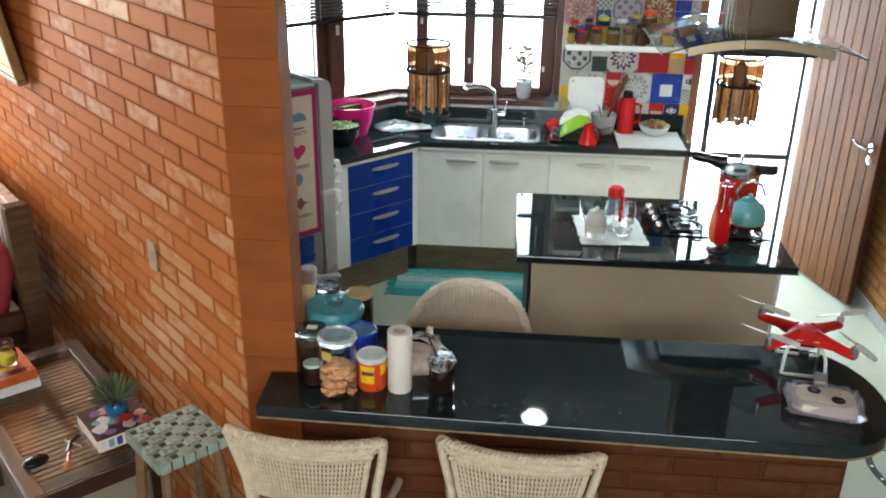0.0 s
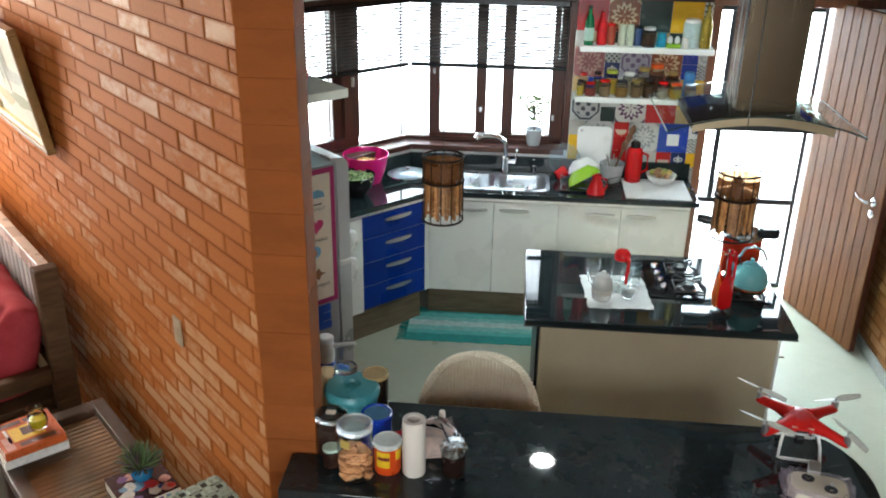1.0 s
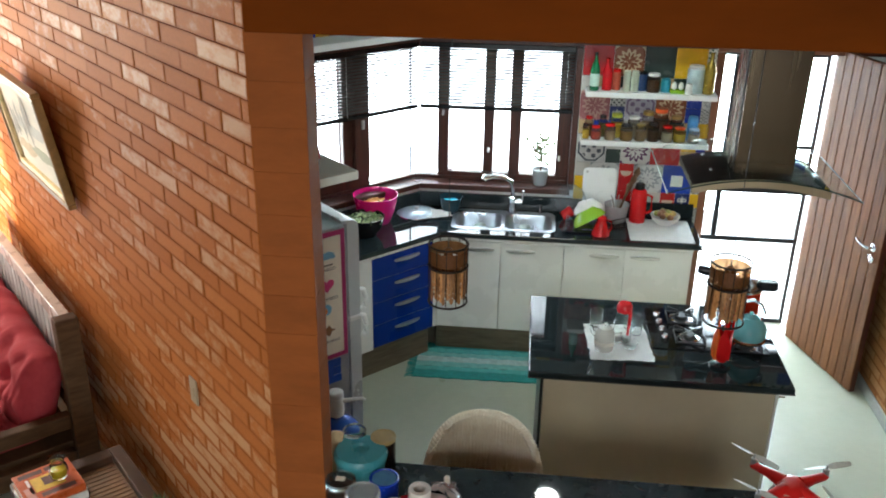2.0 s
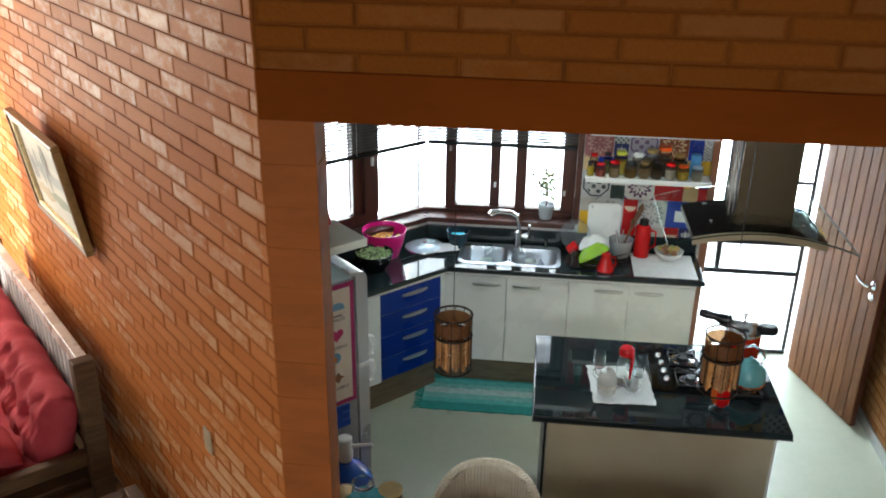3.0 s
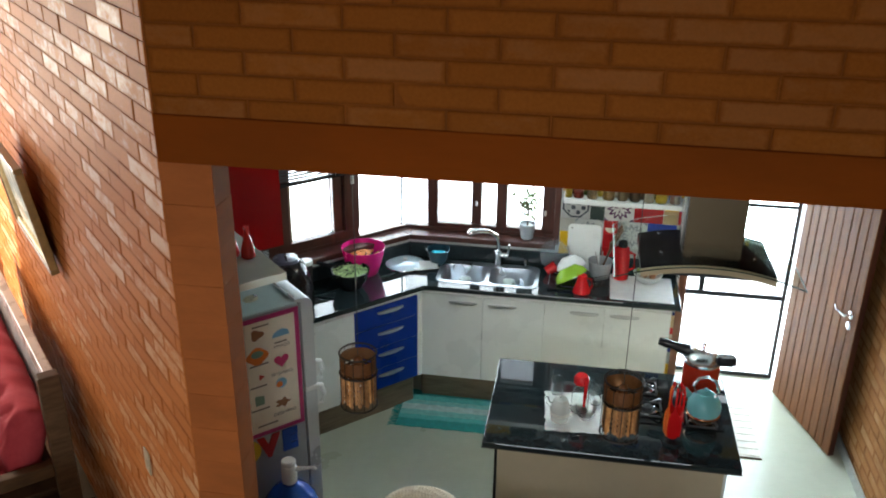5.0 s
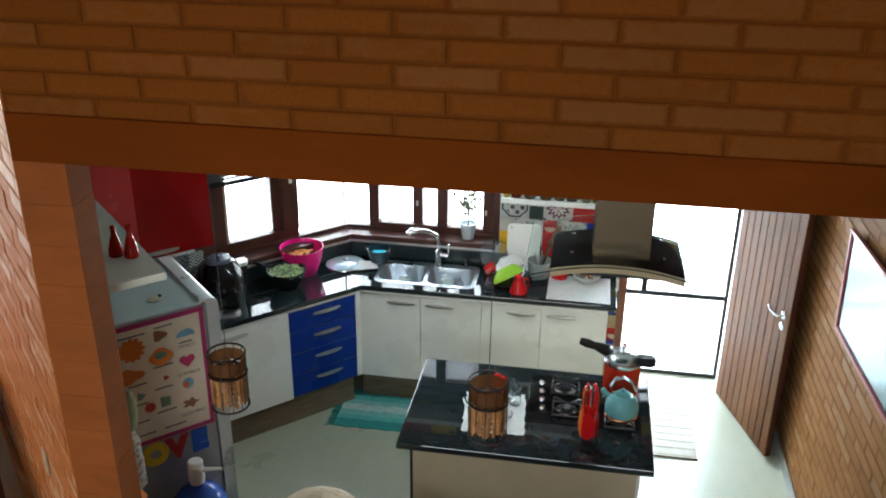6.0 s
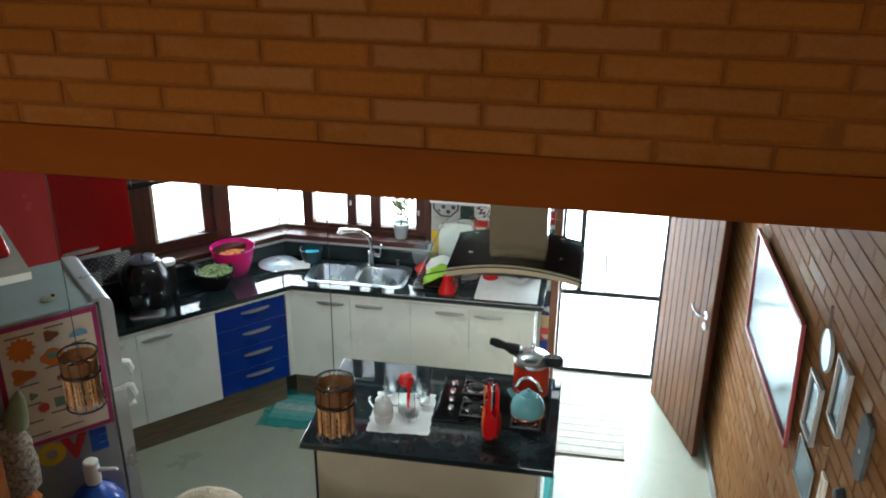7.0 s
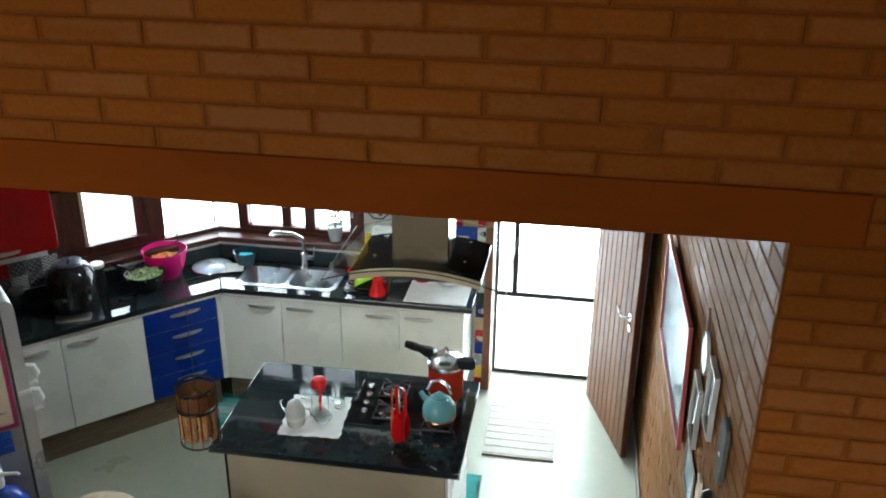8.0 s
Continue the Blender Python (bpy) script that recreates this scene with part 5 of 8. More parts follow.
COTTON = mat("cotton_white", (0.74, 0.74, 0.72), 0.9, var=0.06, scale=20, bump=0.3, bscale=300)
crumpled("dishcloth", 0.17, 0.14, 0.002, 2, COTTON, "white dishcloth dropped beside the sink", "cloth", pose(-0.45, 5.58, CT, 0, 0, 20), 0.02)
cup = thing("sponge_cup", pose(-0.375, 5.665, CT), "dark bowl holding a turquoise sponge", "bowl")
part("bowl", bowl_mesh(0.084, 0.11, 0.62), mat("ceramic_dark_teal", (0.02, 0.05, 0.07), 0.2), cup)
part("sponge", box(-0.05, 0.045, -0.035, 0.03, 0.06, 0.088, 0.01), mat("sponge_turquoise", (0.02, 0.42, 0.55), 0.9, bump=0.4, bscale=250), cup, "turquoise sponge", m=pose(0, 0, 0, 0, 6, 25))

FRYER = mat("plastic_black_gloss", (0.012, 0.012, 0.014), 0.1, var=0.15)
fry = thing("air_fryer", K45 @ pose(-0.86, 0.28, CT, 0, 0, -20) @ Matrix.Diagonal((1.25, 1.2, 1.06, 1)), "black egg-shaped air fryer with a silver base panel", "air fryer")
part("body", loft([rrect(0, 0, z, w, d, r) for z, w, d, r in ((0.0, 0.2, 0.22, 0.08), (0.01, 0.23, 0.25, 0.09), (0.12, 0.25, 0.265, 0.1), (0.2, 0.23, 0.245, 0.1), (0.26, 0.18, 0.19, 0.085), (0.285, 0.12, 0.13, 0.06), (0.292, 0.06, 0.07, 0.03))]), FRYER, fry)
part("basket_front", loft([rrect(0, -0.118, z, w, 0.05, 0.022) for z, w in ((0.03, 0.15), (0.04, 0.165), (0.12, 0.17), (0.13, 0.16))]), FRYER, fry)
part("handle", tube([(0, -0.13, 0.11), (0, -0.19, 0.115), (0, -0.2, 0.09)], 0.014, 10), BLACK_PLASTIC, fry)
part("base_panel", loft([rrect(0, -0.135, z, w, d, 0.025) for z, w, d in ((0.001, 0.17, 0.09), (0.012, 0.165, 0.085), (0.02, 0.14, 0.06))]), ALU, fry, "silver base panel")
part("marking", box(-0.05, 0.05, -0.165, -0.158, 0.0165, 0.0175), BLACK_PLASTIC, fry, smooth=False)
part("lid_panel", loft([rrect(0, 0.0, z, w, w, 0.05) for z, w in ((0.283, 0.13), (0.3, 0.12), (0.306, 0.09))]), mat("plastic_grey_violet", (0.12, 0.12, 0.17), 0.25), fry, "grey-violet top cap")
can = thing("canister", pose(-1.15, 5.08, CT), "tall dark canister with a white lid", "canister")
part("body", lathe([(0.042, 0), (0.044, 0.003), (0.044, 0.19), (0.04, 0.195)], n=24), mat("canister_smoke", (0.05, 0.045, 0.04), 0.15, 0.4), can)
part("lid", lathe([(0.046, 0.19), (0.047, 0.195), (0.047, 0.21), (0.043, 0.215)], n=24), WHITE_PLASTIC, can, "white lid")
jl = thing("glass_jar", K45 @ pose(-1.17, 0.37, CT), "clear storage jar on the worktop", "jar", "worktop jars")
part("jar", lathe([(0.045, 0), (0.048, 0.004), (0.048, 0.13), (0.04, 0.145), (0.038, 0.145), (0.044, 0.128), (0.044, 0.006)], n=20), GLASS_THIN, jl)
part("lid", lathe([(0.044, 0.145), (0.046, 0.15), (0.046, 0.17)], n=20), ALU, jl)
ton = thing("serving_tongs", pose(-1.1, 5.42, CT + 0.002, 0, 0, 30), "steel serving tongs on a white plate", "tongs")
part("plate", lathe([(0.05, 0), (0.085, 0.008), (0.09, 0.012), (0.085, 0.012), (0.05, 0.005)], n=28), WHITE_PLASTIC, ton)
for s in (-1, 1):
    part("arm", tube([(-0.1, 0, 0.02), (0.0, s * 0.012, 0.024), (0.1, s * 0.02, 0.02)], 0.005, 6), CHROME, ton)
sock = thing("wall_socket", K45 @ pose(-1.35, 0.478, 1.16), "white double wall socket over the worktop", "socket")
part("plate", box(-0.06, 0.06, -0.01, 0, -0.04, 0.04, 0.004), WHITE_PLASTIC, sock)
for x in (-0.028, 0.028):
    part("outlet", lathe([(0.018, 0), (0.017, 0.003)], n=16), BLACK_PLASTIC, sock, m=pose(x, -0.01, 0, 90, 0, 0))

# dish corner
rack = thing("dish_rack", pose(0.55, 5.53, CT), "black wire dish rack with washed bowls", "dish rack")
part("tray", loft([rrect(0, 0, z, 0.3 + e, 0.3 + e, 0.03) for z, e in ((0.001, 0), (0.012, 0.012))]), BLACK_PLASTIC, rack)
for i in range(7):
    y = -0.12 + i * 0.04
    part("wire", tube([(-0.14, y, 0.012), (-0.135, y, 0.05), (-0.05, y, 0.02), (0.05, y, 0.02), (0.135, y, 0.05), (0.14, y, 0.012)], 0.002, 5), CHROME, rack)
LIME = mat("plastic_lime", (0.28, 0.5, 0.03), 0.22, var=0.05)
gb = solid("bowl", bowl_mesh(0.115, 0.075, 0.5), LIME, "lime green plastic bowl turned over to drain", "bowl", "thing", m=pose(0.525, 5.49, CT + 0.125, 158, -28, 10), group="drained bowls")
gb["kind"] = ""
wb = solid("bowl", bowl_mesh(0.1, 0.07, 0.5), WHITE_PLASTIC, "white bowl turned over to drain", "bowl", "thing", m=pose(0.53, 5.58, CT + 0.16, 165, -20, 0), group="drained bowls")
wb["kind"] = ""
pl = solid("plate", lathe([(0.06, 0), (0.105, 0.01), (0.112, 0.016), (0.105, 0.016), (0.06, 0.005)], n=32), mat("glass_pale_blue", (0.82, 0.9, 0.95), 0.05, trans=0.9, ior=1.2, var=0.04), "pale blue glass plate standing in the rack", "plate", "thing", m=pose(0.44, 5.68, CT + 0.12, 80, 0, -25))
pl["kind"] = ""
rb = thing("funnel", pose(0.63, 5.39, CT + 0.001), "red plastic jug turned upside down to drain", "jug")
part("body", lathe([(0.058, 0), (0.06, 0.004), (0.036, 0.075), (0.028, 0.095), (0.032, 0.12), (0.026, 0.124)], n=24), RED_PLASTIC, rb)
part("handle", tube([(0.03, 0, 0.1), (0.06, 0, 0.095), (0.068, 0, 0.05), (0.052, 0, 0.02)], 0.006, 8), RED_PLASTIC, rb)
cup2 = thing("red_cup", pose(0.385, 5.6, CT + 0.03, 0, 60, 20), "small red plastic cup lying on its side", "cup")
part("cup", lathe([(0.03, 0), (0.038, 0.075), (0.035, 0.075), (0.028, 0.004)], n=20), RED_PLASTIC, cup2)
tumbler(0.73, 5.5, CT + 0.03, 0.035, 0.1, "clear glass tumbler lying on its side", "", pose(0.7, 5.47, CT + 0.036, 0, 85, 20))
bd = thing("cutting_board", pose(0.625, 5.715, CT + 0.006, -8, 0, 2), "white plastic cutting board leaning on the tiles", "cutting board")
part("board", slab([(p[0], p[1]) for p in rrect(0, 0.165, 0, 0.225, 0.33, 0.03)], -0.005, 0.005, [[(p[0] - 0.085, p[1] + 0.3) for p in ring(0, 0, 0, 0.008, n=12)]], 0.002), WHITE_PLASTIC, bd, m=pose(0, 0, 0, 90, 0, 0))
tub = thing("utensil_tub", pose(0.745, 5.655, CT), "grey tub of cutlery and wooden spoons", "utensil tub")
part("tub", lathe([(0.062, 0), (0.066, 0.004), (0.082, 0.115), (0.085, 0.12), (0.08, 0.12), (0.062, 0.01)], n=24), mat("plastic_clear_white", (0.72, 0.74, 0.75), 0.2, trans=0.35), tub)
SPOON = mat("spoon_wood", (0.13, 0.06, 0.025), 0.55, var=0.25, scale=20)
for i, (dx, dy, h) in enumerate(((0.115, 0.02, 0.34), (0.095, 0.0, 0.3), (0.07, -0.02, 0.26))):
    part("spoon", tube([(0.0, 0, 0.02), (dx * 0.5, dy, h * 0.55), (dx * 0.85, dy, h * 0.85), (dx, dy, h), (dx * 1.06, dy, h * 1.1)], 0.008, 8, taper=[0.8, 0.8, 1.3, 2.8, 0.8]), SPOON, tub)
for i in range(5):
    a = i * 1.3
    part("cutlery", tube([(0, 0, 0.02), (0.045 * math.cos(a), 0.04 * math.sin(a), 0.17)], 0.004, 6), STEEL, tub)
th = thing("thermos", pose(0.885, 5.65, CT), "red thermos flask with a black cap", "thermos")
part("body", lathe([(0.05, 0), (0.053, 0.004), (0.053, 0.2), (0.046, 0.225), (0.034, 0.235)], n=28), RED_PLASTIC, th)
part("cap", lathe([(0.03, 0.234), (0.032, 0.24), (0.03, 0.27), (0.022, 0.276)], n=20), BLACK_PLASTIC, th, "black cap")
part("handle", tube([(0.05, -0.01, 0.2), (0.082, -0.016, 0.19), (0.085, -0.016, 0.09), (0.052, -0.01, 0.07)], 0.009, 8), RED_PLASTIC, th, "red handle")
rm = thing("draining_mat", pose(1.02, 5.5, CT), "white ribbed drying mat on the worktop", "mat")
part("mat", box(-0.205, 0.205, -0.185, 0.19, 0.001, 0.005, 0.002), COTTON, rm)
for i in range(24):
    x = -0.195 + i * 0.017
    part("rib", box(x - 0.004, x + 0.004, -0.18, 0.185, 0.005, 0.008), COTTON, rm, smooth=False)
fb = thing("fruit_bowl", pose(1.065, 5.62, CT + 0.008), "white bowl of green and brown fruit", "bowl")
part("bowl", bowl_mesh(0.098, 0.06, 0.5), WHITE_PLASTIC, fb)
rng = random.Random(8)
FRUITS = [mat("fruit_green", (0.3, 0.34, 0.08), 0.45, var=0.25), mat("fruit_brown", (0.32, 0.16, 0.08), 0.5, var=0.25), mat("fruit_yellow", (0.5, 0.36, 0.1), 0.45, var=0.2)]
for i in range(11):
    a = i * 2.4
    q = 0.02 + 0.045 * (i / 11)
    s = bmesh.new()
    bmesh.ops.create_icosphere(s, subdivisions=2, radius=rng.uniform(0.02, 0.026))
    part("fruit", s, FRUITS[i % 3], fb, m=pose(q * math.cos(a), q * math.sin(a), 0.078 - 0.25 * q, 0, 0, 0) @ Matrix.Diagonal((1, 1.15, 0.9, 1)))

# potted plant on the sill
pot = thing("potted_plant", pose(0.225, 5.85, 1.062) @ Matrix.Scale(1.3, 4), "small leafy sprig in a white pot on the window sill", "plant")
part("pot", lathe([(0.03, 0), (0.033, 0.003), (0.043, 0.075), (0.046, 0.078), (0.046, 0.088), (0.041, 0.088), (0.038, 0.07)], n=24), mat("ceramic_bluish_white", (0.62, 0.68, 0.72), 0.3, var=0.04), pot)
LEAF = mat("leaf_pale_green", (0.27, 0.34, 0.17), 0.6, pieces=0.3, var=0.2)
part("stem", tube([(0, 0, 0.07), (0.005, 0, 0.14), (-0.01, 0.005, 0.2), (0.0, 0.0, 0.26)], 0.0055, 6), SPOON, pot)
rng = random.Random(11)
for i in range(84):
    z = 0.205 + rng.gauss(0, 0.036)
    x, y = 0.004 + rng.gauss(0, 0.03), rng.gauss(0, 0.016)
    if i > 77:
        x, y, z = -0.072 + rng.gauss(0, 0.008), 0.0, 0.252 + rng.gauss(0, 0.01)
    bm = bmesh.new()
    pts = [(0, -0.012, 0), (0.008, -0.003, 0.002), (0.006, 0.008, 0.001), (0, 0.015, -0.002), (-0.006, 0.008, 0.001), (-0.008, -0.003, 0.002)]
    loft([pts, [(p[0], p[1], p[2] + 0.0006) for p in pts]], bm=bm)
    part("leaf", bm, LEAF, pot, m=pose(x, y, z, rng.uniform(20, 120), rng.uniform(-50, 50), rng.uniform(0, 360)), smooth=False)
for s in ((-0.05, 0.0, 0.2), (-0.075, 0.0, 0.25), (0.04, 0, 0.2)):
    part("twig", tube([(0, 0, 0.16), (s[0] * 0.6, 0, (s[2] + 0.16) / 2), s], 0.003, 5), SPOON, pot)

# ---- spice jars and bottles on the wall shelves ----
SHELF_Y = WY0 - 0.085


def jar(x, y, z, r, h, fill, lid, label="small glass spice jar with a screw lid", level=0.75, group="spice jars", glass=True):
    t = thing("jar", pose(x, y, z), label, "jar", group)
    if glass:
        part("glass", lathe([(r * 0.95, 0), (r, 0.003), (r, h * 0.78), (r * 0.8, h * 0.86), (r * 0.8, h * 0.88)], n=16), GLASS_THIN, t)
        part("filling", lathe([(r * 0.88, 0.004), (r * 0.9, 0.006), (r * 0.9, h * level * 0.8), (r * 0.5, h * level * 0.83)], n=14), fill, t)
    else:
        part("body", lathe([(r * 0.97, 0), (r, 0.003), (r, h * 0.86), (r * 0.96, h * 0.88)], n=18), fill, t)
    part("lid", lathe([(r * 0.86, h * 0.87), (r * 0.88, h * 0.875), (r * 0.88, h * 0.985), (r * 0.8, h)], n=16), lid, t)
    return t


def bottle(x, y, z, r, h, body, cap, label, band=None):
    t = thing("bottle", pose(x, y, z), label, "bottle", "bottles on the wall shelf")
    part("body", lathe([(r * 0.94, 0), (r, 0.004), (r, h * 0.55), (r * 0.75, h * 0.68), (r * 0.36, h * 0.8), (r * 0.33, h * 0.92)], n=18), body, t)
    part("cap", lathe([(r * 0.38, h * 0.92), (r * 0.4, h * 0.925), (r * 0.38, h)], n=12), cap, t)
    if band is not None:
        part("band", lathe([(r * 1.02, h * 0.12), (r * 1.02, h * 0.45)], n=18, cap0=False, cap1=False), band, t)


SP = [tint("spice_ochre", (0.26, 0.14, 0.03)), tint("spice_brown", (0.09, 0.04, 0.016)), tint("spice_red", (0.28, 0.035, 0.02)), tint("spice_tan", (0.3, 0.2, 0.1)), tint("spice_green", (0.11, 0.11, 0.03)), tint("spice_yellow", (0.5, 0.36, 0.03)), tint("spice_cream", (0.42, 0.36, 0.26))]
LID_RED, LID_ORANGE, LID_WHITE, LID_BLACK, LID_GOLD = RED_PLASTIC, tint("lid_orange", (0.75, 0.1, 0.01), 0.3), WHITE_PLASTIC, BLACK_PLASTIC, tint("lid_gold", (0.5, 0.36, 0.12), 0.3, 0.8)
Z1 = 1.46
front = [(0.5, 0.02, 0.08, 5, LID_BLACK), (0.565, 0.03, 0.07, 2, LID_RED), (0.655, 0.032, 0.085, 3, LID_RED), (0.76, 0.036, 0.085, 0, LID_BLACK), (0.85, 0.03, 0.09, 3, LID_GOLD), (0.93, 0.032, 0.1, 1, LID_BLACK), (1.02, 0.031, 0.085, 6, LID_RED), (1.1, 0.034, 0.08, 5, LID_ORANGE), (1.19, 0.033, 0.075, 6, tint("lid_pale_blue", (0.4, 0.55, 0.68)))]
for x, r, h, k, lid in front:
    jar(x, SHELF_Y - 0.03, Z1, r * 1.12, h * 1.25, SP[k], lid)
back = [(0.52, 0.022, 0.11, 1, LID_RED), (0.61, 0.022, 0.12, 4, LID_BLACK), (0.7, 0.036, 0.13, 5, tint("lid_lime", (0.45, 0.5, 0.06))), (0.81, 0.034, 0.12, 6, LID_WHITE), (0.9, 0.036, 0.15, 3, LID_GOLD), (0.98, 0.042, 0.17, 1, LID_ORANGE), (1.08, 0.034, 0.13, 4, LID_GOLD)]
for x, r, h, k, lid in back:
    jar(x, SHELF_Y + 0.035, Z1, r * 1.1, h * 1.2, SP[k], lid)
jar(1.185, SHELF_Y + 0.03, Z1, 0.034, 0.16, tint("tin_blue", (0.08, 0.3, 0.62)), tint("tin_blue", (0.08, 0.3, 0.62)), "pale blue printed tin on the shelf", glass=False)
guard = thing("glass_tray", pose(1.2, SHELF_Y - 0.03, Z1), "clear plastic tray standing at the shelf end", "tray")
part("wall", box(-0.04, 0.07, -0.035, -0.033, 0.0, 0.12), CLEAR, guard)
part("wall", box(0.07, 0.072, -0.035, 0.05, 0.0, 0.12), CLEAR, guard)
Z2 = 1.78
bottle(0.53, SHELF_Y - 0.02, Z2, 0.03, 0.24, tint("bottle_green", (0.01, 0.13, 0.05), 0.1), LID_BLACK, "green bottle with a pale label", tint("label_mint", (0.4, 0.6, 0.5)))
bottle(0.61, SHELF_Y, Z2, 0.032, 0.2, tint("bottle_red", (0.5, 0.01, 0.015), 0.12), RED_PLASTIC, "red glass bottle on the shelf")
jar(0.67, SHELF_Y + 0.02, Z2, 0.028, 0.13, tint("jar_rust", (0.35, 0.06, 0.03)), RED_PLASTIC, "red-brown jar on the shelf", glass=False)
for x in (0.735, 0.785):
    jar(x, SHELF_Y - 0.01, Z2, 0.024, 0.13, tint("jar_celadon", (0.45, 0.5, 0.38)), tint("jar_celadon", (0.45, 0.5, 0.38)), "pale green ceramic mill", glass=False, group="ceramic mills")
jar(0.83, SHELF_Y + 0.025, Z2, 0.034, 0.12, tint("jar_navy", (0.02, 0.05, 0.13)), LID_BLACK, "dark blue ceramic jar on the shelf", glass=False)
jar(0.9, SHELF_Y - 0.02, Z2, 0.042, 0.12, SP[1], LID_WHITE, "honey jar with a white lid and paper label", 0.9)
jar(0.98, SHELF_Y, Z2, 0.03, 0.085, tint("tin_teal", (0.02, 0.3, 0.42)), tint("tin_teal", (0.02, 0.3, 0.42)), "small turquoise tin on the shelf", glass=False)
egg = thing("egg_holder", pose(1.05, SHELF_Y - 0.03, Z2), "lime green holder with two white eggs", "egg holder")
part("base", box(-0.045, 0.045, -0.022, 0.022, 0, 0.025, 0.006), LIME, egg)
for x in (-0.022, 0.022):
    part("egg", lathe([(0.006, 0.022), (0.017, 0.035), (0.017, 0.05), (0.01, 0.068), (0.003, 0.072)], x, 0, 14), WHITE_PLASTIC, egg)
jar(1.12, SHELF_Y - 0.035, Z2, 0.022, 0.065, WHITE_PLASTIC, WHITE_PLASTIC, "small white ceramic pot on the shelf", glass=False)
jar(1.165, SHELF_Y + 0.02, Z2, 0.055, 0.17, tint("crock_mint", (0.5, 0.62, 0.62)), WHITE_PLASTIC, "mint-white lidded crock with a printed front", glass=False)
bottle(1.245, SHELF_Y - 0.01, Z2, 0.036, 0.26, tint("bottle_gold", (0.42, 0.3, 0.05), 0.25, 0.5), tint("bottle_gold", (0.42, 0.3, 0.05)), "golden bottle at the shelf end")
ZL = 2.142
for x, y, r, h in ((-1.165, 5.29, 0.046, 0.2), (-1.055, 5.34, 0.045, 0.17), (-0.925, 5.41, 0.044, 0.15)):
    jar(x, y, ZL, r, h, ALU, ALU, "plain aluminium storage canister", glass=False, group="aluminium canisters")
jar(-0.735, 5.63, ZL, 0.035, 0.09, SP[1], LID_BLACK, "small brown jar on the long shelf", glass=False)
rp = thing("casserole", pose(-0.25, 5.66, ZL), "low red enamel casserole on the long shelf", "casserole")
part("pot", lathe([(0.11, 0), (0.12, 0.005), (0.125, 0.07), (0.128, 0.075), (0.1, 0.09), (0.02, 0.1)], n=28), RED_PLASTIC, rp)
part("knob", lathe([(0.012, 0.1), (0.02, 0.115), (0.012, 0.122)], n=14), BLACK_PLASTIC, rp)
for x in (0.5, 0.68):
    ft = jar(x, 5.645, ZL, 0.062, 0.13, tint("tin_cream", (0.6, 0.56, 0.48)), WHITE_PLASTIC, "cream storage tin with red flowers", glass=False, group="floral tins")
    for k in range(6):
        a0 = k * math.pi / 3
        part("flower_panel", loft([[(0.0625 * math.cos(a0 + q * 0.17), 0.0625 * math.sin(a0 + q * 0.17), z) for q in range(6)] for z in (0.04, 0.1)], False, False, False), tint("floral_red", (0.42, 0.1, 0.09)), ft)
of = thing("ornament", pose(0.86, 5.65, ZL), "orange glazed figurine on the long shelf", "ornament")
part("body", lathe([(0.035, 0), (0.04, 0.02), (0.03, 0.05), (0.035, 0.07), (0.02, 0.1), (0.008, 0.11)], n=18), tint("glaze_orange", (0.7, 0.14, 0.02), 0.2), of)
gbw = solid("glass_bowl", bowl_mesh(0.085, 0.08, 0.4), AMBER, "brown glass bowl on the long shelf", "bowl", "thing", m=pose(1.05, 5.66, ZL))
gbw["kind"] = ""

# ---- on the island ----
IT = 0.905
hob = thing("gas_hob", pose(0, 0, IT), "black glass gas hob with four burners", "hob")
part("glass_plate", box(0.80, 1.375, 3.93, 4.365, 0.0005, 0.007, 0.003), BLACK_GLASS, hob)
for i in range(4):
    y = 4.03 + i * 0.078
    part("knob", lathe([(0.017, 0.007), (0.018, 0.012), (0.014, 0.03), (0.011, 0.033)], 0.868 - 0.006 * (i - 1.5), y, 16), CHROME, hob, "chrome control knob")
for bx, by, br in ((0.985, 4.255, 0.035), (1.0, 4.05, 0.03), (1.255, 4.21, 0.04), (1.265, 3.995, 0.032)):
    bn = part("burner", lathe([(br * 1.4, 0.007), (br * 1.4, 0.012), (br, 0.014), (br, 0.026), (br * 0.85, 0.032)], bx, by, 20), BLACK_IRON, hob, "black burner cap")
    part("burner_ring", lathe([(br * 1.75, 0.007), (br * 1.75, 0.011), (br * 1.45, 0.0125)], bx, by, 24), CHROME, bn, "chrome drip ring")
    for k in range(4):
        a = math.pi / 4 + k * math.pi / 2
        ca, sa = math.cos(a), math.sin(a)
        part("grate_finger", tube([(bx + 0.1 * ca, by + 0.088 * sa, 0.008), (bx + 0.1 * ca, by + 0.088 * sa, 0.036), (bx + 0.088 * ca, by + 0.078 * sa, 0.044), (bx + 0.026 * ca, by + 0.026 * sa, 0.044)], 0.0058, 6), BLACK_IRON, bn)
    part("grate_frame", tube([(bx + 0.1 * math.cos(a), by + 0.088 * math.sin(a), 0.014) for a in [math.pi / 4 + math.pi / 2 * i for i in range(5)]], 0.0055, 6), BLACK_IRON, bn)

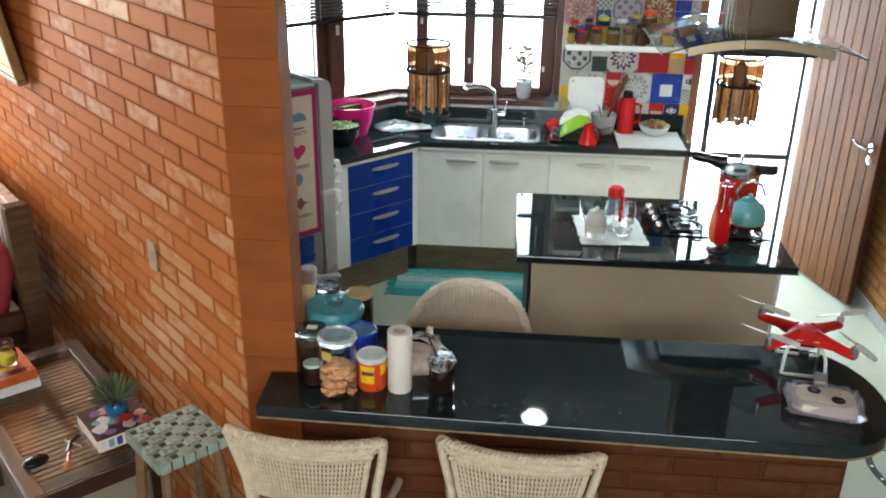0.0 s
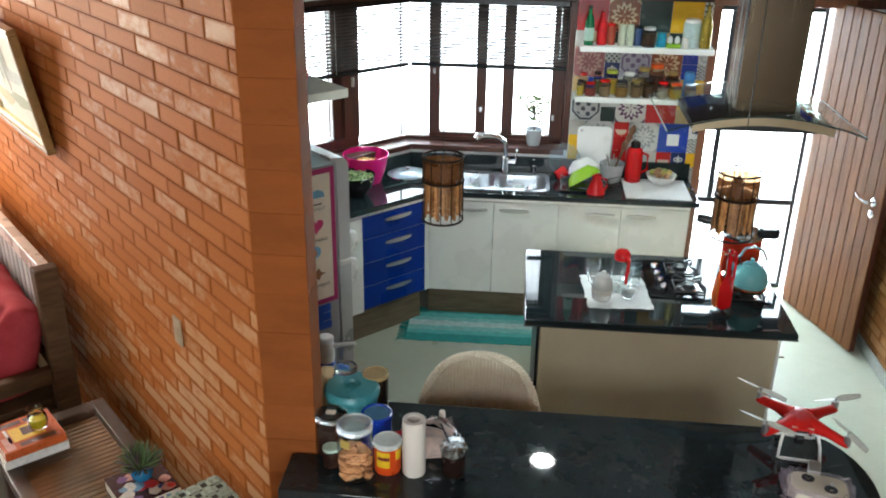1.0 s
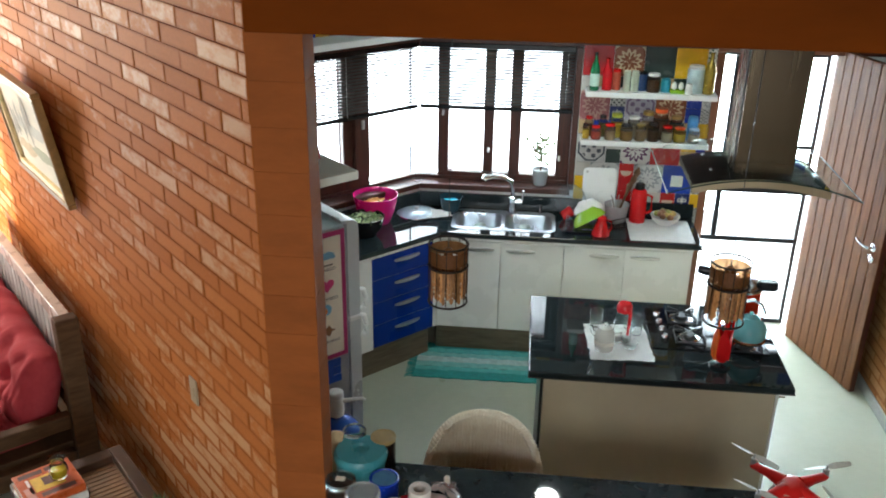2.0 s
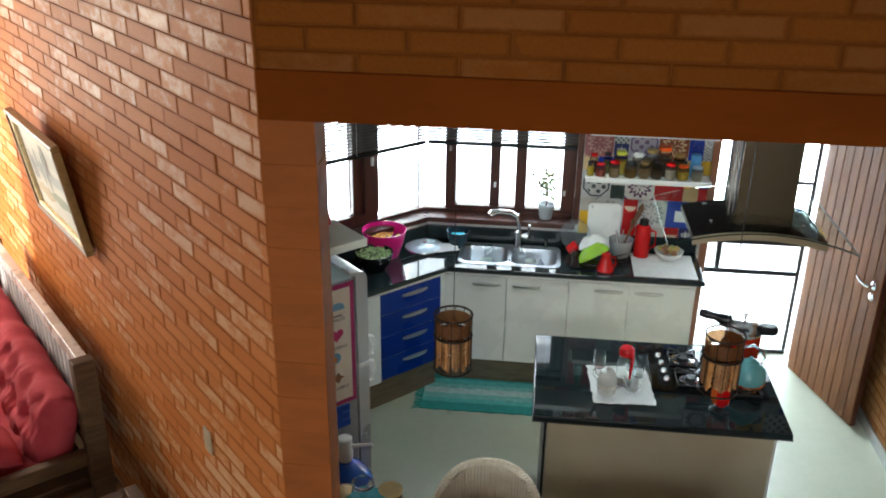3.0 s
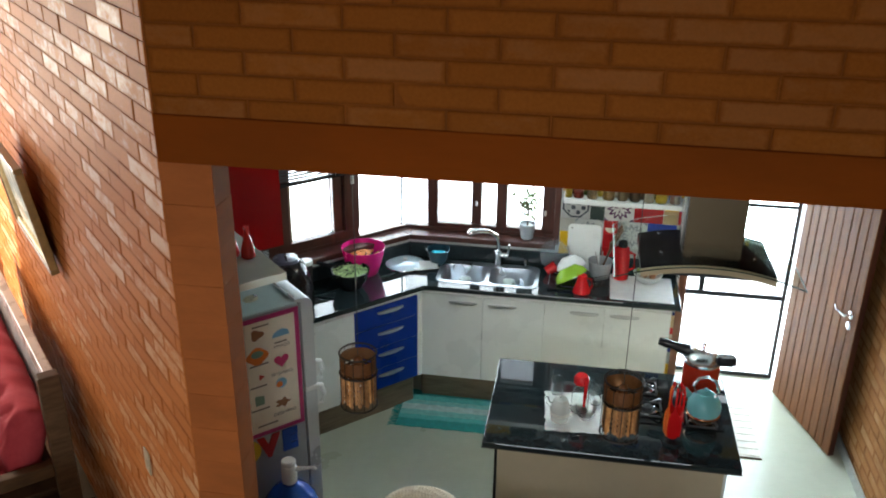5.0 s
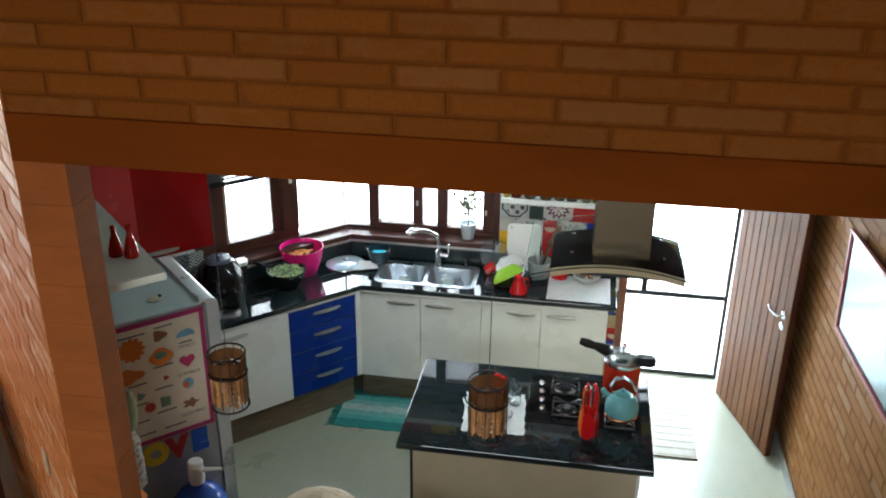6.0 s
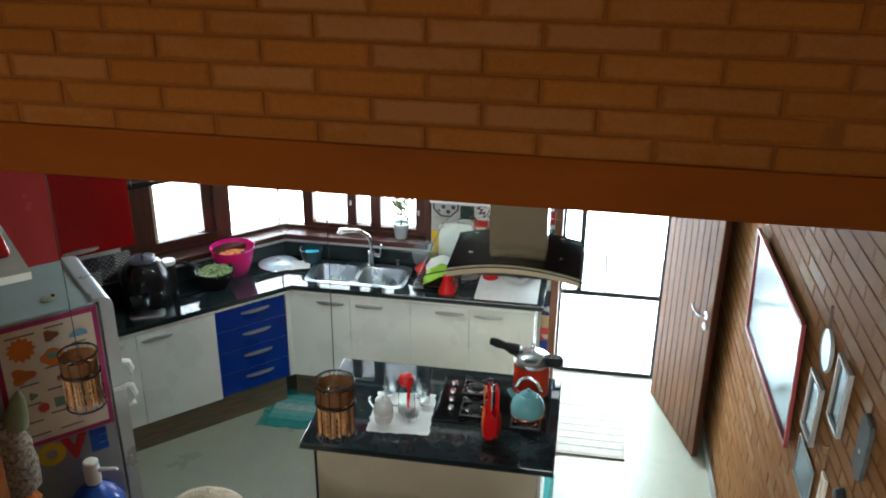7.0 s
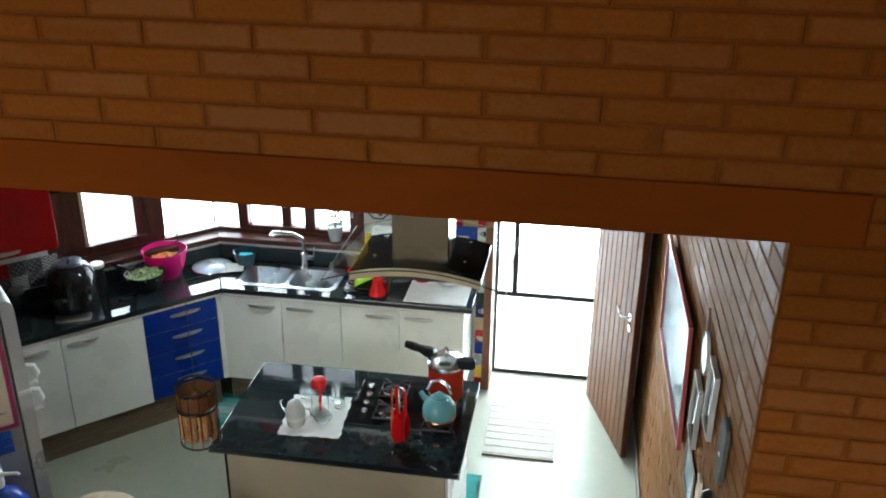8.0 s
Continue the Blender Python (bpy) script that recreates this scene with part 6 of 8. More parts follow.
GR = IT + 0.049
pc = thing("pressure_cooker", pose(1.268, 4.215, GR) @ Matrix.Diagonal((1.04, 1.04, 1.2, 1)), "red pressure cooker with a steel lid on the hob", "pressure cooker")
COOKER_RED = mat("enamel_orange_red", (0.5, 0.03, 0.012), 0.2, var=0.08)
part("pot", lathe([(0.082, 0), (0.088, 0.004), (0.09, 0.15), (0.093, 0.153)], n=32), COOKER_RED, pc)
part("lid", lathe([(0.094, 0.153), (0.096, 0.165), (0.09, 0.175), (0.07, 0.19), (0.03, 0.2), (0.012, 0.202)], n=32), mat("steel_lid", (0.78, 0.79, 0.79), 0.25, 1.0, var=0.04), pc, "polished steel lid")
part("valve", lathe([(0.007, 0.2), (0.007, 0.215), (0.012, 0.218), (0.012, 0.232), (0.008, 0.238)], n=12), CHROME, pc)
part("long_handle", tube([(-0.06, 0.02, 0.19), (-0.1, 0.03, 0.188), (-0.14, 0.04, 0.196), (-0.18, 0.05, 0.2), (-0.215, 0.06, 0.203)], 0.021, 10, taper=[1.2, 1.3, 0.85, 1.0, 0.8]), BLACK_PLASTIC, pc, "black long handle")
part("lid_handle", loft([rrect(0.105, -0.042, z, w, 0.045, 0.018) for z, w in ((0.165, 0.08), (0.17, 0.1), (0.195, 0.1), (0.205, 0.08))]), BLACK_PLASTIC, pc, "black short handle", m=pose(0, 0, 0, 0, 0, 0))
kt = thing("kettle", pose(1.27, 3.99, GR), "pale turquoise kettle with a copper base", "kettle")
TURQ = mat("enamel_turquoise", (0.16, 0.42, 0.44), 0.18, var=0.06)
part("body", lathe([(0.079, 0.022), (0.084, 0.035), (0.084, 0.06), (0.077, 0.088), (0.06, 0.112), (0.042, 0.124), (0.034, 0.127)], n=32), TURQ, kt)
part("base_ring", lathe([(0.072, 0), (0.08, 0.004), (0.084, 0.016), (0.079, 0.024)], n=32), mat("copper", (0.75, 0.4, 0.22), 0.2, 1.0), kt, "copper base")
part("lid", lathe([(0.036, 0.126), (0.036, 0.132), (0.018, 0.14), (0.006, 0.143), (0.01, 0.155), (0.004, 0.16)], n=24), TURQ, kt)
part("spout", tube([(-0.055, 0.02, 0.08), (-0.085, 0.03, 0.105), (-0.1, 0.035, 0.125)], 0.016, 12, taper=[1.2, 0.9, 0.8]), TURQ, kt)
part("handle", tube([(-0.045, 0.01, 0.118), (-0.062, 0.012, 0.16), (-0.04, 0.01, 0.205), (0.0, 0, 0.222), (0.04, -0.01, 0.205), (0.062, -0.012, 0.16), (0.045, -0.01, 0.118)], 0.0075, 10), CHROME, kt, "chrome bail handle")
ut = thing("utensil_stand", pose(1.108, 3.8, IT) @ Matrix.Diagonal((1, 1, 1.16, 1)), "chrome stand holding red and orange silicone utensils", "utensil stand")
part("base", lathe([(0.05, 0), (0.052, 0.004), (0.045, 0.012), (0.008, 0.016)], n=24), BLACK_PLASTIC, ut)
part("rod", tube([(0, 0, 0.014), (0, 0, 0.285)], 0.005, 8), CHROME, ut)
part("crown", tube([(0.03 * math.cos(a), 0.03 * math.sin(a), 0.27) for a in [2 * math.pi * i / 16 for i in range(17)]], 0.003, 6, cap=False), CHROME, ut)
ORANGE_S = mat("silicone_orange", (0.75, 0.12, 0.01), 0.35)
for i, (a, material) in enumerate(((-0.3, RED_PLASTIC), (0.9, RED_PLASTIC), (2.2, RED_PLASTIC), (3.4, ORANGE_S), (4.6, RED_PLASTIC))):
    r = 0.034
    px, py = r * math.cos(a), r * math.sin(a)
    u = part("utensil", tube([(px * 0.8, py * 0.8, 0.278), (px, py, 0.25), (px, py, 0.16)], 0.006, 8), material, ut)
    part("blade", loft([[(px + w * math.cos(a + 1.57 + t) * 1.0, py + w * math.sin(a + 1.57 + t), z) for t in (0, 0.25, 2.9, 3.14, 3.4, 6.0)] for z, w in ((0.17, 0.008), (0.14, 0.024), (0.08, 0.03), (0.045, 0.022), (0.035, 0.008))]), material, u)

crumpled("tea_towel", 0.31, 0.36, 0.0015, 6, COTTON, "white tea towel spread on the island", "towel", pose(0.637, 3.965, IT, 0, 0, 4), 0.006, 18, 0.002)
TW = IT + 0.008
tp = thing("teapot", pose(0.56, 3.875, TW), "frosted glass teapot with a printed flower", "teapot")
FROST = mat("glass_frosted", (0.68, 0.67, 0.62), 0.2, trans=0.4, var=0.08)
part("body", lathe([(0.04, 0), (0.044, 0.004), (0.05, 0.05), (0.048, 0.09), (0.038, 0.115), (0.035, 0.118)], n=24), FROST, tp).visible_shadow = False
part("lid", lathe([(0.037, 0.118), (0.034, 0.126), (0.012, 0.132), (0.006, 0.136), (0.011, 0.145), (0.004, 0.15)], n=20), FROST, tp)
part("spout", tube([(-0.04, 0, 0.075), (-0.062, 0.0, 0.1), (-0.07, 0.0, 0.13)], 0.011, 10, taper=[1.2, 0.9, 0.8]), GLASS_THIN, tp)
part("handle", tube([(0.04, 0, 0.1), (0.075, 0, 0.1), (0.082, 0, 0.06), (0.048, 0, 0.03)], 0.006, 8), GLASS_THIN, tp)
part("print", lathe([(0.0503, 0.04), (0.0503, 0.06)], n=24, cap0=False, cap1=False), tint("print_grey", (0.45, 0.42, 0.36)), tp, "faded printed band")
jg = thing("glass_jug", pose(0.655, 3.985, TW), "clear glass jug of water with a red lid", "jug")
part("body", lathe([(0.042, 0), (0.045, 0.003), (0.045, 0.1), (0.034, 0.15), (0.036, 0.165), (0.034, 0.165), (0.032, 0.15), (0.042, 0.1), (0.042, 0.006)], n=24), GLASS_THIN, jg)
part("lid", lathe([(0.036, 0.164), (0.039, 0.168), (0.039, 0.195), (0.03, 0.208), (0.01, 0.212)], n=20), RED_PLASTIC, jg, "red plastic lid")
part("handle", tube([(0.02, -0.03, 0.19), (0.025, -0.055, 0.18), (0.022, -0.062, 0.12), (0.02, -0.058, 0.06)], 0.009, 10, taper=[1.2, 1.1, 1, 0.8]), RED_PLASTIC, jg, "red handle")
for x, y, r, h in ((0.535, 4.125, 0.034, 0.09), (0.705, 4.12, 0.03, 0.1), (0.735, 4.06, 0.03, 0.1)):
    tumbler(x, y, TW, r, h, "clear glass tumbler on the tea towel", "glasses on the island")
ash = solid("glass_dish", bowl_mesh(0.045, 0.03, 0.6), GLASS_THIN, "small clear glass dish on the tea towel", "dish", "thing", m=pose(0.69, 3.915, TW))
ash["kind"] = ""

# ---- on the bar ----
BZ = BAR_Z
CRACK = mat("crackers", (0.46, 0.19, 0.07), 0.7, var=0.25, scale=40, pieces=0.15, other=(0.6, 0.3, 0.13))


JAR_GLASS = glass_material("glass_jar", (0.97, 0.98, 1.0), 0.03, 1.42)


def bar_jar(x, y, r, h, label, fill, lid, level):
    t = thing("storage_jar", pose(x, y, BZ), label, "jar", "jars on the bar")
    part("glass", lathe([(r * 0.92, 0), (r, 0.006), (r, h * 0.86), (r * 0.95, h * 0.9), (r * 0.93, h * 0.9), (r * 0.96, h * 0.85), (r * 0.96, 0.008)], n=28), JAR_GLASS, t).visible_shadow = False
    part("lid", lathe([(r * 0.98, h * 0.89), (r * 1.03, h * 0.9), (r * 1.03, h * 0.97), (r * 0.9, h), (r * 0.6, h * 0.985)], n=28), lid, t).visible_shadow = False
    if fill is not None:
        part("filling", lathe([(r * 0.9, 0.006), (r * 0.97, 0.012), (r * 0.97, h * level), (r * 0.6, h * level * 1.06)], n=28), fill, t)
    return t


cj = bar_jar(-0.34, 2.29, 0.057, 0.2, "tall clear jar half full of crackers with a silvery lid", None, mat("lid_clear_plastic", (0.86, 0.92, 0.95), 0.1, trans=0.85, var=0.05), 0)
bm = bmesh.new()
for k in range(3):
    merge(bm, heap(12 + k, 0.041, 0.014 + 0.026 * k, 26, 0.019, 0.6, 1.1))
tagged(part("filling", bm, CRACK, cj, "reddish beige crackers"), kind="stuff")
part("label", loft([[(0.0575 * math.sin(a), -0.0575 * math.cos(a), z) for a in [-0.7 + i * 0.12 for i in range(6)]] for z in (0.135, 0.165)], False, False, False), tint("label_ochre", (0.5, 0.36, 0.1), 0.5), cj, "faded yellow label")
COFFEE = mat("coffee_dark", (0.022, 0.008, 0.005), 0.8, spec=0.1, var=0.3, scale=60)
bj = bar_jar(-0.44, 2.405, 0.052, 0.15, "wide jar of dark coffee beans with a clear lid", COFFEE, GLASS_THIN, 0.72)
part("sticker", box(-0.016, 0.016, -0.012, 0.012, 0.1515, 0.1525), PAPER, bj, "white sticker")
bar_jar(-0.425, 2.325, 0.028, 0.075, "small jar of dark jam with a mint lid", COFFEE, tint("lid_mint", (0.5, 0.65, 0.55)), 0.8)
tin = thing("milk_tin", pose(-0.243, 2.335, BZ), "yellow and red food tin with a pale plastic lid", "tin")
TIN_Y, TIN_R = tint("tin_yellow", (0.8, 0.5, 0.02), 0.3), tint("tin_red", (0.65, 0.07, 0.01), 0.3)
part("body", lathe([(0.043, 0), (0.044, 0.003), (0.044, 0.098), (0.042, 0.1)], n=28), TIN_R, tin)
part("band", loft([[(0.0448 * math.sin(a), -0.0448 * math.cos(a), z) for a in [-0.75 + i * 0.15 for i in range(8)]] for z in (0.03, 0.088)], False, False, False), TIN_Y, tin, "yellow printed panel")
part("band", loft([[(0.0449 * math.sin(a), -0.0449 * math.cos(a), z) for a in [0.75 + i * 0.1 for i in range(7)]] for z in (0.055, 0.09)], False, False, False), TIN_Y, tin)
part("lettering", loft([[(0.0456 * math.sin(a), -0.0456 * math.cos(a), z) for a in [-0.62 + i * 0.15 for i in range(7)]] for z in (0.058, 0.07)], False, False, False), tint("ink_maroon", (0.2, 0.02, 0.02)), tin)
part("lid", lathe([(0.046, 0.096), (0.047, 0.1), (0.047, 0.108), (0.043, 0.112), (0.04, 0.109)], n=28), tint("lid_grey_white", (0.6, 0.62, 0.6), 0.35), tin, "pale plastic lid")
roll = thing("paper_towel", pose(-0.156, 2.325, BZ), "white roll of paper towel standing on end", "paper towel")
part("roll", lathe([(0.036, 0), (0.0375, 0.003), (0.0375, 0.198), (0.036, 0.202), (0.021, 0.202), (0.02, 0.185)], n=32, cap1=False), mat("paper_cream", (0.74, 0.67, 0.61), 0.9, var=0.05, bump=0.25, bscale=160), roll)
part("core", lathe([(0.0205, 0.195), (0.019, 0.19), (0.019, 0.01)], n=20, cap0=False, cap1=False), mat("cardboard", (0.62, 0.56, 0.5), 0.8), roll)
fj = thing("foil_jar", pose(-0.03, 2.337, BZ), "dark jar covered with crumpled foil, a spoon in it", "jar", "jars on the bar")
part("glass", lathe([(0.036, 0), (0.039, 0.004), (0.039, 0.085), (0.034, 0.1)], n=24), mat("glass_dark_contents", (0.02, 0.01, 0.008), 0.08), fj)
bm = lathe([(0.042, 0.08), (0.043, 0.095), (0.042, 0.108), (0.03, 0.114), (0.012, 0.112)], n=36)
for v in bm.verts:
    k = 0.006 * noise.noise(v.co * 90)
    v.co += Vector((v.co.x * 3 * k * 8, v.co.y * 3 * k * 8, k * 1.3))
part("foil", bm, mat("foil", (0.5, 0.5, 0.5), 0.16, 1.0, bump=0.6, bscale=120), fj, "crumpled foil cover", smooth=False)
part("spoon", tube([(-0.01, 0.0, 0.1), (-0.03, 0.012, 0.14), (-0.045, 0.02, 0.17)], 0.0035, 6), tint("spoon_black", (0.02, 0.02, 0.02), 0.7), fj, "black spoon handle")
TEAL = mat("plastic_teal", (0.05, 0.24, 0.27), 0.28, var=0.06)
tl = thing("food_container", pose(-0.405, 2.585, BZ), "round teal plastic food container with a knob lid", "container")
part("tub", lathe([(0.08, 0), (0.084, 0.004), (0.09, 0.112)], n=32), TEAL, tl)
part("lid", lathe([(0.093, 0.108), (0.097, 0.115), (0.097, 0.132), (0.088, 0.145), (0.032, 0.15), (0.026, 0.138), (0.012, 0.138)], n=36), TEAL, tl, "teal lid with a recessed knob")
bt = thing("blue_tub", pose(-0.3, 2.475, BZ), "royal blue plastic tub with a paler lid inset", "tub")
part("tub", lathe([(0.048, 0), (0.05, 0.003), (0.051, 0.1)], n=28), tint("plastic_royal_blue", (0.008, 0.04, 0.36), 0.25), bt)
part("lid", lathe([(0.053, 0.098), (0.0535, 0.102), (0.053, 0.114), (0.047, 0.116), (0.044, 0.111)], n=28), tint("plastic_royal_blue", (0.008, 0.04, 0.36), 0.25), bt)
part("inset", lathe([(0.0435, 0.1085), (0.043, 0.112)], n=28), tint("lid_blue_pale", (0.05, 0.16, 0.3), 0.35), bt, "paler lid inset")
tc = thing("tall_can", pose(-0.335, 2.665, BZ), "tall black can with a gold lid", "can")
part("body", lathe([(0.043, 0), (0.045, 0.003), (0.045, 0.14)], n=28), tint("can_black_brown", (0.025, 0.015, 0.01), 0.2), tc)
part("lid", lathe([(0.046, 0.138), (0.047, 0.142), (0.047, 0.15), (0.043, 0.152), (0.04, 0.148)], n=28), tint("lid_tan_metal", (0.36, 0.25, 0.1), 0.5), tc, "dull gold lid")
lb = thing("serving_board", pose(-0.532, 2.605, BZ), "pale wooden board leaning against the pillar side", "board")
part("board", slab([(p[0], p[1]) for p in rrect(0, 0.095, 0, 0.05, 0.19, 0.014)], -0.005, 0.005, (), 0.002), mat("board_pale_wood", (0.5, 0.36, 0.2), 0.55, var=0.15, scale=20), lb, m=pose(0, 0, 0.006, 90, 12, 20))
bar_jar(-0.444, 2.672, 0.042, 0.168, "short clear jar with a clear lid", None, GLASS_THIN, 0)
pbag = thing("bread_bag", pose(-0.12, 2.445, BZ), "crinkled clear plastic bag of sliced bread", "bread bag")
part("bread", loft([rrect(0, 0, z, w, d, 0.025) for z, w, d in ((0.004, 0.13, 0.1), (0.03, 0.15, 0.11), (0.06, 0.14, 0.1), (0.075, 0.1, 0.07))]), mat("bread_brown", (0.68, 0.5, 0.42), 0.8, var=0.2, scale=30), pbag, m=pose(0, 0, 0, 0, 0, 15))
bm = loft([rrect(0, 0, z, w, d, 0.03, 9) for z, w, d in ((0.001, 0.17, 0.13), (0.035, 0.2, 0.145), (0.07, 0.19, 0.13), (0.1, 0.12, 0.08), (0.12, 0.04, 0.04))])
for v in bm.verts:
    v.co += Vector((1, 1, 0.6)) * 0.018 * noise.noise(v.co * 38)
part("bag", bm, glass_material("plastic_film", (0.95, 0.95, 0.97), 0.22, 1.3), pbag, "crinkled clear plastic", m=pose(0, 0, 0, 0, 0, 15))
part("label", box(-0.095, -0.05, -0.025, 0.02, 0.088, 0.09, 0.0008), RED_PLASTIC, pbag, "red printed label", m=pose(0, 0, 0, 8, -18, 0))
dp = thing("dropper_bottle", pose(-0.082, 2.5, BZ), "slim sauce bottle with a cream cap", "bottle")
part("bottle", lathe([(0.016, 0), (0.018, 0.003), (0.018, 0.07), (0.009, 0.09)], n=16), tint("sauce_brown", (0.2, 0.06, 0.03), 0.15), dp)
part("cap", lathe([(0.0105, 0.09), (0.011, 0.092), (0.01, 0.118)], n=14), PAPER, dp)

# drone
DR = pose(1.116, 2.6, BZ, 0, 0, -8) @ Matrix.Diagonal((0.94, 0.98, 1.05, 1))
dr = thing("drone", DR, "red quadcopter drone with white propellers and skids", "drone")
DRED = mat("plastic_drone_red", (0.62, 0.015, 0.012), 0.3, var=0.05)
part("shell", loft([rrect(0, 0, z, w, d, r) for z, w, d, r in ((0.085, 0.07, 0.08, 0.025), (0.09, 0.1, 0.12, 0.035), (0.108, 0.11, 0.13, 0.04), (0.124, 0.08, 0.095, 0.035), (0.13, 0.03, 0.04, 0.014))]), DRED, dr, "red body shell")
part("belly", loft([rrect(0, 0, z, w, d, 0.02) for z, w, d in ((0.07, 0.06, 0.08), (0.086, 0.085, 0.1))]), WHITE_PLASTIC, dr)
part("vent", box(-0.022, 0.022, -0.0665, -0.064, 0.094, 0.101, 0.001), BLACK_PLASTIC, dr)
for sx in (-0.026, 0.026):
    part("lamp_window", box(sx - 0.01, sx + 0.01, -0.061, -0.056, 0.107, 0.112, 0.001), tint("print_pale", (0.7, 0.55, 0.45)), dr)
for i, (ax, ay, pa) in enumerate(((-0.13, -0.1, 150), (-0.13, 0.108, 145), (0.13, 0.108, 25), (0.138, -0.1, 115))):
    arm = part("arm", tube([(ax * 0.22, ay * 0.22, 0.106), (ax * 0.6, ay * 0.6, 0.106), (ax * 0.97, ay * 0.97, 0.1), (ax * 1.04, ay * 1.04, 0.1)], 0.018, 10, taper=[1.5, 0.95, 0.85, 0.7]), DRED, dr, "red arm")
    part("motor", lathe([(0.012, 0.096), (0.013, 0.1), (0.012, 0.128), (0.005, 0.132), (0.004, 0.145)], ax, ay, 14), ALU, arm)
    for s in (0, 180):
        a = radians(pa + s)
        bm = bmesh.new()
        ca, sa = math.cos(a), math.sin(a)
        loft([[(ax + ca * q - sa * w, ay + sa * q + ca * w, 0.139 + 0.004), (ax + ca * q + sa * w, ay + sa * q - ca * w, 0.139 - 0.003), (ax + ca * q + sa * w, ay + sa * q - ca * w, 0.1375 - 0.003), (ax + ca * q - sa * w, ay + sa * q + ca * w, 0.1375 + 0.004)] for q, w in ((0.004, 0.005), (0.025, 0.012), (0.06, 0.011), (0.095, 0.007), (0.1, 0.003))], bm=bm)
        part("propeller_blade", bm, tint("blade_ivory", (0.6, 0.6, 0.54), 0.35), arm, "ivory propeller blade")
for y in (-0.085, 0.06):
    part("skid", tube([(-0.055, y * 0.5, 0.085), (-0.066, y * 0.8, 0.05), (-0.07, y, 0.006), (-0.06, y, 0.005), (0.06, y, 0.005), (0.07, y, 0.006), (0.066, y * 0.8, 0.05), (0.055, y * 0.5, 0.085)], 0.0055, 8), WHITE_PLASTIC, dr, "white landing skid")
part("camera_unit", box(-0.016, 0.016, -0.05, -0.02, 0.04, 0.068, 0.006), BLACK_PLASTIC, dr)
# controller in its bag
rc = thing("remote_control", pose(1.117, 2.345, BZ, 0, 0, -13) @ Matrix.Diagonal((0.94, 0.94, 1, 1)), "cream drone remote control in a lilac plastic bag", "remote control")
part("case", loft([rrect(0, 0, z, w, d, 0.03) for z, w, d in ((0.006, 0.17, 0.115), (0.014, 0.19, 0.13), (0.034, 0.185, 0.125), (0.043, 0.165, 0.108))]), mat("plastic_cream", (0.64, 0.57, 0.44), 0.4, var=0.06), rc)
for x, y in ((-0.035, 0.025), (0.035, -0.015)):
    part("stick_well", lathe([(0.022, 0.042), (0.021, 0.0445), (0.006, 0.043)], x, y, 20), BLACK_PLASTIC, rc)
    part("stick", lathe([(0.003, 0.044), (0.003, 0.062), (0.005, 0.064)], x, y, 10), CHROME, rc)
part("screen", box(-0.04, 0.0, 0.045, 0.085, 0.03, 0.05, 0.004), ALU, rc, m=pose(0, 0, 0.01, 25, 0, 0))
bm = loft([rrect(-0.006, 0, z, w, d, 0.03, 16) for z, w, d in ((0.003, 0.2, 0.14), (0.01, 0.225, 0.16), (0.018, 0.222, 0.158), (0.026, 0.214, 0.15), (0.034, 0.206, 0.144), (0.042, 0.198, 0.136), (0.05, 0.178, 0.118))], True, False)
for v in bm.verts:
    k = noise.noise(v.co * 42 + Vector((7, 0, 0))) + 0.6 * noise.noise(v.co * 95)
    v.co += Vector((v.co.x * 0.22, v.co.y * 0.26, 0.01)) * k
    v.co.z = max(v.co.z, 0.001)
FILM = mat("film_lilac", (0.78, 0.7, 0.8), 0.22, trans=0.82, ior=1.12, var=0.15, scale=60, bump=0.5, bscale=70)
part("bag", bm, FILM, rc, "crumpled lilac plastic bag")

# ---- wicker chairs ----


def braid(points, r, bm=None, pitch=0.012):
    pts = [Vector(p) for p in points]
    dense = []
    for a, b in zip(pts, pts[1:]):
        n = max(2, int((b - a).length / (pitch / 2)))
        dense += [tuple(a.lerp(b, i / n)) for i in range(n)]
    dense.append(tuple(pts[-1]))
    return tube(dense, r, 9, bm=bm, taper=[1.08 if i % 2 else 0.92 for i in range(len(dense))])


def plait(points, r, pitch=0.03):
    """Two cane strands twisted round a line of points."""
    pts = [Vector(p) for p in points]
    dense = []
    for a, b in zip(pts, pts[1:]):
        n = max(2, int((b - a).length / (pitch / 7)))
        dense += [a.lerp(b, i / n) for i in range(n)]
    dense.append(pts[-1])
    bm = bmesh.new()
    for k in (0, math.pi):
        run, line, last = 0.0, [], dense[0]
        for i, p in enumerate(dense):
            run += (p - last).length
            last = p
            d = (dense[min(i + 1, len(dense) - 1)] - dense[max(i - 1, 0)]).normalized()
            side = d.cross(Vector((0, 1, 0.3))).normalized()
            nrm = side.cross(d)
            a = 2 * math.pi * run / pitch + k
            line.append(tuple(p + (side * math.cos(a) + nrm * math.sin(a)) * r * 0.5))
        tube(line, r * 0.62, 6, bm=bm)
    return bm


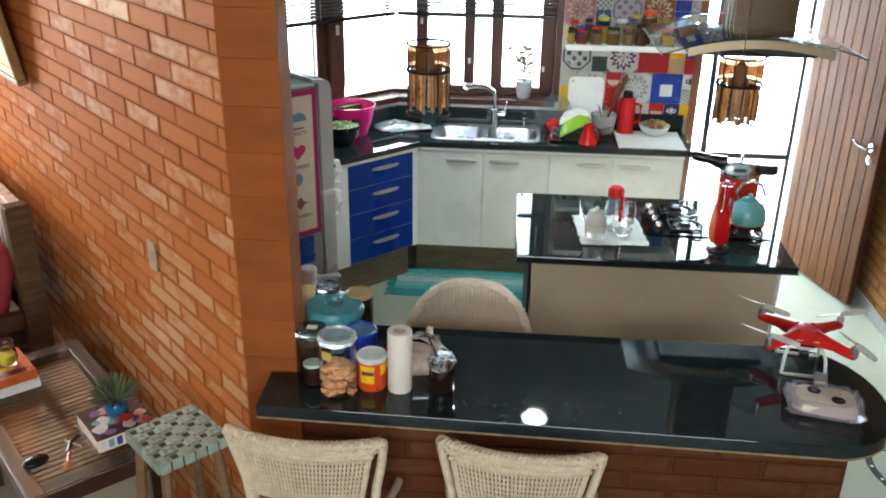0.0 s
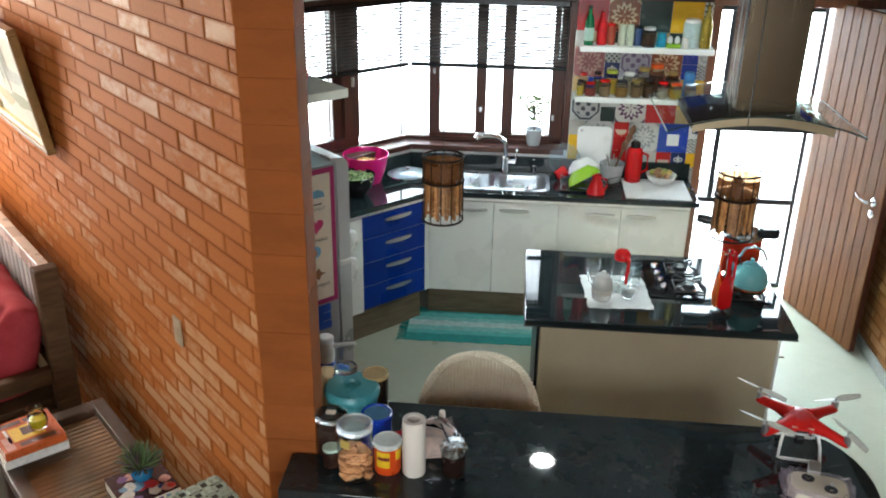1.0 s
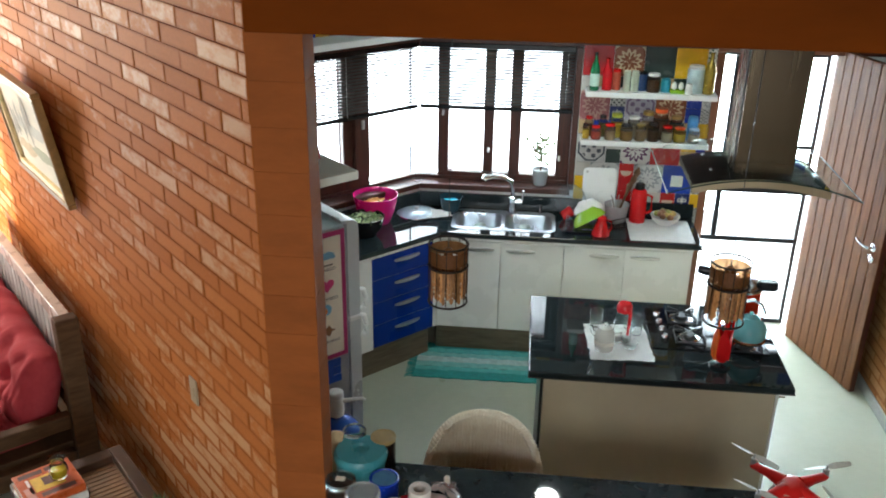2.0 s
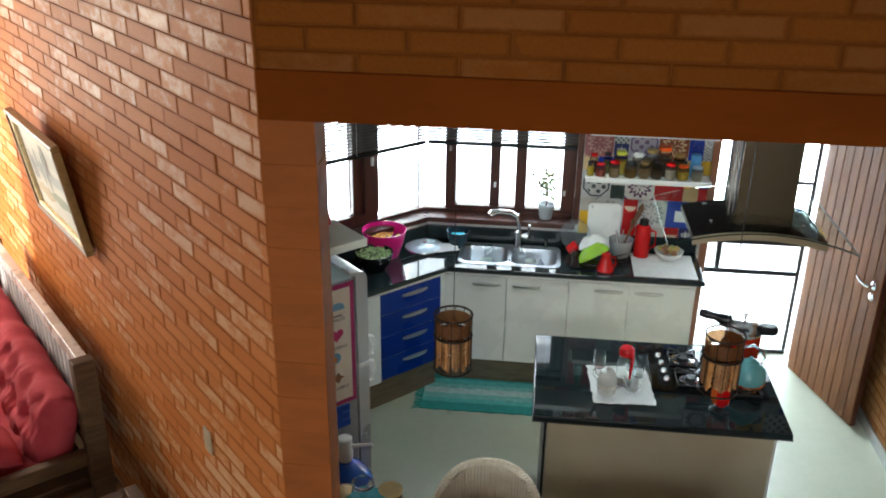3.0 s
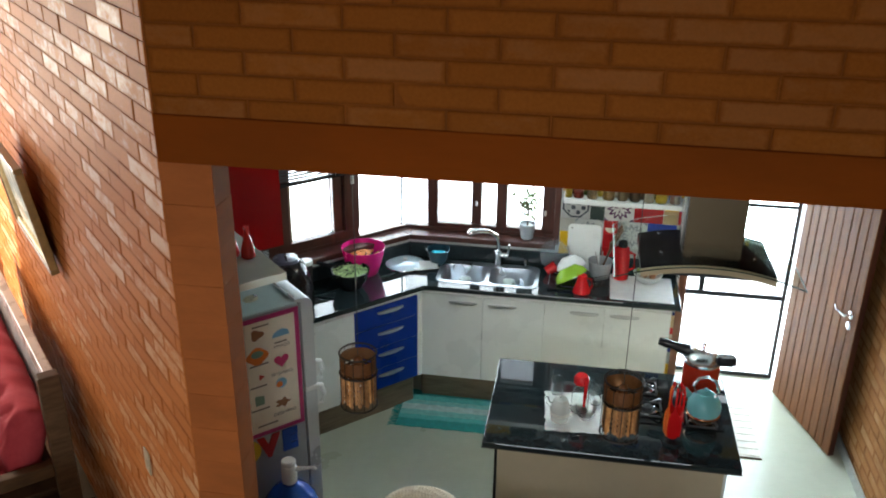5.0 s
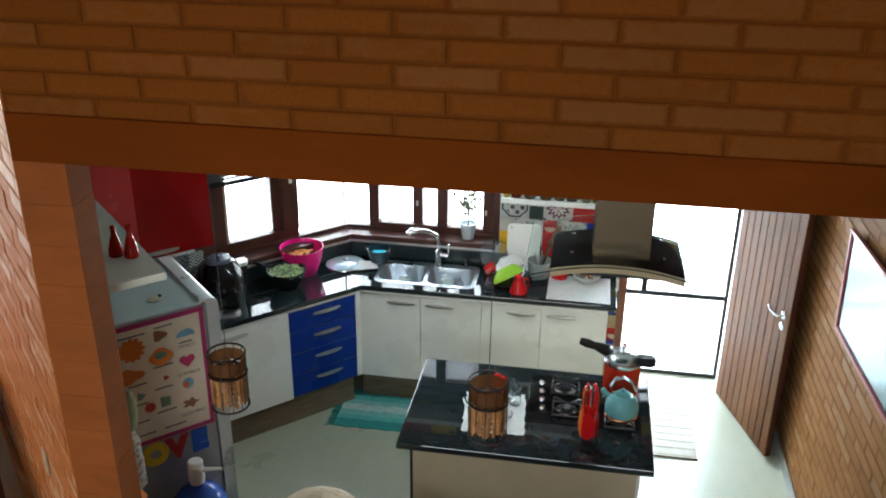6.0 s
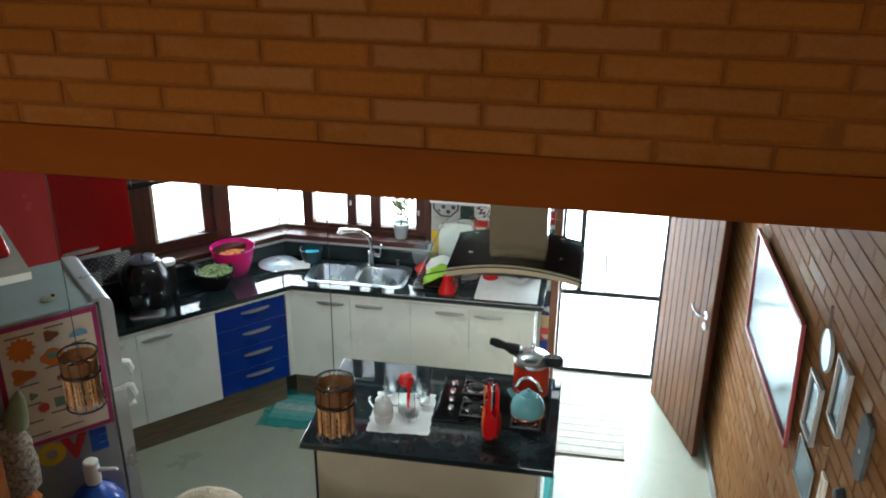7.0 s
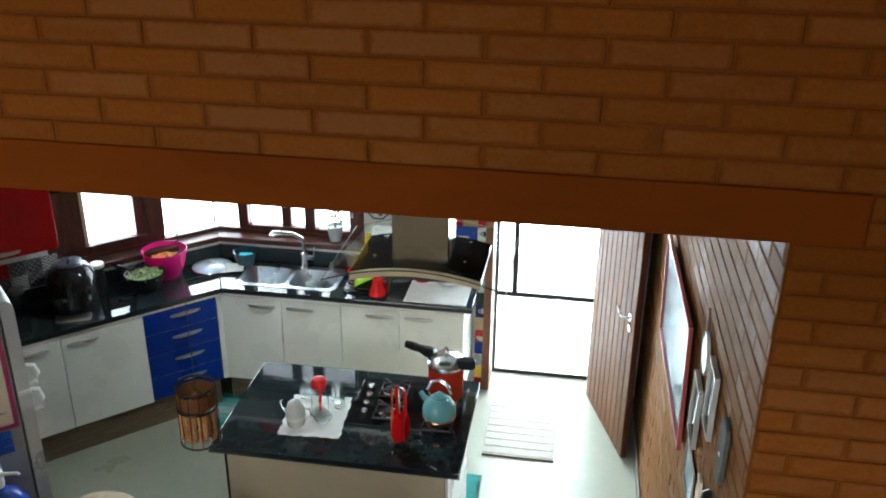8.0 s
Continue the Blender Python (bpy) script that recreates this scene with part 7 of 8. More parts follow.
def wicker_chair(m, top=0.972):
    c = thing("wicker_chair", m, "cream wicker armchair drawn up to the bar", "chair", "wicker chairs at the bar")
    seat_z = 0.47
    W = 0.235

    def back(x, h):
        """A point of the back: x across in metres, h from 0 at the seat to 1 at the top."""
        q = x / W
        return (x, -0.22 - 0.05 * h + 0.045 * q * q, seat_z + (top - seat_z - 0.01) * h - 0.004 * (1 - q * q) * h)

    HB = 0.58

    def edge(h):
        return 0.162 + 0.085 * (h - HB)

    part("top_rail", plait([back(W * (-1 + i / 8), 1.0) for i in range(17)], 0.0185), WICKER, c, "thick plaited top rail")
    for k, h in enumerate((0.955, 0.914)):
        part("braid_band", plait([back((W - 0.02 - 0.012 * k) * (-1 + i / 8), h) for i in range(17)], 0.0135, 0.026), WICKER, c)
    bm = bmesh.new()
    n = 31
    for i in range(n + 1):
        s = -1 + 2 * i / n
        tube([back(s * edge(HB + 0.35 * k / 4), HB + 0.35 * k / 4) for k in range(5)], 0.0044, 6, bm=bm)
    for k in range(9):
        h = HB + 0.02 + 0.037 * k
        tube([(p[0], p[1] + 0.005, p[2]) for p in [back(edge(h) * (-1 + i / 5), h) for i in range(11)]], 0.003, 5, bm=bm)
    tagged(part("weave", bm, WICKER, c, "close upright cane strands"), kind="stuff")
    part("lower_rail", plait([back(edge(HB) * 1.05 * (-1 + i / 5), HB - 0.01) for i in range(11)], 0.0105, 0.022), WICKER, c)
    for s in (-1, 1):
        part("back_post", plait([back(s * (edge(h) + 0.006), h) for h in (0.93, 0.8, 0.7, HB)], 0.009, 0.02), WICKER, c)
        part("back_post", braid([back(s * 0.166, HB), back(s * 0.165, 0.25), back(s * 0.165, 0.0)], 0.012, None, 0.02), WICKER, c)
        b0 = back(s * W, 1.0)
        part("arm", tube([b0, (s * 0.234, b0[1] + 0.012, b0[2] - 0.025), (s * 0.224, b0[1] + 0.03, b0[2] - 0.1), (s * 0.205, b0[1] + 0.045, b0[2] - 0.2), (s * 0.196, b0[1] + 0.05, b0[2] - 0.3), (s * 0.19, b0[1] + 0.055, seat_z)], 0.0145, 10), WICKER, c)
        part("arm", tube([(s * 0.194, b0[1] + 0.05, b0[2] - 0.33), (s * 0.21, b0[1] + 0.1, b0[2] - 0.335), (s * 0.235, 0.0, b0[2] - 0.34), (s * 0.24, 0.1, b0[2] - 0.345), (s * 0.238, 0.165, b0[2] - 0.36), (s * 0.23, 0.19, b0[2] - 0.39), (s * 0.225, 0.19, seat_z)], 0.014, 10), WICKER, c)
        for y in (-0.2, 0.19):
            part("leg", braid([(s * (0.17 if y < 0 else 0.21), y, seat_z - 0.02), (s * (0.19 if y < 0 else 0.22), y * 1.05, 0.0)], 0.015, None, 0.02), WICKER, c)
    part("seat", loft([rrect(0, 0, z, w, d, 0.08) for z, w, d in ((seat_z - 0.05, 0.4, 0.4), (seat_z - 0.04, 0.44, 0.43), (seat_z, 0.44, 0.43), (seat_z + 0.006, 0.4, 0.4))]), WICKER, c)
    return c


ch = wicker_chair(pose(-0.41, 2.37, 0, 0, 0, -2))
copy_thing(ch, pose(0.232, 2.37, 0, 0, 0, -4))
kc = thing("wicker_chair", pose(0.025, 2.98, 0), "round-backed cream wicker chair behind the bar", "chair", "wicker chairs at the bar")


def arc(s, h):
    """Barrel back: s from -1 to 1 round the back, h from 0 to 1 upwards under an arched top."""
    a = s * 1.25
    zt = 0.8 + 0.235 * max(0.0, 1 - abs(s) ** 2.6) ** 0.6
    return (0.23 * math.sin(a) / math.sin(1.25), -0.16 + 0.25 * math.cos(a), 0.45 + (zt - 0.45) * h)


part("top_rail", plait([arc(-1 + i / 16, 1.0) for i in range(33)], 0.019), WICKER_LIT, kc, "thick plaited arched rail")
bm = bmesh.new()
for i in range(41):
    s = -0.95 + 1.9 * i / 40
    tube([arc(s, k / 4) for k in range(5)], 0.0096, 6, bm=bm)
tagged(part("weave", bm, WICKER_LIT, kc, "upright cane strands"), kind="stuff")
part("seat", loft([rrect(0, 0, z, w, w, 0.1) for z, w in ((0.4, 0.4), (0.41, 0.44), (0.45, 0.44), (0.456, 0.4))]), WICKER_LIT, kc)
for s in (-1, 1):
    part("arm", braid([arc(s, 1.0), (s * 0.25, -0.1, 0.79), (s * 0.24, -0.17, 0.7), (s * 0.22, -0.18, 0.45)], 0.016), WICKER_LIT, kc)
    for y in (-0.17, 0.12):
        part("leg", braid([(s * 0.19, y, 0.42), (s * 0.21, y * 1.05, 0)], 0.015, None, 0.02), WICKER_LIT, kc)

# ---- rugs ----
RUG_MATS = [mat(f"rug_{i}", c, 0.95, var=0.15, scale=30, bump=0.6, bscale=220) for i, c in enumerate(((0.03, 0.28, 0.27), (0.1, 0.42, 0.42), (0.42, 0.55, 0.54), (0.2, 0.47, 0.46)))]
rug = thing("rug", pose(-0.13, 5.19, 0.0), "striped turquoise and white rag rug before the sink", "rug")
bands = [(-0.23, -0.14, 0), (-0.14, -0.09, 1), (-0.09, -0.03, 3), (-0.03, 0.04, 2), (0.04, 0.09, 3), (0.09, 0.15, 1), (0.15, 0.22, 0)]
for y0, y1, k in bands:
    bm = bmesh.new()
    n = 24
    for i in range(n + 1):
        x = -0.41 + 0.82 * i / n
        wv = 0.004 * math.sin(i * 1.7 + k) + 0.018 * x
        for y in (y0, y1 - 0.001):
            for z in (0.001, 0.008):
                bm.verts.new((x, y + wv, z))
    bm.verts.ensure_lookup_table()
    for i in range(n):
        a, b = 4 * i, 4 * i + 4
        for p, q in ((0, 1), (1, 3), (3, 2), (2, 0)):
            bm.faces.new((bm.verts[a + p], bm.verts[a + q], bm.verts[b + q], bm.verts[b + p]))
    bm.faces.new([bm.verts[i] for i in (0, 1, 3, 2)])
    bm.faces.new([bm.verts[4 * n + i] for i in (0, 2, 3, 1)])
    part("stripe", bm, RUG_MATS[k], rug)
rng = random.Random(2)
bm = bmesh.new()
for i in range(40):
    y = -0.225 + 0.44 * i / 39
    tube([(-0.41, y - 0.008, 0.004), (-0.435, y + rng.uniform(-0.006, 0.006) - 0.008, 0.003), (-0.45 - rng.uniform(0, 0.02), y + rng.uniform(-0.012, 0.012) - 0.008, 0.002)], 0.003, 5, bm=bm)
tagged(part("fringe", bm, RUG_MATS[0], rug), kind="stuff")
mt = thing("door_mat", pose(1.62, 5.31, 0.0), "pale woven mat inside the garden door", "mat")
PALE = mat("mat_pale", (0.55, 0.53, 0.47), 0.95, var=0.12, scale=20, bump=0.5, bscale=180)
part("mat", box(-0.23, 0.23, -0.3, 0.29, 0.001, 0.008, 0.003), PALE, mt)
for i in range(8):
    y = -0.28 + i * 0.078
    part("stripe", box(-0.225, 0.225, y - 0.006, y + 0.006, 0.008, 0.0105), tint("mat_tan", (0.5, 0.46, 0.38), 0.95), mt, smooth=False)
part("edge", box(-0.23, 0.23, -0.31, -0.301, 0.001, 0.01, 0.002), tint("mat_brown", (0.12, 0.08, 0.05), 0.9), mt)
r2 = thing("rug", pose(1.35, 4.62, 0, 0, 0, 0), "end of a turquoise rag rug beside the island", "rug")
part("stripe", box(-0.05, 0.05, -0.17, 0.17, 0.001, 0.008, 0.003), RUG_MATS[0], r2)
bm = bmesh.new()
for i in range(18):
    y = -0.16 + i * 0.019
    tube([(0.048, y, 0.004), (0.07, y + rng.uniform(-0.006, 0.006), 0.003)], 0.004, 5, bm=bm)
tagged(part("fringe", bm, RUG_MATS[1], r2), kind="stuff")

ly = thing("lanyard", pose(1.955, 3.44, 0.0) @ Matrix.Diagonal((0.9, 0.9, 1, 1)), "black printed lanyard strap lying on the cement floor", "lanyard")
line = [(0.1 * math.cos(a) * (1 + 0.25 * math.sin(a)), 0.2 * math.sin(a)) for a in [0.5 + 5.2 * i / 30 for i in range(31)]]
loops = []
for i, (px, py) in enumerate(line):
    ax, ay = line[max(i - 1, 0)]
    bx, by = line[min(i + 1, 30)]
    n = Vector((by - ay, ax - bx, 0)).normalized() * 0.017
    loops.append([(px - n.x, py - n.y, 0.001), (px + n.x, py + n.y, 0.001), (px + n.x, py + n.y, 0.004), (px - n.x, py - n.y, 0.004)])
part("strap", loft(loops), tint("lanyard_black", (0.012, 0.014, 0.014), 0.6), ly)
for i in range(2, 29, 3):
    px, py = line[i]
    part("print", loft([ring(px, py, z, 0.009, 0.009, 10) for z in (0.004, 0.0046)]), WHITE_PLASTIC, ly, "white printed mark", smooth=False)

# ---- mirrors and ornaments on the side wall ----
RW = pose(2.372, 0, 0, 0, 0, 90)
MIRROR = mat("mirror_silver", (0.2, 0.225, 0.24), 0.2, 1.0, var=0.05, scale=2)
MIRROR.node_tree.nodes["Principled BSDF"].inputs["Specular Tint"].default_value = (0.58, 0.62, 0.64, 1)


def framed(name, y0, y1, z0, z1, fw, frame_mat, face_mat, label, category, th=0.018, group=""):
    t = thing(name, RW @ pose(0, 0, 0), label, category, group)
    part("frame", box(y0, y1, 0.0, th, z1 - fw, z1, 0.002), frame_mat, t)
    part("frame", box(y0, y1, 0.0, th, z0, z0 + fw, 0.002), frame_mat, t)
    part("frame", box(y0, y0 + fw, 0.0, th - 0.001, z0 + fw, z1 - fw, 0.002), frame_mat, t)
    part("frame", box(y1 - fw, y1, 0.0, th - 0.001, z0 + fw, z1 - fw, 0.002), frame_mat, t)
    part("face", box(y0 + fw, y1 - fw, 0.0, th * 0.4, z0 + fw, z1 - fw), face_mat, t)
    return t


big = framed("mirror", -0.55, 0.55, -0.28, 0.28, 0.02, mat("frame_rose_red", (0.33, 0.06, 0.06), 0.4), MIRROR, "wide mirror in a thin rose-red frame", "mirror")
big.matrix_world = RW @ pose(3.99, 0.012, 1.57, -1.4, 2.0, 0)
SILVERF = mat("frame_weathered", (0.42, 0.4, 0.36), 0.5, 0.2)
framed("mirror", 3.135, 3.3, 1.525, 1.775, 0.014, SILVERF, MIRROR, "small upright mirror in a weathered silver frame", "mirror", group="small wall mirrors")
framed("mirror", 2.88, 3.03, 1.745, 1.992, 0.014, SILVERF, MIRROR, "small upright mirror in a weathered silver frame", "mirror", group="small wall mirrors")
framed("mirror", 3.06, 3.305, 1.295, 1.474, 0.004, SILVERF, MIRROR, "small frameless mirror hung on the brick wall", "mirror", 0.008, group="small wall mirrors")
SLATE = mat("slate_rough", (0.075, 0.08, 0.07), 0.75, var=0.35, scale=30, bump=0.8, bscale=60)
slate = thing("wall_plaque", RW @ pose(2.66, 0, 1.87), "rough dark slate plaque with chipped edges", "plaque")
rng = random.Random(14)
rag = [(0.055 * math.copysign(abs(math.cos(a)) ** 0.5, math.cos(a)) * rng.uniform(0.86, 1.06), 0.11 * math.copysign(abs(math.sin(a)) ** 0.5, math.sin(a)) * rng.uniform(0.9, 1.05)) for a in [2 * math.pi * k / 22 for k in range(22)]]
part("slab", loft([[(k * px, y, k * pz) for px, pz in rag] for k, y in ((1, 0), (1, 0.008), (0.95, 0.013))]), SLATE, slate, smooth=False)
part("hook", box(-0.006, 0.006, 0.012, 0.017, -0.02, -0.008, 0.001), ALU, slate)
framed("wall_plaque", 2.9, 2.96, 1.41, 1.556, 0.02, PAPER, PAPER, "small cream wall plaque", "plaque", 0.012)
hm = thing("hand_mirror", RW @ pose(3.195, 0, 1.907, 0, 14, 0), "oval hand mirror hung by its handle", "mirror", "small wall mirrors")
part("frame", loft([[(0.075 * math.cos(a) * k, y, 0.082 * math.sin(a) * k) for a in [2 * math.pi * i / 32 for i in range(32)]] for k, y in ((1, 0), (1, 0.008), (0.93, 0.012), (0.9, 0.008))]), SILVERF, hm)
part("face", loft([[(0.068 * math.cos(a), y, 0.075 * math.sin(a)) for a in [2 * math.pi * i / 32 for i in range(32)]] for y in (0.008, 0.0095)]), MIRROR, hm)
part("handle", tube([(0, 0.006, 0.08), (-0.002, 0.006, 0.12), (-0.004, 0.006, 0.165)], 0.008, 8, taper=[1, 0.9, 0.5]), tint("handle_brown", (0.12, 0.06, 0.03)), hm)
bn = thing("dried_bunch", RW @ pose(2.935, 0.01, 1.575), "bunch of dried brown flowers on the wall", "dried flowers")
rng = random.Random(21)
for i in range(9):
    a = rng.uniform(-0.25, 0.25)
    h = rng.uniform(0.05, 0.13)
    part("sprig", tube([(0, 0.004, 0), (math.sin(a) * h * 0.6, 0.01, h * 0.6), (math.sin(a) * h, 0.012, h)], 0.004, 6, taper=[0.5, 0.8, 1.8]), tint("dried_tan", (0.3, 0.17, 0.08), 0.9), bn)
kn = thing("wall_ornament", RW @ pose(2.74, 0, 1.62), "dark round iron wall ornament", "ornament")
part("knob", lathe([(0.03, 0), (0.032, 0.01), (0.022, 0.028), (0.008, 0.032)], n=20), BLACK_IRON, kn, m=pose(0, 0, 0, -90, 0, 0))
solid("baseboard", box(2.362, 2.374, BEAM_Y + 0.14, 5.75, 0.0, 0.08, 0.003), tint("skirting_grey", (0.3, 0.3, 0.28), 0.6), "low grey cement skirting", "baseboard")

# ---- living corner: picture, switch, sofa, table, stool ----
pc2 = thing("painting", DIAG @ pose(1.89, 0.022, 1.575, -8.5, 0, 0), "pale landscape painting in a brown frame with a gilt slip", "painting")
GILT = mat("gilt", (0.72, 0.56, 0.3), 0.4, 0.3, var=0.2, scale=40)
FRAME_BROWN = mat("frame_brown", (0.24, 0.135, 0.045), 0.35, var=0.25, scale=20)
FW, SL, PW, PH = 0.026, 0.03, 0.86, 0.58
for x0, x1, z0, z1 in ((0, PW, 0, FW), (0, PW, PH - FW, PH), (0, FW, FW, PH - FW), (PW - FW, PW, FW, PH - FW)):
    part("frame", box(x0, x1, 0.0, 0.042, z0, z1, 0.006), FRAME_BROWN, pc2)
for x0, x1, z0, z1 in ((FW, PW - FW, FW, FW + SL), (FW, PW - FW, PH - FW - SL, PH - FW), (FW, FW + SL, FW + SL, PH - FW - SL), (PW - FW - SL, PW - FW, FW + SL, PH - FW - SL)):
    part("slip", box(x0, x1, 0.0, 0.033, z0, z1, 0.004), GILT, pc2, "gilt inner slip")
CANVAS = mat("canvas_landscape", (0.82, 0.77, 0.66), 0.85, scale=5, var=0.08, other=(0.7, 0.68, 0.6), stretch=(1, 1, 2.5), spec=0.1)
part("canvas", box(FW + SL, PW - FW - SL, 0.0, 0.012, FW + SL, PH - FW - SL), CANVAS, pc2)
rng = random.Random(17)
layers = [("hill", 0.43, 0.31, 0.36, 0.05, (0.56, 0.57, 0.52)), ("path", 0.6, 0.16, 0.2, 0.05, (0.6, 0.5, 0.34)), ("bush", 0.3, 0.19, 0.22, 0.045, (0.42, 0.43, 0.32))]
layers += [("tree", rng.uniform(0.12, 0.74), rng.uniform(0.27, 0.4), rng.uniform(0.012, 0.03), rng.uniform(0.06, 0.12), (0.4, 0.4, 0.36)) for _ in range(9)]
for i, (key, x, z, w, h, c) in enumerate(layers):
    poly = [(x + w * math.cos(a) * rng.uniform(0.6, 1.1), z + h * math.sin(a) * rng.uniform(0.6, 1.0)) for a in [2 * math.pi * k / 16 for k in range(16)]]
    poly = [(min(max(px, 0.06), PW - 0.06), min(max(pz, 0.06), PH - 0.06)) for px, pz in poly]
    part("painted_" + key, loft([[(px, y, pz) for px, pz in poly] for y in (0.0121 + 0.0003 * i, 0.0123 + 0.0003 * i)]), tint("paint_" + key, c, 0.85), pc2, smooth=False)
sw = thing("light_switch", DIAG @ pose(0.672, 0.009, 1.185), "cream light switch plate on the brick wall", "switch")
part("plate", box(-0.033, 0.033, 0, 0.008, -0.056, 0.058, 0.003), tint("switch_cream", (0.4, 0.3, 0.2), 0.4), sw)
part("rocker", box(-0.013, 0.013, 0.007, 0.011, -0.02, 0.02, 0.002), tint("switch_cream", (0.55, 0.45, 0.33)), sw)

WSOFA = mat("sofa_wood", (0.06, 0.032, 0.016), 0.6, spec=0.15, var=0.25, scale=7, stretch=(1, 1, 6), other=(0.115, 0.064, 0.033))
VELVET = mat("velvet_wine", (0.28, 0.022, 0.03), 0.9, spec=0.2, var=0.2, scale=6, other=(0.42, 0.055, 0.065), bump=0.2, bscale=160)
sofa = thing("sofa", DIAG, "wooden sofa with a slatted back and tufted wine-red cushions", "sofa")
for u0, u1, v0, v1, h in ((1.8, 1.88, 0.125, 0.235, 1.065), (3.68, 3.76, 0.125, 0.235, 1.065), (1.8, 1.88, 0.86, 0.95, 0.56), (3.68, 3.76, 0.86, 0.95, 0.56)):
    part("post", box(u0, u1, v0, v1, 0.0, h, 0.008), WSOFA, sofa)
# Rail and slats coloured pale for the sunlight that falls on them.
part("top_rail", box(1.882, 3.678, 0.14, 0.195, 0.975, 1.055, 0.006), mat("sofa_rail_worn", (0.5, 0.42, 0.36), 0.28, var=0.15, scale=6), sofa, "top rail coloured pale for the sun on it")
mat_slat = mat("sofa_slat_worn", (0.42, 0.4, 0.38), 0.5, var=0.2, scale=8)
part("back_rail", box(1.882, 3.678, 0.15, 0.19, 0.42, 0.5, 0.005), WSOFA, sofa)
for i in range(20):
    u = 1.93 + i * 0.09
    part("back_slat", box(u, u + 0.06, 0.158, 0.182, 0.5, 0.975, 0.003), mat_slat, sofa, "slat coloured pale for the light on it")
part("side_rail", box(1.81, 1.87, 0.237, 0.858, 0.46, 0.54, 0.006), WSOFA, sofa)
part("side_rail", box(1.815, 1.865, 0.237, 0.858, 0.22, 0.32, 0.006), WSOFA, sofa)
part("side_rail", box(3.69, 3.75, 0.237, 0.858, 0.46, 0.54, 0.006), WSOFA, sofa)
part("seat_frame", box(1.882, 3.678, 0.2, 0.94, 0.26, 0.34, 0.006), WSOFA, sofa)


def tufted(w, h, th, nx, nz, seed, res=(44, 26), deep=0.5):
    bm = bmesh.new()
    rows = []
    rng = random.Random(seed)
    tufts = [((i + 0.5 + (0.5 if j % 2 else 0) + rng.uniform(-0.14, 0.14)) / nx, (j + 0.5 + rng.uniform(-0.15, 0.15)) / nz) for j in range(nz) for i in range(nx)]
    for side in (1, -1):
        g = []
        for i in range(res[0] + 1):
            col = []
            for j in range(res[1] + 1):
                a, b = i / res[0], j / res[1]
                env = max(0.0, (1 - abs(2 * a - 1) ** (5 if w < 1 else 24)) * (1 - abs(2 * b - 1) ** 4)) ** 0.5
                d = min(math.hypot((a - p) * w, (b - q) * h) for p, q in tufts)
                dim = deep * math.exp(-(d / 0.055) ** 2) + 0.34 * (0.5 + 0.5 * noise.noise(Vector((a * w * 6, b * h * 9, seed)))) + 0.17 * abs(noise.noise(Vector((a * w * 22 + b * h * 9, b * h * 6, seed))))
                t = th * env * (1 - (dim if side > 0 else 0))
                col.append(bm.verts.new((a * w, side * t * 0.5, b * h + 0.015 * noise.noise(Vector((a * w * 5, seed, 0))) * b * 2.2)))
            g.append(col)
        for i in range(res[0]):
            for j in range(res[1]):
                f = (g[i][j], g[i + 1][j], g[i + 1][j + 1], g[i][j + 1])
                bm.faces.new(f if side > 0 else f[::-1])
        rows.append(g)
    bmesh.ops.remove_doubles(bm, verts=bm.verts, dist=0.0005)
    return bm


part("back_cushion", tufted(1.77, 0.45, 0.27, 8, 3, 3, (150, 44), 0.4), VELVET, sofa, "long tufted wine-red back cushion", m=pose(1.895, 0.42, 0.42, 17, 0, 0))
for k, (u0, w) in enumerate(((1.9, 0.9), (2.8, 0.88))):
    part("seat_cushion", tufted(w, 0.66, 0.16, 3, 2, k + 5, deep=0.25), VELVET, sofa, "wine-red seat cushion", m=pose(u0, 0.93, 0.42, 90, 0, 0))
pil = solid("throw_pillow", tufted(0.42, 0.4, 0.15, 1, 1, 9, (24, 20), 0.05), VELVET, "wine-red throw pillow on the sofa", "pillow", "thing", m=DIAG @ pose(1.92, 0.52, 0.53, -62, 6, 0))
pil["kind"] = ""

ct = thing("coffee_table", DIAG, "dark wooden coffee table with a glass top over slatted wood", "coffee table")
U0, U1, V0, V1, TZ = 0.42, 1.42, 0.125, 0.625, 0.55
for u0, u1, v0, v1 in ((U0, U1, V0, V0 + 0.06), (U0, U1, V1 - 0.06, V1), (U0, U0 + 0.07, V0 + 0.061, V1 - 0.061), (U1 - 0.07, U1, V0 + 0.061, V1 - 0.061)):
    part("frame_rail", box(u0, u1, v0, v1, TZ - 0.07, TZ - 0.008, 0.004), DARK_WOOD, ct)
part("glass_top", box(U0 + 0.01, U1 - 0.01, V0 + 0.01, V1 - 0.01, TZ - 0.007, TZ, 0.002), glass_material("glass_table", (0.9, 0.93, 0.9), 0.0, 1.17), ct, "clear glass top").visible_shadow = False
TSLAT = mat("table_slat_wood", (0.15, 0.066, 0.024), 0.6, var=0.2, scale=9, stretch=(5, 1, 1), pieces=0.25)
for i in range(28):
    u = U0 + 0.074 + i * 0.0304
    part("slat", box(u, u + 0.025, V0 + 0.062, V1 - 0.062, TZ - 0.055, TZ - 0.04, 0.002), TSLAT, ct)
for u in (U0 + 0.03, U1 - 0.09):
    for v in (V0 + 0.02, V1 - 0.08):
        part("leg", box(u, u + 0.06, v, v + 0.06, 0, TZ - 0.071, 0.004), DARK_WOOD, ct)


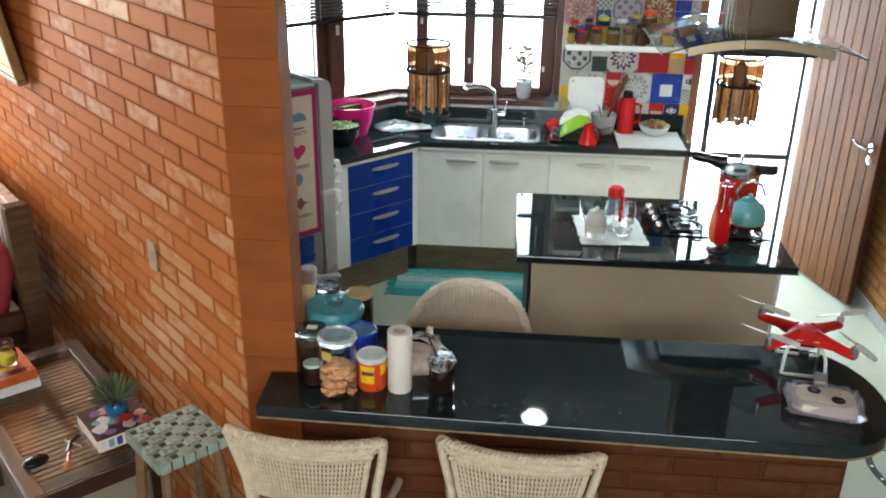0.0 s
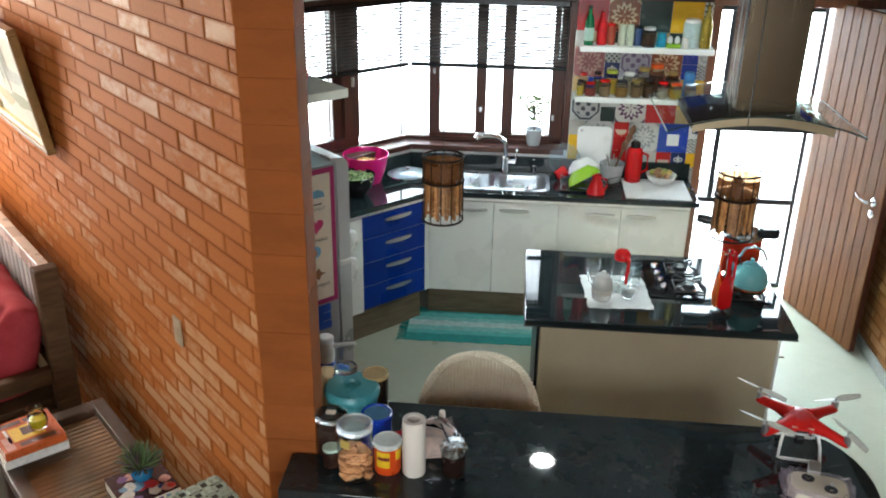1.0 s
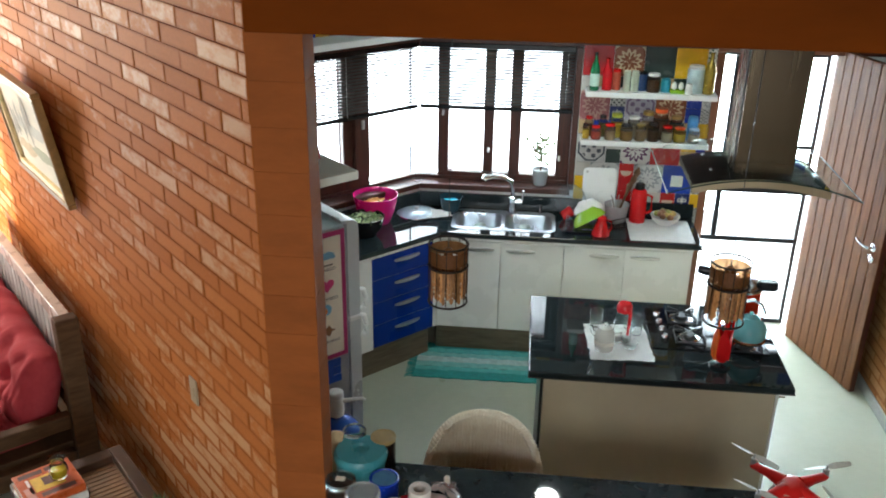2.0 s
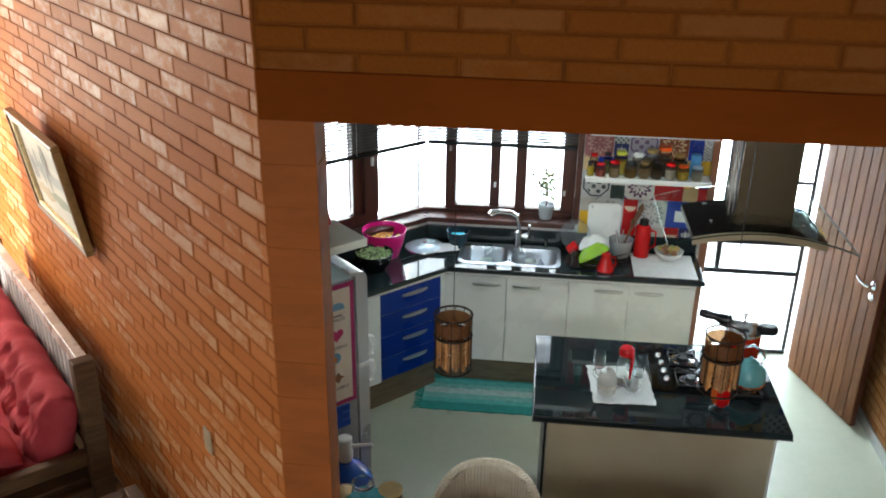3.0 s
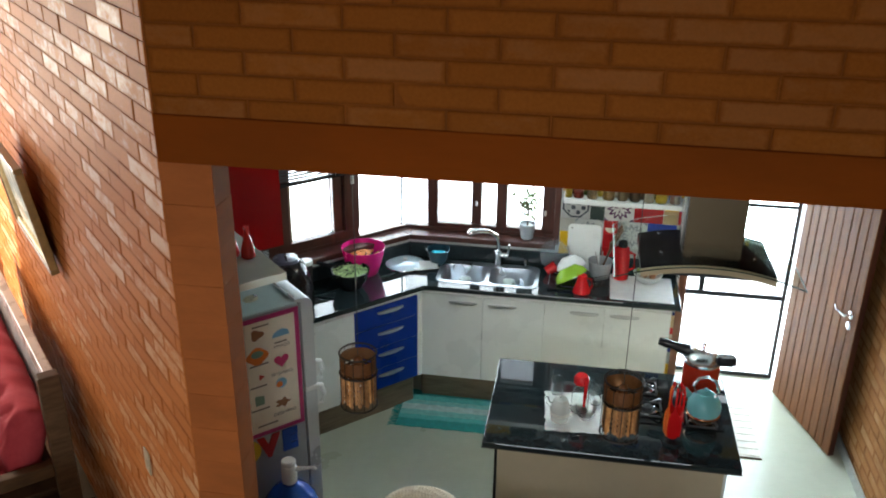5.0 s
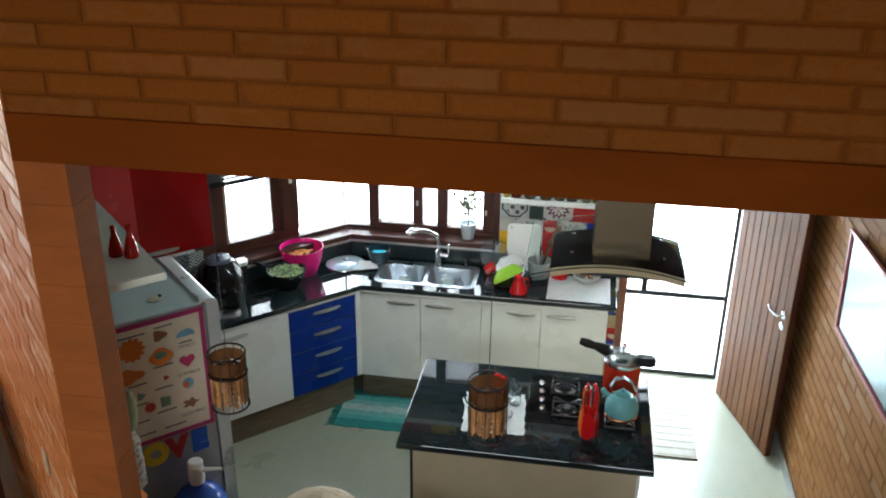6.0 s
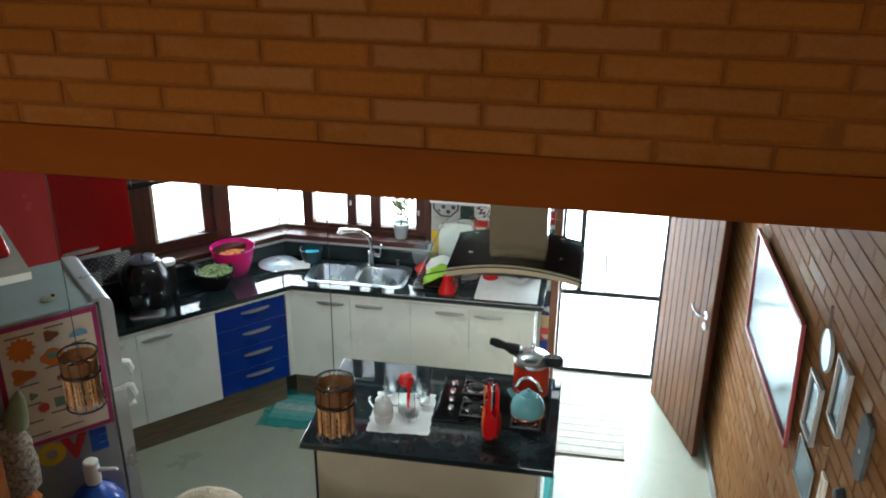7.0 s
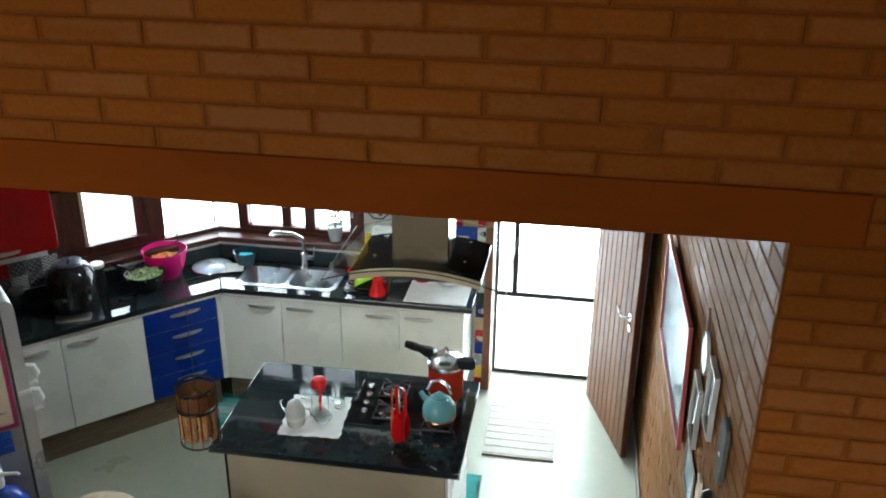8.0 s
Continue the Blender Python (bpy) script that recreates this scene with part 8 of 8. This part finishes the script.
def book(m, w, d, h, cover, label, art=(), spine=None):
    b = thing("book", m, label, "book", "books on the coffee table")
    part("pages", box(0.004, w - 0.004, 0.004, d - 0.004, 0.003, h - 0.003), PAPER, b)
    part("cover", box(0, w, 0, d, h - 0.003, h, 0.001), cover, b)
    part("cover", box(0, w, 0, d, 0, 0.003, 0.001), cover, b)
    part("spine", box(0, 0.003, 0, d, 0.0031, h - 0.0031), spine or cover, b)
    for x, y, ww, dd_, material in art:
        part("print", box(x, x + ww, y, y + dd_, h + 0.0002, h + 0.0008), material, b, smooth=False)
    return b


WHITE_INK = tint("ink_white", (0.75, 0.72, 0.68), 0.5)
book(DIAG @ pose(1.11, 0.37, TZ), 0.24, 0.25, 0.04, tint("cover_white", (0.7, 0.68, 0.64), 0.3), "large pale book under a cookbook")
INK_BROWN = tint("ink_brown", (0.09, 0.03, 0.02), 0.5)
book(DIAG @ pose(1.115, 0.375, TZ + 0.0405, 0, 0, 2), 0.23, 0.24, 0.038, tint("cover_orange_red", (0.5, 0.1, 0.025), 0.3), "thick cookbook with an orange-red cover and a yellow panel",
     ((0.015, 0.03, 0.03, 0.14, INK_BROWN), (0.01, 0.19, 0.1, 0.035, tint("cover_blush", (0.6, 0.3, 0.25))), (0.06, 0.06, 0.105, 0.125, tint("cover_yellow", (0.75, 0.5, 0.05))),
      (0.185, 0.02, 0.03, 0.09, INK_BROWN), (0.185, 0.12, 0.03, 0.1, INK_BROWN), (0.06, 0.19, 0.11, 0.012, WHITE_INK)))
part("print", box(1.2, 1.26, 0.45, 0.52, TZ + 0.0796, TZ + 0.0802), INK_BROWN, bpy.data.objects["book.001"], m=(DIAG @ pose(1.115, 0.375, TZ + 0.0405, 0, 0, 2)).inverted() @ DIAG, smooth=False)
gj = thing("oil_jar", DIAG @ pose(1.225, 0.45, TZ + 0.0805) @ Matrix.Scale(1.4, 4), "small glass jar of yellow oil on the books", "jar")
part("jar", lathe([(0.024, 0), (0.026, 0.003), (0.03, 0.02), (0.026, 0.04), (0.02, 0.05), (0.025, 0.068), (0.023, 0.068), (0.018, 0.05), (0.0225, 0.038), (0.0255, 0.02), (0.022, 0.005)], n=24), GLASS_THIN, gj)
part("oil", lathe([(0.0215, 0.006), (0.0252, 0.02), (0.0235, 0.031)], n=18), tint("oil_yellow", (0.6, 0.5, 0.02), 0.1), gj)
PICS = [tint("cover_scarlet", (0.6, 0.04, 0.04)), tint("cover_navy", (0.03, 0.06, 0.25)), tint("cover_blush", (0.6, 0.3, 0.25)), tint("cover_white", (0.7, 0.68, 0.64)), tint("cover_violet", (0.2, 0.1, 0.25)), tint("cover_sky", (0.2, 0.35, 0.5))]
pb2 = book(DIAG @ pose(0.525, 0.13, TZ), 0.225, 0.22, 0.055, tint("cover_dark", (0.06, 0.03, 0.035), 0.25), "thick picture book with a dark cover full of colourful pictures", (), PAPER)
rng = random.Random(44)
for i in range(16):
    x, y, r = rng.uniform(0.025, 0.2), rng.uniform(0.025, 0.195), rng.uniform(0.018, 0.04)
    poly = [(x + r * rng.uniform(0.6, 1.1) * math.cos(a), y + r * rng.uniform(0.6, 1.1) * math.sin(a)) for a in [2 * math.pi * k / 9 for k in range(9)]]
    z = 0.0552 + 0.0002 * i
    part("picture", loft([[(px, py, zz) for px, py in poly] for zz in (z, z + 0.0004)]), PICS[i % 6], pb2, smooth=False)
for i in range(7):
    part("picture", box(-0.0006, -0.0001, 0.01 + i * 0.03, 0.03 + i * 0.03, 0.01, 0.045), PICS[(3, 5, 4, 3, 1, 5, 3)[i]], pb2, smooth=False)
pp = thing("succulent", DIAG @ pose(0.665, 0.225, TZ + 0.055), "spiky succulent in a blue glass pot on a book", "plant")
part("pot", lathe([(0.03, 0), (0.04, 0.012), (0.044, 0.032), (0.038, 0.052), (0.032, 0.058)], n=24), tint("glass_blue", (0.01, 0.14, 0.3), 0.08), pp)
SUCC = [mat("succulent_green", (0.11, 0.17, 0.07), 0.55, pieces=0.3, var=0.25), mat("succulent_purple", (0.12, 0.09, 0.1), 0.6, pieces=0.3, var=0.25)]
rng = random.Random(31)
for i in range(120):
    a = i * 2.4
    el = 0.05 + 1.4 * (i / 120)
    l = rng.uniform(0.06, 0.1)
    c, s = math.cos(a), math.sin(a)
    p0 = Vector((0.016 * c, 0.016 * s, 0.052 + 0.012 * rng.random()))
    d = Vector((math.cos(el) * c, math.cos(el) * s, math.sin(el)))
    d = (d + Vector((rng.gauss(0, 0.12), rng.gauss(0, 0.12), 0))).normalized()
    part("leaf", tube([p0, p0 + d * l * 0.4, p0 + d * l * 0.8 + Vector((0, 0, 0.004)), p0 + d * l + Vector((0, 0, 0.008))], 0.0038, 4, taper=[0.7, 1.0, 0.8, 0.1]), SUCC[0 if rng.random() < 0.55 or c > 0.4 else 1], pp)
ms = thing("computer_mouse", DIAG @ pose(0.61, 0.54, TZ), "black computer mouse on the glass table", "mouse")
part("shell", loft([ring(0, 0, z, rx, ry, 20) for z, rx, ry in ((0.0, 0.026, 0.042), (0.012, 0.028, 0.045), (0.024, 0.02, 0.034), (0.029, 0.008, 0.014))]), BLACK_PLASTIC, ms)
tr = thing("razor", DIAG @ pose(0.56, 0.43, TZ), "rose-handled razor with a peach head on the table", "razor")
part("grip", tube([(-0.035, 0.03, 0.012), (0.03, 0.0, 0.012), (0.07, -0.018, 0.014)], 0.006, 8), tint("plastic_rose", (0.5, 0.08, 0.1), 0.3), tr)
part("razor_head", tube([(-0.05, 0.045, 0.012), (-0.032, 0.018, 0.012)], 0.012, 8), tint("plastic_peach", (0.6, 0.25, 0.12), 0.4), tr)
cl = thing("clip", DIAG @ pose(0.62, 0.405, TZ), "small black and silver clip on the table", "clip")
part("body", tube([(-0.03, 0.03, 0.012), (0.02, 0.0, 0.014), (0.045, -0.03, 0.012)], 0.009, 8), BLACK_PLASTIC, cl)
part("pin", tube([(-0.02, -0.02, 0.006), (0.03, 0.02, 0.024)], 0.004, 6), ALU, cl)

stl = thing("stool", pose(-0.918, 2.408, 0, 0, 0, 45 + 2), "small wooden stool with a woven grey-green strap seat", "stool")
SZ = 0.75
# Dark board under the straps paints the shade in the gaps between them.
part("seat_frame", box(-0.119, 0.119, -0.119, 0.119, SZ - 0.034, SZ - 0.007, 0.004), tint("seat_underside", (0.04, 0.045, 0.04), 0.9), stl, "dark board for the shaded gaps between straps")
STOOL_WOOD = mat("stool_wood", (0.17, 0.085, 0.04), 0.55, var=0.25, scale=8, stretch=(1, 1, 8), other=(0.25, 0.14, 0.07))
STRAP = [mat("strap_sage", (0.34, 0.42, 0.35), 0.7, var=0.15, scale=30, pieces=0.15), mat("strap_grey", (0.27, 0.33, 0.27), 0.75, var=0.2, scale=30, pieces=0.25)]
PITCH = 0.25 / 6
for turn in (0, 1):
    for i in range(6):
        q = -0.125 + (i + 0.5) * PITCH
        loops = []
        for k in range(25):
            u = -0.125 + 0.25 * k / 24
            wave = math.cos(math.pi * (u + 0.125 - PITCH / 2) / PITCH + math.pi * (i + turn))
            z, w = SZ - 0.006 + 0.0032 * wave, 0.0172 * (1.0 + 0.12 * wave)
            loops.append([(u, q - w, z - 0.002), (u, q + w, z - 0.002), (u, q + w * 0.9, z + 0.0012), (u, q - w * 0.9, z + 0.0012)])
        part("strap", loft(loops), STRAP[turn], stl, "woven strap", m=pose(0, 0, 0, 0, 0, 90 * turn))
for i in range(6):
    q = -0.125 + (i + 0.5) * PITCH
    for m_ in range(4):
        part("strap_end", box(q - 0.018, q + 0.018, -0.129, -0.12, SZ - 0.04, SZ - 0.003, 0.003), STRAP[m_ % 2 == 1], stl, m=pose(0, 0, 0, 0, 0, 90 * m_))
for sx in (-1, 1):
    for sy in (-1, 1):
        part("leg", tube([(sx * 0.09, sy * 0.09, SZ - 0.036), (sx * 0.14, sy * 0.14, 0.0)], 0.02, 8), STOOL_WOOD, stl)
for sx in (-1, 1):
    part("stretcher", tube([(sx * 0.118, -0.118, 0.33), (sx * 0.118, 0.118, 0.33)], 0.011, 8), STOOL_WOOD, stl)

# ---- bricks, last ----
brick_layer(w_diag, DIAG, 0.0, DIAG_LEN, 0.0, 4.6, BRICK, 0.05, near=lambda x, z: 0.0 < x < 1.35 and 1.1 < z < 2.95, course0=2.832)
OPEN_F = pose(0, BEAM_Y, 0, 0, 0, 180)
brick_layer(w_open, OPEN_F, -3.4, 0.652, 2.82, 3.75, BRICK_SHADED, -0.772, near=lambda x, z: x > -2.7 and z < 3.55)
brick_layer(w_open, OPEN_F, -3.4, -2.551, 2.687, 2.82, BRICK_SHADED, -0.772)
brick_layer(w_open, OPEN_F, -3.4, -2.384, 1.0, 2.685, BRICK_SHADED, -0.772)
brick_layer(w_right, pose(2.384, 0, 0, 0, 0, 90), 2.389, 5.78, 0.0, 2.684, BRICK_TAN, 0.0, near=lambda x, z: 2.6 < x < 4.6 and 0.4 < z < 2.2)
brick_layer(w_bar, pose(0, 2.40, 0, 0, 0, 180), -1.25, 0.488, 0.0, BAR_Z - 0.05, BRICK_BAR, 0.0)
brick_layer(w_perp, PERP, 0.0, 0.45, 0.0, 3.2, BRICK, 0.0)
